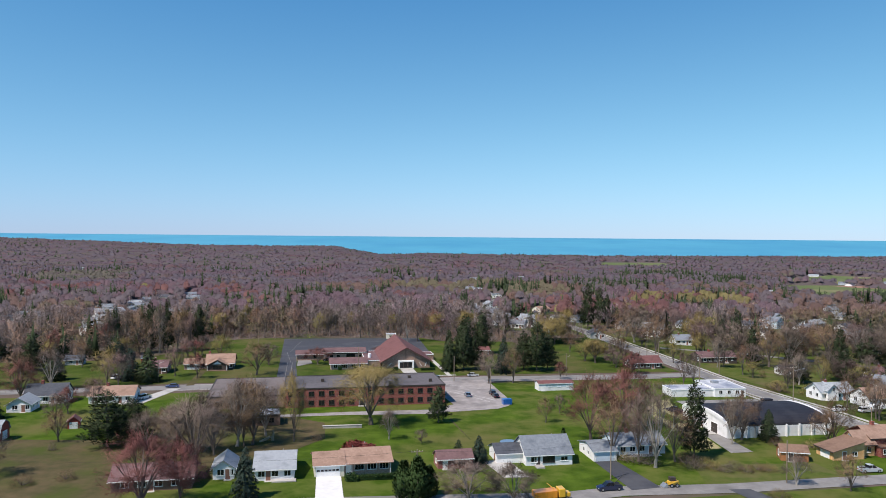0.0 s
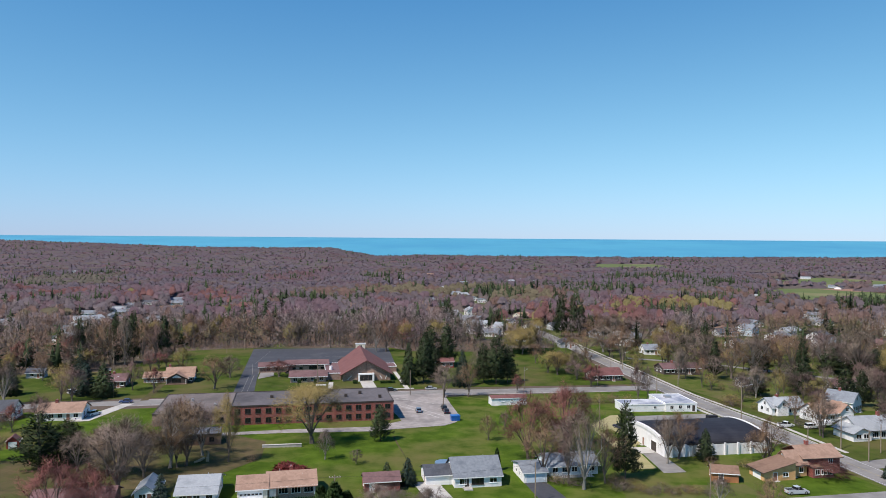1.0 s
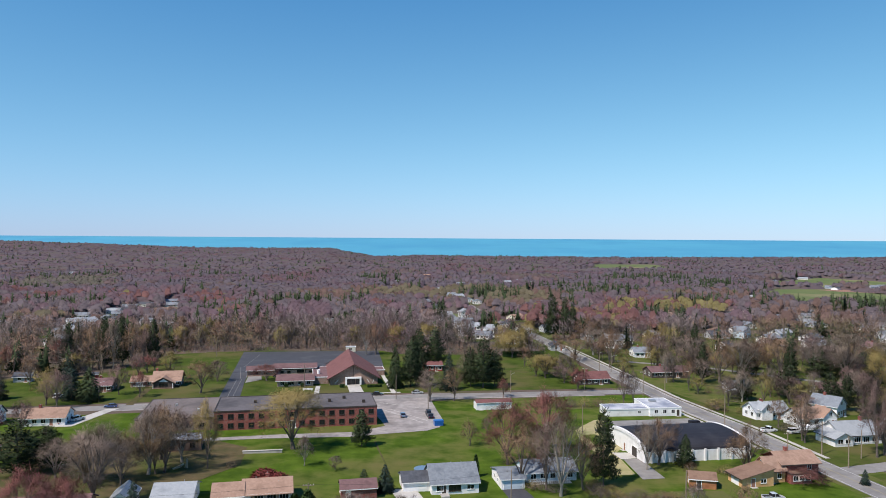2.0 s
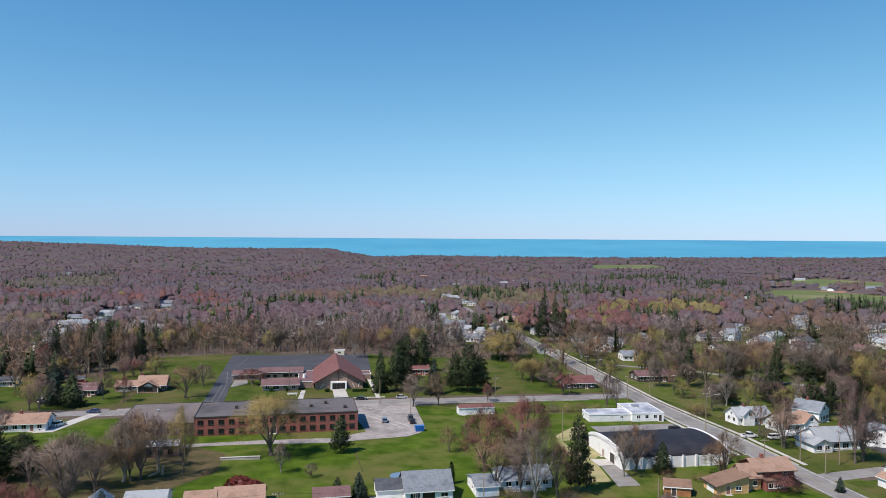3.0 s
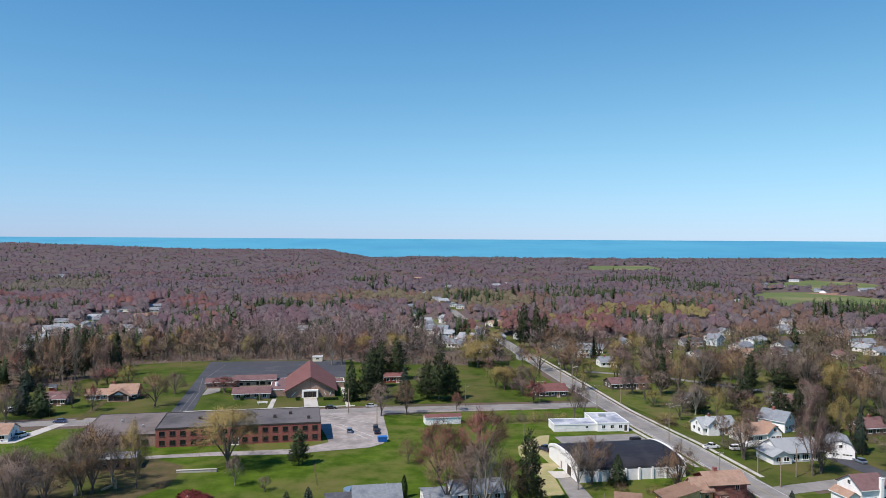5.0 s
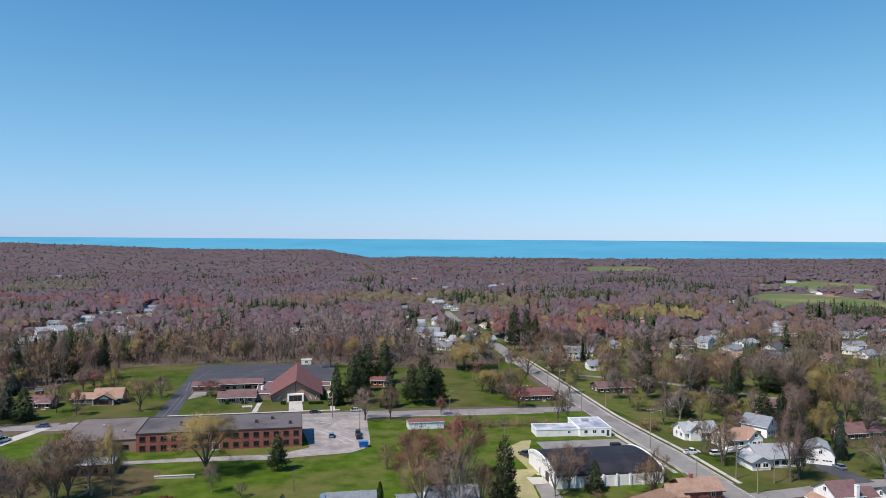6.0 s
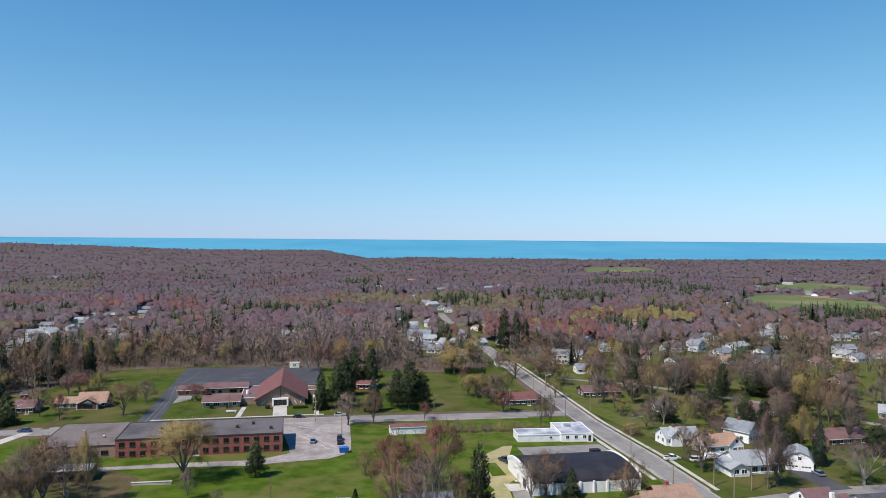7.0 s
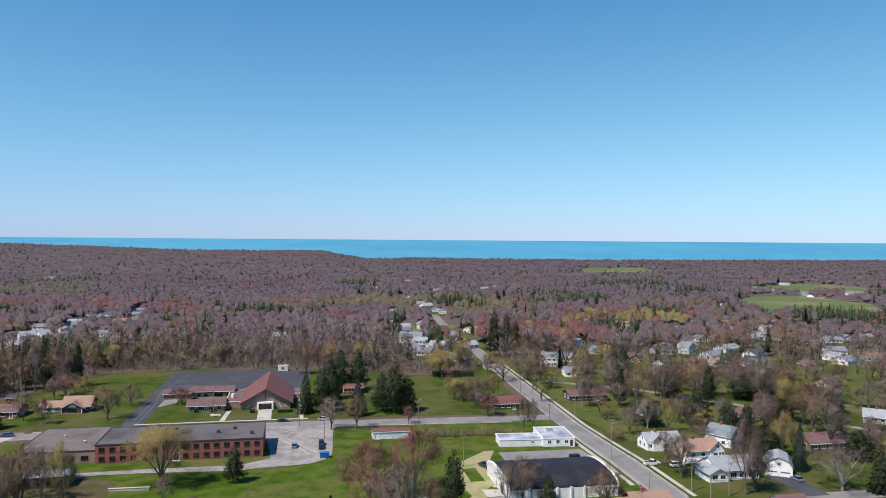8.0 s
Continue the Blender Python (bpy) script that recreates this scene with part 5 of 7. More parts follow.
part("stump", bm, M_DEADWOOD, p)
bm = rod(bmesh.new(), (-2.9, -1.6, 0.25), (-1.6, -0.9, 0.65), 0.24, 0.34, 9)
rod(bm, (-1.65, -0.9, 0.6), (-0.5, -0.3, 1.25), 0.34, 0.26, 9)
rod(bm, (-1.9, -1.0, 0.5), (-2.1, -0.2, 0.0), 0.14, 0.08, 6)
part("fallen_log", bm, M_DEADWOOD, p)
p = thing("sign", "low white sign board on the church lawn", "sign", put(-31.6, 297.0, 10))
part("board", boxes((-2.0, 2.0, -0.12, 0.12, 0.55, 1.15), bevel=0.03), M_TRIM, p)
for u in (-1.6, 1.6):
    part("post", boxes((u - 0.08, u + 0.08, -0.08, 0.08, -0.3, 0.55)), M_TRIM, p)
p = thing("pool", "round garden pool with a grey-blue cover behind the garage", "pool", put(17.5, 190.5, 0))
bm = rod(bmesh.new(), (0, 0, 0), (0, 0, 1.0), 2.3, 2.3, 24)
part("pool_wall", bm, P_GREY, p)
part("cover", rod(bmesh.new(), (0, 0, 1.004), (0, 0, 1.06), 2.36, 2.30, 24), P_GREY, p)
# Trees: place, height and crown radius in metres.
FRESH_A = [
    (64.5, 333.5, 10.0, 4.6), (74.5, 336.0, 8.5, 4.0), (158.0, 436.0, 13.0, 5.5), (146.0, 428.0, 9.0, 4.5), (103.5, 331.0, 9.5, 3.8), (126.0, 300.0, 7.0, 3.4),
    (-94.5, 318.0, 13.0, 4.8), (122.0, 268.0, 4.5, 3.2), (-66.0, 425.0, 12.0, 4.4), (-28.0, 428.0, 12.5, 4.2), (12.0, 432.0, 11.0, 5.0), (146.0, 372.0, 9.0, 4.0),
]
PINE_A = [
    (-81.7, 181.4, 13.9, 5.8), (-78.8, 189.5, 10.6, 4.9), (9.2, 307.5, 18.0, 4.7), (19.0, 353.0, 19.5, 5.2),
    (9.5, 331.9, 18.2, 4.6), (34.2, 308.7, 16.2, 4.0), (39.2, 305.6, 20.4, 5.6), (44.2, 309.5, 15.1, 4.6),
    (62.0, 181.1, 18.9, 3.6), (162.4, 266.8, 14.9, 4.5), (170.8, 271.3, 13.3, 3.3), (92.2, 469.2, 27.9, 5.0),
    (99.7, 469.7, 26.5, 5.0), (106.4, 479.3, 21.6, 3.6), (151.4, 378.8, 20.8, 3.2), (154.2, 408.3, 13.7, 3.1),
    (-0.8, 213.4, 10.5, 3.1), (-139.1, 353.8, 24.3, 3.5), (-131.6, 356.4, 25.1, 3.5), (-117.2, 358.4, 22.5, 3.3),
    (-151.8, 345.0, 22.4, 3.1), (178.4, 332.4, 17.8, 3.5),
]
PINE_B = [
    (14.0, 309.0, 14.5, 3.6), (11.5, 350.0, 19.0, 5.0),
    (138.3, 329.8, 17.7, 3.3),
]
SPRUCE_A = [
    (-116.6, 277.8, 12.4, 4.8), (-108.2, 274.0, 13.0, 5.3), (-38.3, 145.2, 10.7, 3.1), (4.2, 172.9, 6.0, 2.4),
    (9.1, 174.4, 6.7, 2.7), (3.0, 304.7, 17.7, 4.0), (25.2, 301.0, 15.2, 4.2), (87.7, 198.3, 8.7, 3.0),
    (169.7, 228.6, 15.6, 2.6), (183.4, 209.4, 14.0, 3.8), (127.3, 183.0, 4.1, 1.4),
]
CEDAR_A = [
    (-7.4, 149.4, 7.6, 2.8), (-4.6, 148.5, 8.8, 3.2), (-2.4, 150.6, 6.4, 2.6), (31.0, 187.4, 5.9, 1.1),
]
WILLOW_A = [
    (-19.7, 209.1, 17.9, 9.9), (-37.5, 188.6, 18.3, 3.4), (57.7, 392.1, 14.4, 8.1), (58.8, 387.8, 12.7, 6.5),
    (68.2, 328.5, 11.1, 5.7), (172.2, 245.5, 15.6, 4.5), (161.0, 353.8, 13.5, 3.8),
    (155.0, 445.6, 15.3, 5.1), (198.0, 298.5, 20.6, 5.9), (136.3, 408.1, 14.0, 5.6),
]
RED_A = [
    (40.1, 197.8, 17.9, 6.0), (51.4, 207.5, 19.1, 6.9), (-56.0, 138.4, 15.2, 6.1), (-49.4, 140.1, 13.8, 4.7),
    (77.8, 302.5, 9.5, 4.1), (46.1, 287.9, 7.7, 2.4), (-93.3, 282.6, 10.4, 3.0), (-28.5, 347.3, 4.8, 3.2),
    (111.9, 184.3, 4.0, 5.6), (-112.1, 337.0, 8.2, 4.6), (-157.8, 348.7, 15.5, 5.8),
    (-53.1, 318.4, 7.8, 4.8),
]
BARE_A = [
    (-53.2, 160.2, 18.4, 6.7), (-52.6, 196.6, 15.6, 5.4), (-46.0, 194.3, 14.3, 4.7), (-96.3, 186.5, 8.6, 3.1),
    (-104.8, 223.5, 10.9, 3.4), (-59.3, 175.9, 13.5, 6.0), (-55.2, 179.4, 11.9, 4.6), (-50.4, 183.0, 16.6, 5.6),
    (-47.1, 184.9, 17.0, 5.6), (-52.1, 211.1, 9.7, 4.8), (17.7, 277.7, 12.8, 4.9), (26.8, 279.0, 13.5, 4.2),
    (-13.6, 193.2, 8.3, 2.2), (30.4, 215.7, 7.9, 2.3),
    (36.3, 227.1, 6.4, 1.7), (-5.1, 190.2, 3.9, 1.7), (42.1, 180.6, 15.5, 4.9), (50.4, 173.6, 19.4, 5.3),
    (56.5, 178.2, 14.5, 3.8), (47.6, 178.0, 17.4, 4.1),
]
BARE_B = [
    (130.9, 221.1, 13.1, 3.7),
    (80.6, 198.6, 13.4, 5.1), (76.2, 193.9, 12.8, 3.8), (102.2, 196.2, 9.0, 3.9), (144.1, 206.7, 22.5, 4.4),
    (148.5, 209.9, 9.7, 3.2), (131.2, 239.7, 10.3, 2.9), (173.4, 211.1, 12.9, 6.7), (131.3, 223.4, 13.7, 3.7),
    (147.4, 208.7, 16.3, 4.8), (193.5, 255.8, 18.8, 5.1), (199.7, 280.0, 19.3, 5.1), (161.5, 346.1, 16.9, 5.3),
    (168.9, 346.3, 17.5, 5.3), (184.8, 368.3, 16.9, 5.6), (210.6, 352.9, 16.2, 6.4), (229.1, 369.9, 14.1, 6.2),
    (196.2, 347.2, 17.5, 5.3), (103.4, 357.3, 21.3, 4.9), (128.8, 420.2, 20.8, 8.3), (119.8, 448.4, 17.1, 7.5),
    (105.1, 423.1, 20.0, 7.1), (120.3, 323.5, 14.8, 3.4),
]
BARE_C = [
    (124.3, 305.3, 14.0, 2.8), (89.3, 272.9, 14.6, 2.5), (92.8, 273.0, 13.6, 2.1), (-13.0, 394.3, 18.1, 4.8),
    (-18.1, 394.1, 16.6, 4.2), (-73.0, 291.7, 13.8, 5.3), (-73.6, 316.4, 9.7, 4.3), (-134.5, 212.0, 14.0, 3.0),
    (-147.2, 257.1, 13.8, 5.1), (-135.7, 257.7, 15.4, 4.3), (-149.1, 307.4, 11.7, 3.7), (-103.3, 287.6, 12.1, 3.5),
    (33.9, 319.8, 12.2, 5.8), (102.6, 193.3, 13.3, 3.8), (77.9, 161.6, 7.4, 2.7), (87.8, 158.3, 8.5, 2.6),
    (-114.4, 262.5, 13.7, 4.4), (-148.1, 348.0, 21.3, 4.2), (-141.8, 347.5, 22.8, 4.2), (-133.2, 350.1, 23.0, 4.3),
    (-125.0, 352.6, 22.1, 4.3), (-120.3, 355.4, 20.7, 4.1),
]
BARE_D = [
    (-154.1, 341.9, 21.4, 4.7), (90.2, 380.1, 14.5, 7.5), (103.6, 398.8, 15.2, 7.9), (107.7, 372.9, 15.7, 6.8),
    (129.8, 370.7, 17.0, 7.3), (142.2, 355.3, 18.2, 7.6), (146.4, 331.4, 19.0, 7.1), (162.9, 345.2, 18.5, 7.4),
    (178.9, 345.7, 19.8, 7.9), (209.1, 376.9, 17.3, 8.0), (204.2, 333.2, 22.9, 7.6), (205.0, 298.7, 18.3, 7.7),
]
SHRUB_A = [
    (-20.9, 180.1, 3.5, 3.8), (-31.9, 190.0, 2.0, 1.7), (4.9, 157.0, 2.0, 2.6), (132.3, 233.4, 4.5, 4.6),
    (79.4, 269.8, 4.8, 2.9), (74.2, 269.7, 5.0, 2.9), (69.0, 269.5, 5.4, 2.7), (63.7, 267.5, 5.7, 2.6),
    (84.6, 270.0, 4.6, 2.5), (58.6, 267.4, 6.1, 2.8), (121.5, 266.1, 5.1, 4.0), (130.3, 262.4, 5.0, 4.0),
    (68.9, 173.3, 2.4, 2.6), (73.9, 172.6, 2.3, 2.6), (62.8, 174.9, 2.8, 2.7), (-17.6, 178.6, 3.0, 3.5),
    (-93.4, 177.8, 3.0, 1.2), (-86.0, 152.0, 3.2, 2.6), (-92.0, 147.0, 2.8, 3.0), (-101.0, 150.0, 3.6, 2.4), (-79.0, 156.0, 2.6, 2.4), (70.6, 153.7, 2.4, 2.8), (46.2, 177.9, 2.7, 3.2), (40.9, 181.5, 2.5, 2.8),
    (63.9, 172.3, 2.6, 2.4), (65.9, 170.7, 2.4, 2.1),
]
SHRUB_B = [
    (70.5, 170.8, 2.4, 2.3), (76.2, 171.8, 2.4, 2.4), (59.5, 173.1, 4.0, 2.9), (58.7, 176.5, 4.1, 2.7),
    (43.8, 179.2, 2.7, 3.0), (49.8, 176.2, 3.0, 3.2), (87.5, 193.2, 3.0, 2.4), (95.9, 191.6, 2.9, 2.6),
    (162.1, 367.5, 5.1, 4.5), (159.0, 329.2, 5.0, 4.5), (122.6, 274.5, 3.8, 3.3),
]

# ---- far houses: place and width, by look ----
FAR_HOUSES = {
    ("G", 1): [(-310, 804, 20), (-274, 649, 11), (-253, 599, 12), (-312, 523, 14), (-325, 567, 20), (-306, 729, 20), (-398, 686, 13), (-22, 635, 11), (21, 611, 15), (55, 810, 10), (-40, 1314, 18), (321, 669, 11), (320, 501, 13), (266, 684, 14), (125, 396, 9), (630, 1142, 17), (238, 436, 15), (222, 370, 11), (317, 706, 12), (382, 597, 11), (188, 429, 8), (158, 547, 8), (-12, 652, 10), (66, 550, 9), (-231, 620, 13), (30, 577, 12), (-284, 613, 12), (319, 617, 13), (260, 475, 13), (368, 752, 13)],
    ("W", 1): [(-276, 800, 18), (-287, 693, 13), (-767, 1540, 26), (-292, 843, 15), (-792, 1575, 26), (-64, 1231, 19), (-57, 1065, 10), (123, 1249, 26), (172, 1268, 15), (-99, 1132, 14), (-39, 617, 7), (243, 673, 13), (252, 504, 17), (306, 591, 26), (353, 680, 11), (339, 560, 14), (303, 446, 11), (268, 666, 15), (60, 442, 7), (725, 3347, 26), (846, 3376, 26), (692, 3519, 26), (630, 1479, 18), (622, 1351, 16), (714, 1200, 15), (229, 467, 14), (131, 452, 7), (-69, 560, 9), (259, 579, 10), (391, 692, 11), (404, 599, 12), (159, 492, 9), (-22, 861, 13), (2, 806, 10), (35, 484, 10), (77, 505, 8), (-310, 766, 15), (-313, 673, 14), (-198, 575, 11), (287, 976, 12), (408, 942, 14), (737, 1493, 18), (627, 1304, 15), (-5, 1116, 12), (48, 837, 10), (20, 655, 11), (54, 494, 9), (43, 467, 9), (39, 531, 10), (146, 1320, 14), (-85, 1075, 13), (46, 1186, 13), (-782, 1604, 24), (-304, 717, 13), (-250, 515, 10), (232, 528, 11), (319, 592, 12), (360, 580, 12), (307, 465, 11), (304, 698, 13), (382, 729, 12), (736, 1214, 16)],
    ("T", 1): [(-260, 725, 23), (220, 710, 9), (219, 438, 8), (-67, 1461, 16), (-17, 1468, 17), (83, 625, 12), (234, 704, 12), (298, 719, 12)],
    ("W", 2): [(-266, 571, 11), (-235, 502, 7), (-217, 444, 12), (-266, 588, 11), (27, 543, 17), (50, 482, 10), (27, 889, 11), (38, 859, 12), (14, 998, 11), (116, 430, 10), (39, 655, 10)],
    ("G", 2): [(4, 706, 14)],
    ("T", 2): [(218, 645, 10)],
    ("D", 1): [(201, 494, 14), (326, 467, 13), (83, 413, 8), (93, 513, 14), (110, 466, 7), (242, 447, 10), (208, 518, 12), (329, 721, 12)],
    ("B", 2): [(224, 496, 8)],
    ("B", 1): [(635, 1187, 13)],
    ("P", 1): [(254, 371, 14), (270, 428, 10), (173, 453, 8)],
}
GLADES = []
FAR_LINES = []
HOUSE_SPOTS = []
WALLS = {"G": (M_WHITE, "white"), "W": (M_WHITE, "white"), "T": (M_CREAM, "cream"), "D": (M_GREYWALL, "grey"), "B": (M_PALEBLUE, "pale blue"), "P": (M_BROWNWALL, "brown")}
ROOFS = {"G": ((R_GREY, "grey"), (R_DARK, "charcoal"), (R_GREY, "grey")), "W": ((R_LIGHTGREY, "pale grey"), (R_GREY, "grey"), (R_LIGHTGREY, "pale grey"), (R_GREY, "grey")),
         "T": ((R_TAN, "tan"),), "D": ((R_DARK, "charcoal"), (R_BROWN, "brown")), "B": ((R_GREY, "grey"),), "P": ((R_PURPLE, "purple-brown"),)}
turns = random.Random(77)
for (look_key, storeys), rows in FAR_HOUSES.items():
    wall, wall_word = WALLS[look_key]
    for x, y, w in rows:
        roof, roof_word = turns.choice(ROOFS[look_key])
        eave = 2.8 if storeys == 1 else 4.9
        gable_front = turns.random() < 0.4 and w < 13
        simple_house(x, y, w, min(10, 0.8 * w + 2), eave, 2.2 if storeys == 1 else 2.8, "y" if gable_front else "x", wall, roof, f"{wall_word} house with a {roof_word} roof among trees",
                     TOWN + turns.uniform(-35, 35), n=0 if y > 1000 else 2 if w < 9 else 3, chim=turns.random() < 0.4)
        if y < 900:
            patch("garden_lawn", [(x - 7, y - 16), (x + w + 5, y - 14), (x + w + 6, y + 13), (x - 6, y + 12)], 0.06, M_DARKLAWN, "green garden lawn among bare trees", 9.0)
        HOUSE_SPOTS.append((x + w / 2, y, w * 0.62 + 3))

# ---- trees ----
def unit(v):
    return v / (np.linalg.norm(v, axis=-1, keepdims=True) + 1e-9)


def slivers(rng, base, way, length, width, facing=None):
    """Thin triangles from base points along a way, turned towards facing if given; returns vertices and faces."""
    n = len(base)
    towards = rng.normal(size=(n, 3)) if facing is None else facing + rng.normal(size=(n, 3)) * 0.38
    side = unit(np.cross(way, towards)) * (np.asarray(width).reshape(-1, 1) / 2)
    v = np.stack([base - side, base + side, base + way * np.asarray(length).reshape(-1, 1)], 1).reshape(-1, 3)
    return v, np.arange(3 * n).reshape(-1, 3)


def fast_mesh(name, v, f, materials, index=None, normals=None):
    me = bpy.data.meshes.new(name)
    me.vertices.add(len(v))
    me.vertices.foreach_set("co", np.asarray(v, np.float32).ravel())
    me.loops.add(f.size)
    me.loops.foreach_set("vertex_index", f.astype(np.int32).ravel())
    me.polygons.add(len(f))
    me.polygons.foreach_set("loop_start", np.arange(0, f.size, f.shape[1], dtype=np.int32))
    for m in materials:
        me.materials.append(m)
    if index is not None:
        me.polygons.foreach_set("material_index", np.asarray(index, np.int32))
    me.update()
    if normals is not None:
        me.normals_split_custom_set_from_vertices(np.asarray(normals, np.float32))
    return me


def outward(p):
    """From the middle of a crown, a little upward."""
    return unit(unit(p - np.array((0, 0, p[:, 2].mean() * 0.85))) + np.array((0, 0, 0.25)))


def crown_normals(rng, v, centre, rough=0.35):
    """Soft outward normals for a crown's fine twigs, which have none of their own at this size."""
    return unit(unit(v - centre) + np.array((0, 0, 0.2)) + rng.normal(size=v.shape) * rough)


class Limbs:
    """Collects tapered four-sided limbs."""

    def __init__(self):
        self.v, self.f = [], []

    def add(self, p, q, r0, r1, sides=4):
        d = unit(q - p)
        a = unit(np.cross(d, (0.31, 0.87, 0.37)))
        b = np.cross(d, a)
        n = len(self.v)
        for c, r in ((p, r0), (q, r1)):
            for k in range(sides):
                t = 2 * math.pi * k / sides
                self.v.append(c + r * (math.cos(t) * a + math.sin(t) * b))
        for k in range(sides):
            self.f.append((n + k, n + (k + 1) % sides, n + sides + (k + 1) % sides, n + sides + k))


def bow(a, c, lift, n):
    """Points on a curve from a to c that first climbs by lift of its length."""
    mid = a + (c - a) * 0.45 + np.array((0, 0, lift * np.linalg.norm(c - a)))
    t = np.linspace(0, 1, n + 1)[:, None]
    return (1 - t) ** 2 * a + 2 * t * (1 - t) * mid + t * t * c


def broadleaf(seed, mains=7, subs=6, ends=6, fork=0.13, low=0.24, lift=0.20, each=6):
    """A bare tree that forks low and fans out into an uneven dome: limbs, fine end shoots, and the places and ways of its twigs."""
    rng = np.random.default_rng(seed)
    limbs, shoots, tips = Limbs(), [], []
    ph = rng.uniform(0, 6.283, 3)

    def shell(az, el, k):
        lobes = 1 + 0.12 * math.sin(2 * az + ph[0] + 2 * el) + 0.11 * math.sin(3 * az + 5 * el + ph[1]) + 0.09 * math.sin(7 * el + az + ph[2])
        up = 4.4 if el > 0 else 10 * (0.56 - low)
        return np.array((4 * math.cos(el) * math.cos(az), 4 * math.cos(el) * math.sin(az), up * math.sin(el))) * k * lobes + np.array((0, 0, 5.6))

    lean = np.array((*rng.normal(size=2) * 0.12, fork * 10))
    limbs.add(np.array((0, 0, -0.2)), lean * 0.5, 0.30, 0.22, 6)
    limbs.add(lean * 0.5, lean, 0.22, 0.19, 6)
    for k in range(mains):
        az, el = 2.4 * k + rng.normal() * 0.3, -0.42 + 1.75 * ((k + 0.5) / mains) ** 0.8
        line = bow(lean * (1 + 0.35 * k / mains), shell(az, el, rng.uniform(0.5, 0.7)), lift, 4)
        for i in range(4):
            limbs.add(line[i], line[i + 1], 0.122 - 0.021 * i, 0.101 - 0.021 * i, 4)
        for j in range(subs):
            t = 0.3 + 0.7 * (j + rng.random() * 0.6) / subs
            p = line[min(3, int(t * 4))] + (line[min(3, int(t * 4)) + 1] - line[min(3, int(t * 4))]) * (t * 4 % 1)
            az2, el2 = az + rng.normal() * 0.55, float(np.clip(el + rng.normal() * 0.36, -0.6, 1.42))
            twig = bow(p, shell(az2, el2, rng.uniform(0.74, 0.92)), lift * 0.6, 3)
            for i in range(3):
                limbs.add(twig[i], twig[i + 1], 0.042 - 0.009 * i, 0.033 - 0.009 * i, 3)
            for _ in range(ends):
                q = twig[1] + (twig[3] - twig[1]) * rng.random()
                e = shell(az2 + rng.normal() * 0.26, float(np.clip(el2 + rng.normal() * 0.24, -0.7, 1.5)), rng.uniform(0.8, 1.04))
                d = unit(e - q)
                shoots.append((q, d, np.linalg.norm(e - q)))
                for _ in range(each):
                    tips.append((q + (e - q) * rng.uniform(0.25, 1.0), unit(d * 0.75 + rng.normal(size=3) * 0.6 + np.array((0, 0, 0.2)))))
    base, way = np.array([t[0] for t in tips]), np.array([t[1] for t in tips])
    return rng, np.array(limbs.v), limbs.f, base, way, shoots


def with_shoots(rng, cv, cf, shoots, width):
    """Adds the end shoots that carry the twigs to a crown."""
    p, d, l = (np.array([s[k] for s in shoots]) for k in range(3))
    v, f = slivers(rng, p, d, l, np.full(len(p), width), outward(p))
    return np.r_[cv, v], np.r_[cf, f + len(cv)]


def fit_size(*groups):
    """Scales vertex groups to 10 high and 4 in radius."""
    every = np.concatenate(groups)
    h = np.percentile(every[:, 2], 99.7)
    r = np.percentile(np.hypot(every[:, 0], every[:, 1]), 97)
    return [g * np.array((4 / r, 4 / r, 10 / h)) for g in groups]


def tree_parts(name, label, category, lv, lf, cv, cf, bark, leaf, crown="crown", mats=None, index=None, rough=0.35):
    p = thing(name, label, category, Matrix.Identity(4))
    me = bpy.data.meshes.new("trunk")
    me.from_pydata(lv.tolist(), [], lf)
    me.materials.append(bark)
    new("trunk", me).parent = p
    rng = np.random.default_rng(len(cv))
    new(crown, fast_mesh(crown, cv, cf, mats or [leaf], index, crown_normals(rng, cv, np.array((0, 0, cv[:, 2].mean() * 0.85)), rough))).parent = p
    return p


def make_broadleaf(seed, twig, bark, label, name="bare_tree", extra=2, width=0.036, leaves=0, leaf=None):
    rng, lv, lf, base, way, shoots = broadleaf(seed, mains=7 if leaves else 6 + seed % 2, low=0.14 + 0.03 * (seed % 4), lift=0.10 + 0.03 * (seed % 3))
    base = np.repeat(base, extra, 0) + rng.normal(size=(len(base) * extra, 3)) * 0.16
    way = unit(np.repeat(way, extra, 0) + rng.normal(size=base.shape) * 0.45)
    cv, cf = slivers(rng, base, way, rng.uniform(0.5, 1.2, len(base)), rng.uniform(0.6, 1.4, len(base)) * width, outward(base))
    cv, cf = with_shoots(rng, cv, cf, shoots, 0.035)
    index = None
    if leaves:
        pick = rng.integers(0, len(base), leaves)
        b2 = base[pick] + way[pick] * rng.uniform(0.2, 1.0, (leaves, 1))
        v2, f2 = slivers(rng, b2, unit(rng.normal(size=(leaves, 3))), rng.uniform(0.07, 0.15, leaves), rng.uniform(0.04, 0.09, leaves), outward(b2))
        index = np.r_[np.zeros(len(cf)), np.ones(len(f2))]
        cf, cv = np.r_[cf, f2 + len(cv)], np.r_[cv, v2]
    lv, cv = fit_size(lv, cv)
    return tree_parts(name, label, "tree", lv, lf, cv, cf, bark, twig, mats=[twig, leaf] if leaves else None, index=index)


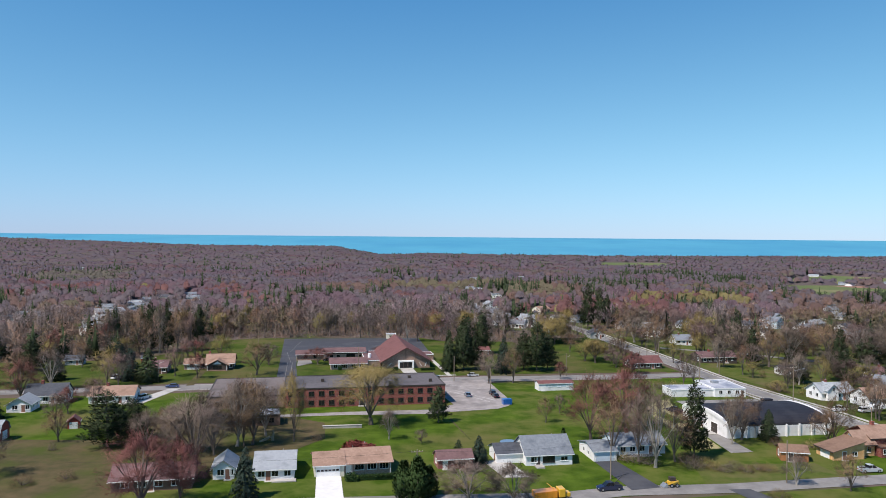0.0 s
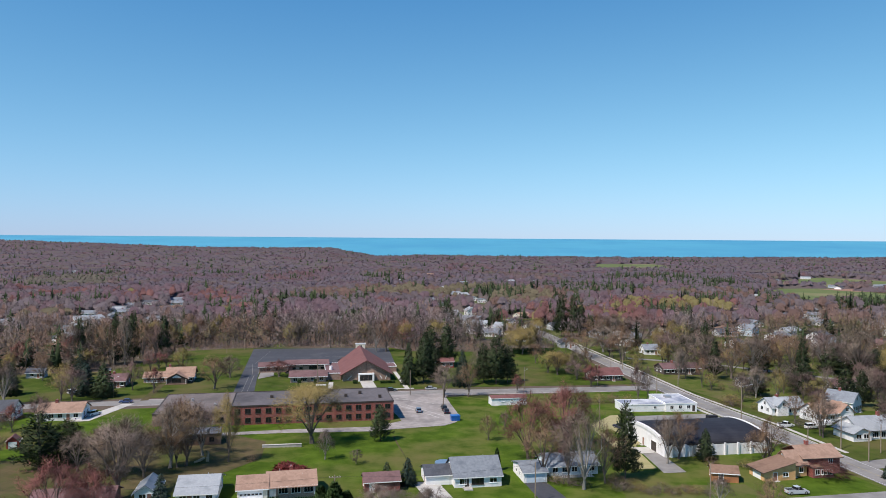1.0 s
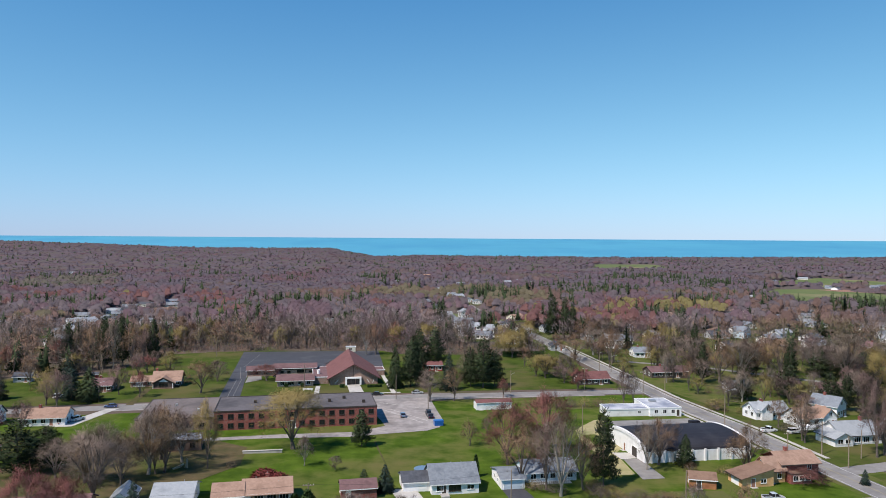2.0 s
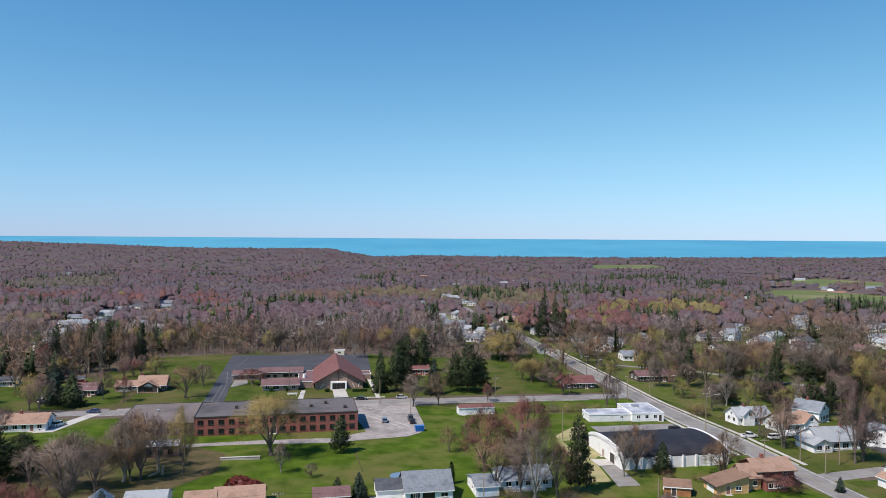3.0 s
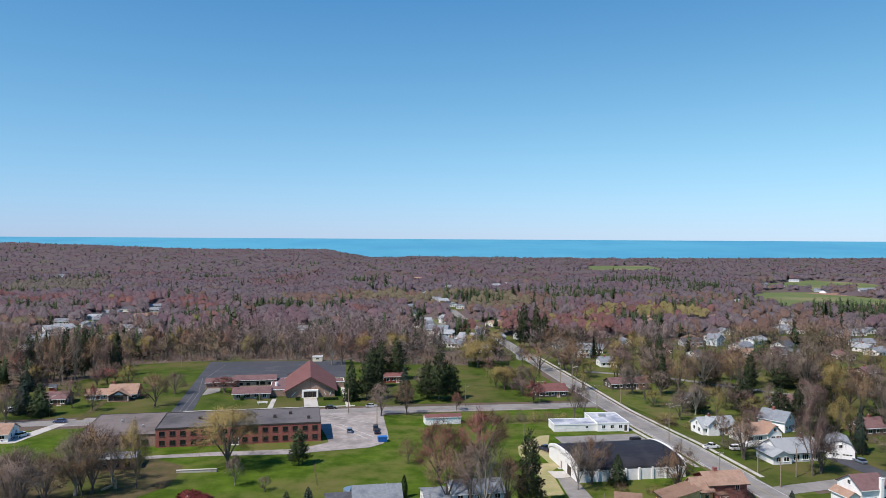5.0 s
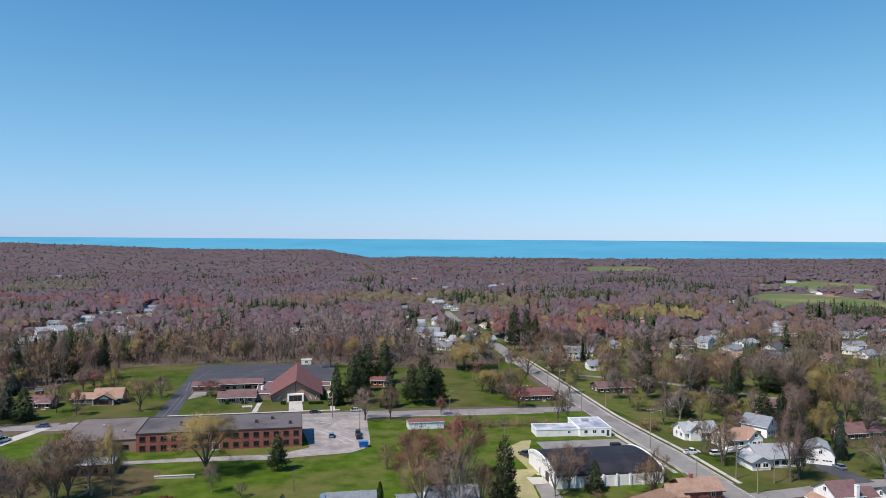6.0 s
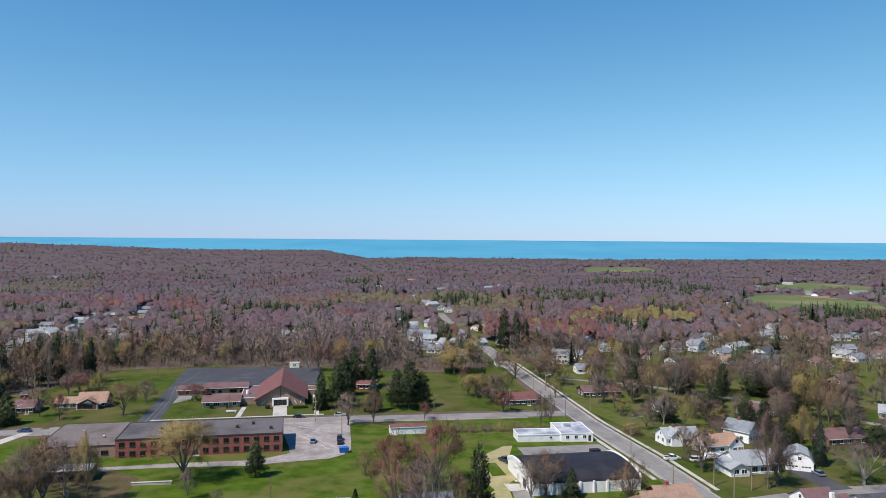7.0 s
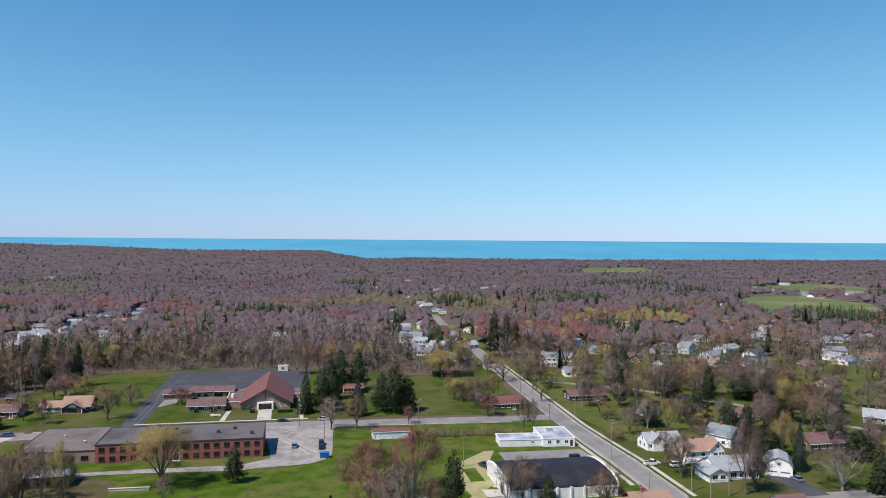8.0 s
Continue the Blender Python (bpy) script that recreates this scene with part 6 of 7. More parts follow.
def make_willow(seed):
    rng, lv, lf, base, way, shoots = broadleaf(seed, mains=8, low=0.16, lift=0.26)
    base = np.repeat(base, 4, 0) + rng.normal(size=(len(base) * 4, 3)) * 0.25
    way = unit(np.repeat(way, 4, 0) * 0.65 + rng.normal(size=base.shape) * 0.40 + np.array((0, 0, -0.55)))
    cv, cf = slivers(rng, base, way, rng.uniform(0.4, 1.25, len(base)), rng.uniform(0.018, 0.036, len(base)), outward(base))
    cv, cf = with_shoots(rng, cv, cf, shoots, 0.035)
    lv, cv = fit_size(lv, cv)
    return tree_parts("willow_tree", "willow with drooping yellow-olive spring shoots", "tree", lv, lf, cv, cf, M_BARK, T_YELLOW)


def make_conifer(seed, kind):
    """10 high and 4 in radius: whorls of drooping (spruce) or ragged level (pine) boughs carrying needle sprays."""
    rng = np.random.default_rng(seed)
    limbs = Limbs()
    bend = rng.normal(size=2) * 0.15
    top = np.array((bend[0], bend[1], 9.9))
    limbs.add(np.zeros(3), top * 0.5, 0.24, 0.15, 6)
    limbs.add(top * 0.5, top, 0.15, 0.02, 6)
    vs, fs, n = [], [], 0
    low, whorls = (0.06, 24) if kind == "spruce" else (0.14, 19)
    for k in range(whorls):
        t = low + (0.985 - low) * (k / (whorls - 1)) ** 0.92
        reach = 4.0 * (1 - t) ** 0.78 / (1 - low) ** 0.78 if kind == "spruce" else 4.1 * min(1, ((1 - t) / 0.68)) ** 0.62 * rng.uniform(0.72, 1.1)
        count = max(4, int(5 + reach * 1.8))
        for j in range(count):
            if kind == "pine" and rng.random() < 0.18:
                continue
            a = 6.283 * (j + rng.random() * 0.8) / count + k
            r = reach * (rng.uniform(0.72, 1.12) if kind == "spruce" else rng.uniform(0.5, 1.22)) + 0.15
            rise = rng.uniform(-0.30, -0.08) if kind == "spruce" else rng.uniform(-0.02, 0.22)
            out = unit(np.array((math.cos(a), math.sin(a), rise)))
            p = top * t
            q = p + out * r
            limbs.add(p, q, 0.045, 0.012, 3)
            m = max(5, int(r * (12 if kind == "spruce" else 13)))
            u = np.sqrt(rng.uniform(0.05, 1, m))[:, None]
            b = p + out * r * u + rng.normal(size=(m, 3)) * (0.10 if kind == "spruce" else 0.22)
            fan = unit(np.cross(out, (0, 0, 1.0)))
            w = unit(out * 0.7 + fan * rng.normal(size=(m, 1)) * 0.9 + np.array((0, 0, -0.35 if kind == "spruce" else 0.3)) + rng.normal(size=(m, 3)) * 0.22)
            v, f = slivers(rng, b, w, rng.uniform(0.3, 0.8, m), rng.uniform(0.13, 0.30, m), np.tile(unit(out + np.array((0, 0, 0.9))), (m, 1)))
            vs.append(v), fs.append(f + n)
            n += len(v)
    cv, cf = np.concatenate(vs), np.concatenate(fs)
    label = "tall dark green spruce with drooping boughs" if kind == "spruce" else "ragged dark green pine"
    return tree_parts(kind + "_tree", label, "tree", np.array(limbs.v), limbs.f, cv, cf, M_BARK, T_BLUENEEDLE if seed % 2 and kind == "spruce" else T_NEEDLE, "crown")


def make_cedar(seed):
    rng = np.random.default_rng(seed)
    limbs = Limbs()
    limbs.add(np.zeros(3), np.array((0, 0, 9.0)), 0.25, 0.03, 6)
    m = 1700
    t = rng.uniform(0.02, 0.99, m)
    a = rng.uniform(0, 6.283, m)
    r = 3.8 * np.sin(np.clip(t * 2.6 + 0.45, 0, 3.05)) ** 0.7 * rng.uniform(0.5, 1.05, m) * (1 - t * 0.45)
    b = np.stack([r * np.cos(a), r * np.sin(a), t * 9.6], 1)
    w = unit(np.stack([np.cos(a) * 0.5, np.sin(a) * 0.5, np.ones(m)], 1) + rng.normal(size=(m, 3)) * 0.35)
    cv, cf = slivers(rng, b, w, rng.uniform(0.5, 1.1, m), rng.uniform(0.35, 0.7, m), outward(b))
    return tree_parts("cedar_tree", "dense dark green columnar cedar", "tree", np.array(limbs.v), limbs.f, cv, cf, M_BARK, T_HEDGE, "crown")


def make_shrub(seed, twig, label, dense=1.0, width=0.10):
    rng = np.random.default_rng(seed)
    limbs = Limbs()
    for _ in range(9):
        d = unit(np.array((*rng.normal(size=2) * 0.6, 1.0)))
        limbs.add(np.zeros(3), d * 5, 0.14, 0.05, 4)
    m = int(700 * dense)
    d = unit(rng.normal(size=(m, 3)) * np.array((1, 1, 0.8)) + np.array((0, 0, 0.35)))
    d[:, 2] = np.abs(d[:, 2])
    b = d * (rng.uniform(0.25, 0.95, (m, 1)) ** 0.5) * np.array((3.6, 3.6, 8.6))
    w = unit(d + rng.normal(size=(m, 3)) * 0.5 + np.array((0, 0, 0.3)))
    cv, cf = slivers(rng, b, w, rng.uniform(0.6, 1.6, m), rng.uniform(0.6, 1.5, m) * width, d)
    return tree_parts("shrub", label, "shrub", np.array(limbs.v), limbs.f, cv, cf, M_BARK, twig, "crown")


def plant(models, rows, seed, group="", broad=1.0):
    rng = random.Random(seed)
    for i, (x, y, h, r) in enumerate(rows):
        model = models[i % len(models)]
        m = pose(x, y, ground_z(x, y) - 0.1, 0, 0, rng.uniform(0, 360)) @ Matrix.Diagonal((broad * r / 4, broad * r / 4, h / 10, 1))
        if "used" not in model:
            model["used"] = 1
            model.matrix_basis = m
            if group:
                tagged(model, group=group)
            continue
        keep = model.scale.copy()
        ob = copy_thing(model, m @ Matrix.Diagonal((1 / keep.x, 1 / keep.y, 1 / keep.z, 1)))


grey_trees = [make_broadleaf(11, T_GREY, M_BARK, "bare grey-brown broadleaf tree in early spring"),
              make_broadleaf(12, T_BROWN, M_BARK, "bare brown broadleaf tree in early spring"),
              make_broadleaf(13, T_GREY, M_PALEBARK, "bare pale-barked tree in early spring"),
              make_broadleaf(14, T_BROWN, M_BARK, "bare tree with the first olive buds", leaves=500, leaf=T_OLIVE),
              make_broadleaf(15, T_PURPLE, M_BARK, "bare purple-grey broadleaf tree")]
red_trees = [make_broadleaf(21, T_RED, M_BARK, "maple with reddish budding twigs", "maple_tree", extra=3, leaves=1800, leaf=T_RED),
             make_broadleaf(22, T_RED, M_BARK, "red maple covered in spring buds", "maple_tree", extra=3, leaves=1500, leaf=T_RED)]
willows = [make_willow(31), make_willow(32)]
pines = [make_conifer(41, "pine"), make_conifer(42, "pine"), make_conifer(44, "pine")]
spruces = [make_conifer(51, "spruce"), make_conifer(52, "spruce")]
cedars = [make_cedar(61)]
shrubs = [make_shrub(71, T_BROWN, "bare brown twiggy shrub", 1.9, 0.05), make_shrub(72, T_OLIVE, "olive shrub with opening buds", 1.9, 0.055), make_shrub(73, T_GREY, "bare grey twiggy shrub at the lawn edge", 1.9, 0.05)]
red_shrub = [make_shrub(74, T_BURGUNDY, "round burgundy-leaved shrub on the lawn", 3.0, 0.3)]

fresh_trees = [make_broadleaf(85, T_OLIVE, M_BARK, "street tree in fresh yellow-green leaf", "leafing_tree", extra=2, width=0.04, leaves=2600, leaf=T_GREEN)]
plant(fresh_trees, FRESH_A, 9, broad=1.1)
plant([make_broadleaf(16, T_GREY, M_PALEBARK, "wide low grey ornamental tree, bare and finely twigged", extra=5, width=0.034)], [(5.7, 148.3, 8.8, 5.8), (15.0, 148.2, 8.2, 5.2)], 10, broad=1.1)
plant(pines, PINE_A + PINE_B, 1)
plant(spruces, SPRUCE_A, 2)
plant(cedars, CEDAR_A, 3)
plant(willows, WILLOW_A, 4, broad=1.1)
plant(red_trees, RED_A, 5, broad=1.3)
plant(grey_trees, BARE_A + BARE_B + BARE_C + BARE_D, 6, broad=1.3)
plant(red_shrub, [SHRUB_A[0], SHRUB_A[15]], 7)
plant(shrubs, SHRUB_A[1:15] + SHRUB_A[16:] + SHRUB_B, 8)

# garden trees scattered over the east and west sides
light_trees = [make_broadleaf(81, T_GREY, M_BARK, "bare grey-brown garden tree on grass", extra=2, width=0.045),
               make_broadleaf(82, T_BROWN, M_BARK, "bare brown garden tree in spring", extra=2, width=0.045),
               make_broadleaf(83, T_PURPLE, M_BARK, "bare purple-grey garden tree on grass", extra=2, width=0.045),
               make_broadleaf(84, T_OLIVE, M_BARK, "garden tree with olive spring buds", extra=2, width=0.045)]
GARDENS = [
    (31, 84, (122, 300), (214, 400), light_trees[:1] + light_trees[2:] + grey_trees[:1] + grey_trees[2:3]),
    (32, 34, (-245, -104), (188, 345), light_trees + red_trees[:1]),
    (39, 46, (-150, 84), (408, 446), light_trees + grey_trees[2:3] + willows[:1]),
    (33, 12, (62, 130), (306, 410), light_trees + willows[1:]),
    (34, 15, (128, 260), (220, 360), pines),
    (35, 7, (-230, -110), (200, 330), pines[1:] + spruces),
    (36, 7, (-125, -60), (128, 180), grey_trees[:3]),
    (38, 5, (-78, -36), (162, 219), grey_trees[:2] + grey_trees[3:4]),
    (37, 16, (130, 290), (215, 350), shrubs),
]
STREETS = [MAIN, CROSS, SOUTH, EAST] + LANES
BUILT = [tuple(o.matrix_world.translation[:2]) for o in scene.objects if o.parent is None and o.type == "EMPTY" and o.matrix_world.translation.y < 420 and "tree" not in o.name and "shrub" not in o.name]


def street_gap(x, y):
    least = 1e9
    for line in STREETS:
        for (ax, ay), (bx, by) in zip(line, line[1:]):
            t = min(1, max(0, ((x - ax) * (bx - ax) + (y - ay) * (by - ay)) / ((bx - ax) ** 2 + (by - ay) ** 2)))
            least = min(least, math.hypot(x - ax - t * (bx - ax), y - ay - t * (by - ay)))
    return least


def inside_lot(x, y):
    return -90 < x < -8 and 270 < y < 414 + 0.06 * (x + 8)


for seed, count, (x0, x1), (y0, y1), models in GARDENS:
    dice, rows = random.Random(seed), []
    while len(rows) < count:
        x, y = dice.uniform(x0, x1), dice.uniform(y0, y1)
        if abs(x) > 0.66 * y + 60 or street_gap(x, y) < 8:
            continue
        if inside_lot(x, y) or any(-4 < x - hx < 17 and -7 < y - hy < 15 for hx, hy in BUILT):
            continue
        low, tall = models is shrubs, y > 405
        rows.append((x, y, dice.uniform(2, 4) if low else dice.uniform(12, 17) if tall else dice.uniform(8, 14), dice.uniform(1.6, 3) if low else dice.uniform(3.6, 6.4)))
    plant(models, rows, seed)

# ---- woods ----
def inside(px, py, outline):
    hit = np.zeros(len(px), bool)
    for (ax, ay), (bx, by) in zip(outline, outline[1:] + outline[:1]):
        if ay != by:
            hit ^= ((ay > py) != (by > py)) & (px < (bx - ax) * (py - ay) / (by - ay) + ax)
    return hit


def near_line(px, py, line, reach):
    hit = np.zeros(len(px), bool)
    for (ax, ay), (bx, by) in zip(line, line[1:]):
        t = np.clip(((px - ax) * (bx - ax) + (py - ay) * (by - ay)) / ((bx - ax) ** 2 + (by - ay) ** 2), 0, 1)
        hit |= np.hypot(px - ax - t * (bx - ax), py - ay - t * (by - ay)) < reach
    return hit


def scatter(rng, y0, y1, gap, half=0.68):
    """A jittered grid within the wedge of land that the walk looks over."""
    cols = np.arange(-half * y1 - 40, half * y1 + 110, gap)
    rows = np.arange(y0, y1, gap)
    px, py = [a.ravel() for a in np.meshgrid(cols, rows)]
    px, py = px + rng.uniform(-0.48, 0.48, len(px)) * gap, py + rng.uniform(-0.48, 0.48, len(px)) * gap
    ok = (px > -half * py - 40) & (px < half * py + 100)
    return px[ok], py[ok]


FIELD_ROAD = [(540, 1190), (630, 1182), (900, 1180)]
strip("lane", FIELD_ROAD, 0, 6.0, 0.45, M_GRAVEL, "pale farm track across the fields", step=60)
patch("ploughed_field", [(596, 1150), (615, 1100), (700, 1040), (780, 1060), (770, 1160)], 0.5, mat("ploughed_soil", (0.22, 0.12, 0.085), (0.28, 0.17, 0.12), 0.02, rough=0.95, world_space=True), "reddish brown ploughed strip in the field", 40.0)
patch("straw_strip", [(700, 1250), (800, 1240), (830, 1290), (740, 1300)], 0.5, M_DRYGRASS, "straw coloured strip of field", 40.0)
CLEAR = [o for o in LAWNS.values()] + FIELDS + GLADES
KEEP_LINES = [(MAIN, 10), (CROSS, 9), (SOUTH, 8), (EAST, 8)] + [(line, 7) for line in LANES] + FAR_LINES


def clear_of(px, py):
    ok = np.ones(len(px), bool)
    thin = np.random.default_rng(len(px)).random(len(px))
    for o in CLEAR:
        ok &= ~inside(px, py, o)
    for line, reach in KEEP_LINES:
        ok &= ~near_line(px, py, line, reach)
    for hx, hy, reach in HOUSE_SPOTS:
        ok &= ~((np.abs(px - hx * py / hy) < reach * (1.0 if hy < 700 else 0.8)) & (py > hy - 8 - hy * 0.15) & (py < hy + reach) & ((py > hy - 10 - hy * 0.06) | (thin > np.where(hy < 720, 0.70, 0.60))))
    return ok


def bare_model(seed):
    """A light bare tree, 10 high and 4 in radius: its vertices, triangles, normals and a slot each (0 twig, 1 bark)."""
    rng, lv, lf, base, way, shoots = broadleaf(seed, 5, 3, 3, fork=0.26, low=0.30 + 0.03 * (seed % 3), each=3)
    # every second side of a limb is enough at this distance
    bark = np.array([f for k, f in enumerate(lf) if k % 2 == 0])
    bark = np.r_[bark[:, :3], bark[:, [0, 2, 3]]]
    cv, cf = slivers(rng, base, way, rng.uniform(0.8, 1.5, len(base)), rng.uniform(0.05, 0.11, len(base)), outward(base))
    cv, cf = with_shoots(rng, cv, cf, shoots, 0.10)
    lv, cv = fit_size(lv, cv)
    v = np.r_[cv, lv]
    n = np.r_[crown_normals(rng, cv, np.array((0, 0, 4.6)), 0.45), unit(lv * np.array((1, 1, 0)) + rng.normal(size=lv.shape) * 0.5)]
    return v, np.r_[cf, bark + len(cv)], n, np.r_[np.zeros(len(cf), int), np.ones(len(bark), int)]


def dome_model(seed, level, flakes, length, width):
    """A bare crown seen from far off: the uneven body of its boughs with a fringe of twig sprays."""
    rng = np.random.default_rng(seed)
    solid = bmesh.new()
    bmesh.ops.create_icosphere(solid, subdivisions=level, radius=1.0)
    ball = np.array([q.co[:] for q in solid.verts])
    tri = np.array([[q.index for q in g.verts] for g in solid.faces])
    solid.free()
    tri = tri[ball[tri][:, :, 2].mean(1) > -0.5]
    jut = ball * rng.uniform(0.58, 0.92, (len(ball), 1))
    body = jut * np.array((3.6, 3.6, 4.2)) + np.array((0, 0, 5.6))
    d = unit(rng.normal(size=(flakes, 3)) + np.array((0, 0, 0.45)))
    base = d * rng.uniform(0.62, 0.98, (flakes, 1)) * np.array((3.7, 3.7, 4.1)) + np.array((0, 0, 5.4))
    way = unit(d * 0.5 + rng.normal(size=(flakes, 3)) * 0.6)
    s = rng.uniform(0.6, 1.4, flakes)
    cv, cf = slivers(rng, base, way, length * s, width * s, d)
    v = np.r_[body, cv]
    n = unit(crown_normals(rng, v, np.array((0, 0, 3.6)), 0.40) + np.array((-0.1, -0.2, 0.8)))
    return v, np.r_[tri, cf + len(body)], n, np.zeros(len(tri) + len(cf), int)


def cone_model(seed, flakes, width):
    """A far conifer: a ragged spire of drooping boughs."""
    rng = np.random.default_rng(seed)
    t = np.sqrt(rng.uniform(0, 1, flakes))
    t = 1 - t
    a = rng.uniform(0, 6.283, flakes)
    r = (3.4 * (1 - t) ** 0.62 + 0.25) * rng.uniform(0.35, 1.05, flakes)
    base = np.stack([r * np.cos(a) * 0.55, r * np.sin(a) * 0.55, 1.3 + 8.2 * t], 1) + rng.normal(size=(flakes, 3)) * 0.28
    way = unit(np.stack([np.cos(a), np.sin(a), rng.uniform(-0.5, 0.3, flakes)], 1))
    cv, cf = slivers(rng, base, way, 0.5 + r * 0.6, width * rng.uniform(0.6, 1.4, flakes), unit(np.stack([np.cos(a), np.sin(a), np.ones(flakes)], 1)))
    ring = np.arange(7) * 6.283 / 7
    core = np.r_[np.stack([1.7 * np.cos(ring), 1.7 * np.sin(ring), np.full(7, 1.6)], 1), [(0, 0, 9.6)]] + rng.normal(size=(8, 3)) * 0.12
    f = np.array([(k, (k + 1) % 7, 7) for k in range(7)])
    stem = np.array(((-0.2, 0, -0.2), (0.2, 0, -0.2), (0, 0, 5.0)))
    v = np.r_[core, cv, stem]
    n = crown_normals(rng, v, np.array((0, 0, 3.5)), 0.3)
    return v, np.r_[f, cf + 8, [[len(v) - 3, len(v) - 2, len(v) - 1]]], n, np.r_[np.zeros(7 + len(cf), int), [1]]


def wood(name, label, rng, px, py, models, cones, height, radius, tints, weights, conifers=0.04, spire=1.35):
    """A stretch of woodland, each tree one of the models at its own turn and size; tints vary in drifts."""
    m = len(px)
    h, r = rng.uniform(*height, m), rng.uniform(*radius, m)
    h = h * (1 + 0.28 * np.array([noise.noise(Vector((x * 0.022, y * 0.012, 5.5))) for x, y in zip(px, py)]))
    drift = np.array([noise.noise(Vector((x * 0.006, y * 0.004, 3.1))) + 0.45 * noise.noise(Vector((x * 0.025, y * 0.012, 7.7))) for x, y in zip(px, py)])
    order = np.clip((drift + rng.normal(size=m) * 0.10) * 0.85 + 0.5, 0.001, 0.999)
    tint = np.searchsorted(np.cumsum(weights) / sum(weights), order)
    stand = np.array([noise.noise(Vector((x * 0.010, y * 0.005, 9.3))) for x, y in zip(px, py)]) > 0.26
    tree_c = rng.random(m) < conifers * np.where(stand, 5.0, 0.7)
    for sx, sy, reach in STANDS:
        tree_c |= (np.hypot(px - sx, (py - sy) * 0.6) < reach) & (rng.random(m) < 0.55)
    tint[tree_c] = len(tints) - 1
    r[tree_c] *= 0.85
    h[tree_c] *= spire
    z, turn = lie(px, py), rng.uniform(0, 6.283, m)
    pick = np.where(tree_c, len(models) + rng.integers(0, len(cones), m), rng.integers(0, len(models), m))
    out_v, out_f, out_n, out_i, total = [], [], [], [], 0
    for k, (v, f, n, slot) in enumerate(list(models) + list(cones)):
        rows = np.nonzero(pick == k)[0]
        if not len(rows):
            continue
        c, s = np.cos(turn[rows])[:, None], np.sin(turn[rows])[:, None]
        wide, tall = (r[rows] / 4)[:, None], (h[rows] / 10)[:, None]
        vx, vy, vz = v.T
        out_v.append(np.stack([px[rows][:, None] + (vx * c - vy * s) * wide, py[rows][:, None] + (vx * s + vy * c) * wide, z[rows][:, None] + vz * tall], 2).reshape(-1, 3))
        nx_, ny_, nz_ = n.T
        out_n.append(np.stack([nx_ * c - ny_ * s, nx_ * s + ny_ * c, np.broadcast_to(nz_, (len(rows), len(nz_)))], 2).reshape(-1, 3))
        out_f.append((f[None] + (np.arange(len(rows)) * len(v))[:, None, None]).reshape(-1, 3) + total)
        out_i.append(np.where(slot[None] == 1, len(tints), tint[rows][:, None]).ravel())
        total += len(rows) * len(v)
    me = fast_mesh(name, np.concatenate(out_v), np.concatenate(out_f), list(tints) + [N_TRUNK], np.concatenate(out_i), np.concatenate(out_n))
    return tagged(new(name, me), label, "woodland", "", "stuff")


def canopy(name, label, y0, y1, gap, foot, full):
    """The tangled body of a far wood, below its crowns' tips: a rolling, ragged sheet of boughs, open over houses, fields and roads."""
    rng = np.random.default_rng(int(y0))
    ys = np.arange(y0, y1 + gap, gap)
    xs = np.arange(-0.70 * y1 - 60, 0.70 * y1 + 120, gap)
    gx, gy = np.meshgrid(xs, ys)
    gx, gy = gx + rng.uniform(-0.35, 0.35, gx.shape) * gap, gy + rng.uniform(-0.35, 0.35, gy.shape) * gap
    roll = np.array([2.4 * noise.noise(Vector((x * 0.022, y * 0.012, 5.5))) + 1.6 * noise.noise(Vector((x * 0.06, y * 0.06, 1.5))) for x, y in zip(gx.ravel(), gy.ravel())]).reshape(gx.shape)
    rise = np.clip((gy - y0) / 60.0, 0, 1) if foot < full else 1.0
    wooded = np.pad(clear_of(gx.ravel(), gy.ravel()).reshape(gx.shape).astype(float), 1, mode="edge")
    soft = (wooded[1:-1, 1:-1] * 2 + wooded[:-2, 1:-1] + wooded[2:, 1:-1] + wooded[1:-1, :-2] + wooded[1:-1, 2:]) / 6
    tall = foot + (full - foot) * rise + roll + rng.uniform(-1, 1, gx.shape) * (0.8 + 0.11 * gap)
    gz = lie(gx, gy) + np.where(wooded[1:-1, 1:-1] > 0, tall * soft ** 2, -2.0)
    inner = np.abs(gx - 25) < 0.68 * gy + 90
    v = np.stack([gx.ravel(), gy.ravel(), gz.ravel()], 1)
    n = len(xs)
    i, j = [a.ravel() for a in np.meshgrid(np.arange(len(ys) - 1), np.arange(n - 1), indexing="ij")]
    ok = inner[i, j]
    a = (i * n + j)[ok]
    f = np.concatenate([np.stack([a, a + 1, a + n + 1], 1), np.stack([a, a + n + 1, a + n], 1)])
    me = fast_mesh(name, v, f, [M_CANOPY])
    me.polygons.foreach_set("use_smooth", np.ones(len(f), bool))
    return tagged(new(name, me), label, "woodland", "", "stuff")


canopy("wood_body", "tangled boughs of the bare middle woodland", 545, 950, 7.0, 1.0, 8.2)
canopy("wood_body", "tangled boughs of the far bare woodland", 946, 1600, 12.0, 8.5, 8.5)
canopy("wood_body", "tangled boughs of the distant woodland by the lake", 1590, 3380, 24.0, 8.8, 8.8)
TINTS = [T_OLIVE, T_BROWN, T_GREY, T_PURPLE, T_RED, T_YELLOW, T_NEEDLE]
NEAR_TINTS = [N_OLIVE, N_BROWN, N_GREY, N_PURPLE, N_RED, T_YELLOW, T_NEEDLE]
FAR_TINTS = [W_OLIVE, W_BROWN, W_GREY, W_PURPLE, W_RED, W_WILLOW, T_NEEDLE]
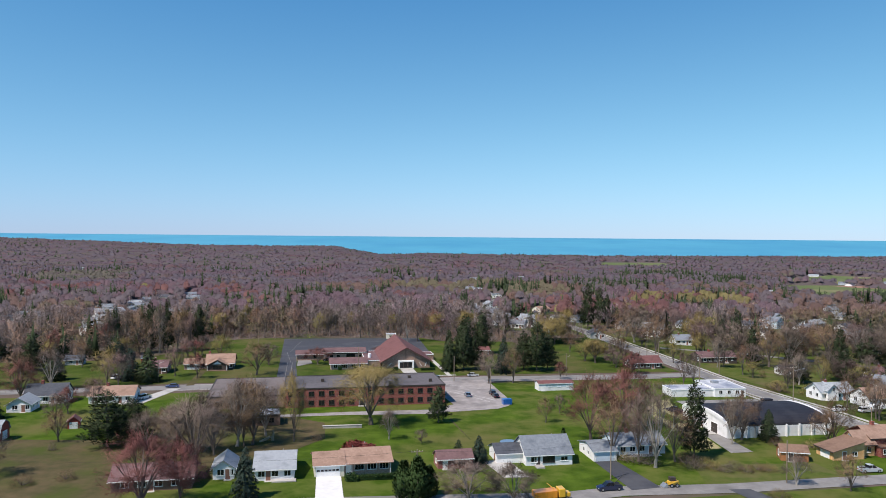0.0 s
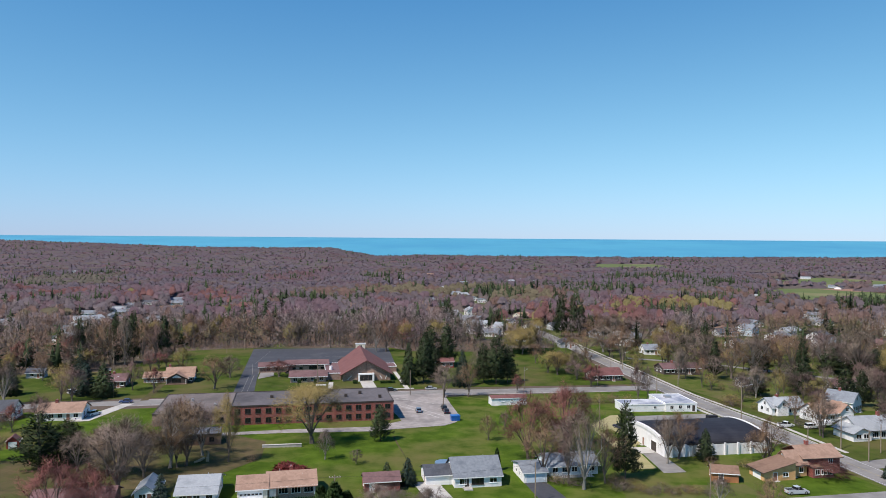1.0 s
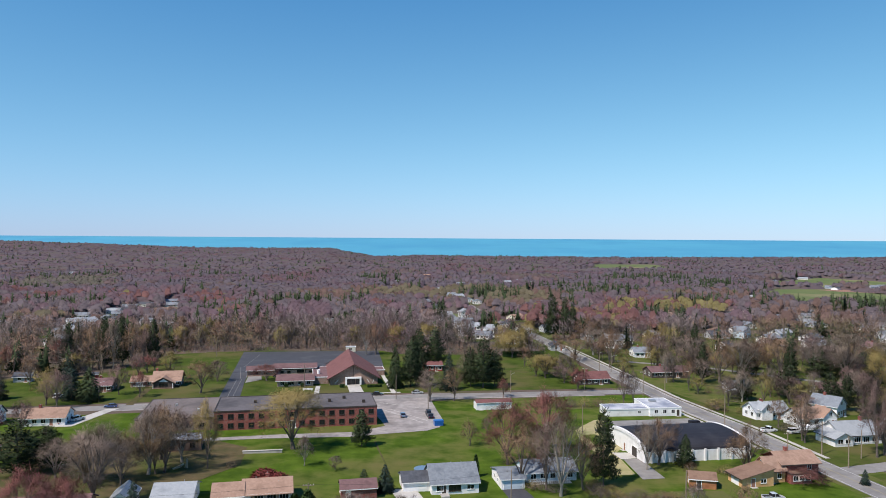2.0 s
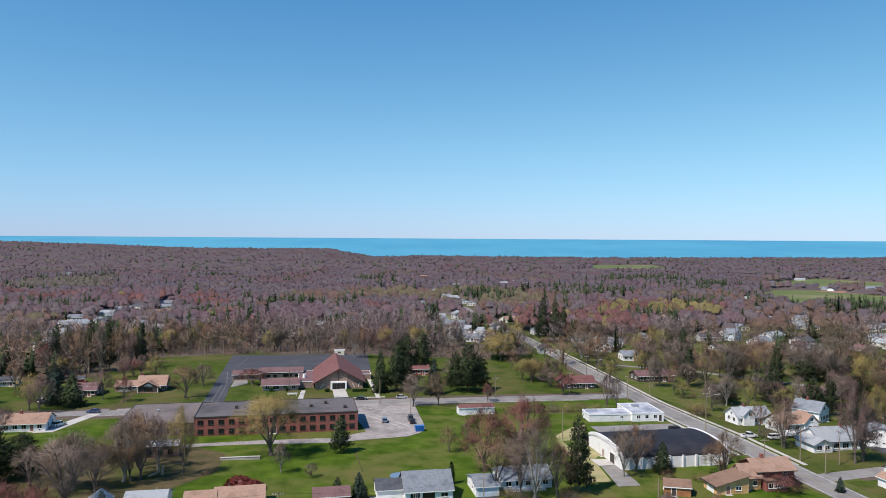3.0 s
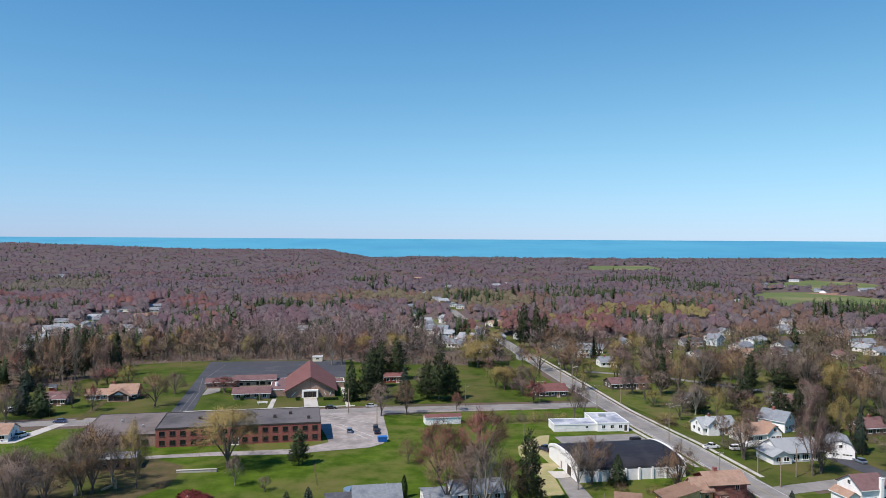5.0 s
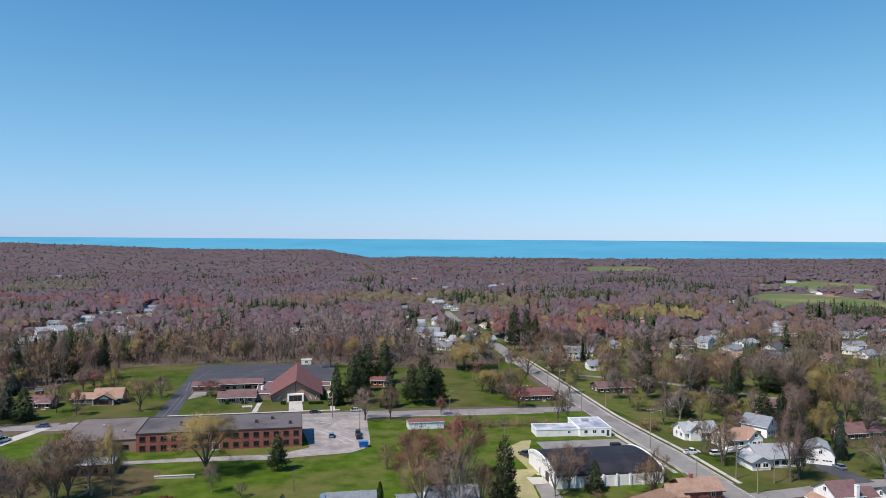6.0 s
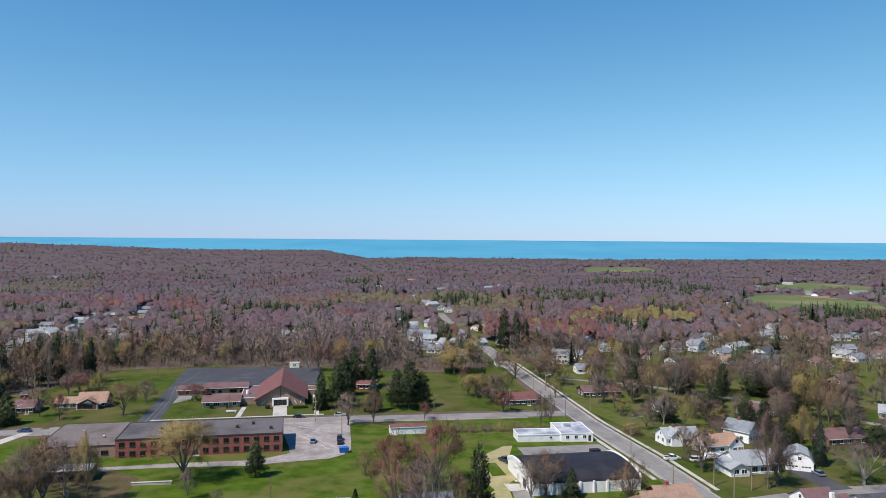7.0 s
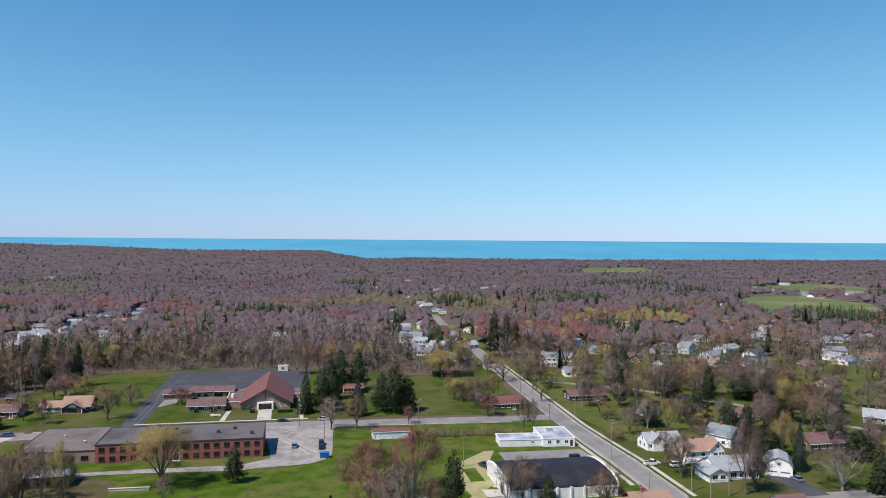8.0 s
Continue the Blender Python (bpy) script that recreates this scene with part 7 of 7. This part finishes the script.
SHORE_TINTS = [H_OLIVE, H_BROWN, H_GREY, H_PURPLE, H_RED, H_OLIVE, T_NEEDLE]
# conifer stands: middle and reach
STANDS = [(198, 1035, 60), (218, 919, 45), (342, 1319, 50), (430, 1330, 60), (403, 1124, 50), (447, 1129, 30), (82, 823, 30), (64, 885, 25), (-135, 743, 22),
          (-110, 733, 22), (-70, 720, 22), (-91, 1290, 40), (-72, 1052, 30), (183, 608, 15), (211, 610, 22), (429, 687, 40), (465, 704, 40), (-416, 1423, 40),
          (-624, 1395, 40), (-46, 526, 14), (148, 765, 20), (-352, 758, 25), (288, 776, 25), (-166, 426, 22), (168, 425, 16), (211, 380, 14), (-539, 980, 25)]
bare_models = [bare_model(k) for k in range(101, 109)]
near_domes = [dome_model(k, 2, 76, 1.05, 0.28) for k in range(121, 127)]
far_domes = [dome_model(k, 1, 30, 1.6, 0.52) for k in range(131, 136)]
shore_domes = [dome_model(k, 1, 12, 2.2, 0.9) for k in range(141, 145)]
near_cones = [cone_model(k, 110, 0.55) for k in range(151, 155)]
far_cones = [cone_model(k, 34, 1.0) for k in range(161, 164)]
rng = np.random.default_rng(5)
px, py = scatter(rng, 300, 540, 8.0)
ok = clear_of(px, py) & ~((px > 95) & (rng.random(len(px)) < np.where(py < 430, 0.80, 0.45)))
wood("wood_near", "bare spring woodland behind the church and gardens", rng, px[ok], py[ok], bare_models, near_cones, (10, 18), (4.4, 7.4), NEAR_TINTS, (0.12, 0.20, 0.30, 0.20, 0.15, 0.02, 0.0), 0.04, 1.1)
px, py = scatter(rng, 180, 300, 9.0)
ok = clear_of(px, py) & (np.abs(px) > 0.5 * py)
wood("wood_side", "bare garden trees at the edges of town", rng, px[ok], py[ok], bare_models, near_cones, (9, 15), (3.0, 5.0), TINTS, (0.15, 0.3, 0.27, 0.17, 0.1, 0.04, 0.0), 0.06)
px, py = scatter(rng, 540, 950, 8.0)
ok = clear_of(px, py) & ~((px > 150) & (py < 700) & (rng.random(len(px)) < 0.2))
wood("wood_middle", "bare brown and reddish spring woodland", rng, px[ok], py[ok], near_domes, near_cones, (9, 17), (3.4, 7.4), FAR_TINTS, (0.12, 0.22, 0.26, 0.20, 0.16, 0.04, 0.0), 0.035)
px, py = scatter(rng, 950, 1600, 12.0)
ok = clear_of(px, py)
wood("wood_far", "far bare woodland in brown and hazy purple", rng, px[ok], py[ok], far_domes, far_cones, (9.5, 15.5), (5.0, 9.0), SHORE_TINTS, (0.08, 0.22, 0.3, 0.24, 0.16, 0.0, 0.0), 0.03)
px, py = scatter(rng, 1600, 3400, 23.0, 0.66)
ok = clear_of(px, py)
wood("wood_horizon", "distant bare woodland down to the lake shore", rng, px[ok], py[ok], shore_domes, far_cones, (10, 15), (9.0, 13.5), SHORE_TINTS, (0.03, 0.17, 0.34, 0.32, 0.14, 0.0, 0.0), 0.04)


# taller trees standing among the houses on both sides of the street
px, py = scatter(rng, 370, 720, 15.0)
ok = ((px > 100) & (px < 0.62 * py + 90)) | ((px > -70) & (px < 95) & (py > 430)) | ((px < -190) & (py > 440))
for o in FIELDS:
    ok &= ~inside(px, py, o)
for line, reach in KEEP_LINES:
    ok &= ~near_line(px, py, line, reach * 0.8)
for hx, hy, reach in HOUSE_SPOTS:
    ok &= np.hypot(px - hx, py - hy - 4) > min(reach, 11)
wood("wood_gardens", "tall bare trees standing among the houses", rng, px[ok], py[ok], bare_models, near_cones, (11, 18), (3.6, 6.2), NEAR_TINTS, (0.14, 0.22, 0.30, 0.18, 0.12, 0.04, 0.0), 0.07, 1.1)


def undergrowth(name, label, rng, px, py, n):
    who = np.repeat(np.arange(len(px)), n)
    h, r = rng.uniform(1.2, 4.5, len(px)), rng.uniform(1.5, 3.2, len(px))
    d = unit(rng.normal(size=(len(who), 3)))
    d[:, 2] = np.abs(d[:, 2])
    base = np.stack([px, py, lie(px, py)], 1)[who] + d * rng.uniform(0.2, 1, (len(who), 1)) * np.stack([r, r, h], 1)[who]
    v, f = slivers(rng, base, unit(d + rng.normal(size=d.shape) * 0.5 + np.array((0, 0, 0.5))), rng.uniform(0.6, 1.6, len(who)), rng.uniform(0.1, 0.24, len(who)), d + np.array((0, 0, 0.3)))
    me = fast_mesh(name, v, f, [N_BROWN, N_GREY, N_OLIVE, T_GREEN], rng.choice(4, len(px), p=(0.46, 0.41, 0.10, 0.03))[who])
    return tagged(new(name, me), label, "undergrowth", "", "stuff")


px, py = scatter(rng, 300, 640, 6.5)
ok = clear_of(px, py)
undergrowth("undergrowth", "bare brushy undergrowth along the wood's edge", rng, px[ok], py[ok], 26)
px, py = scatter(rng, 385, 470, 3.6)
ok = clear_of(px, py) & (px < 90) & (px > -260)
undergrowth("undergrowth", "thick brush at the edge of the wood behind the church", rng, px[ok], py[ok], 26)
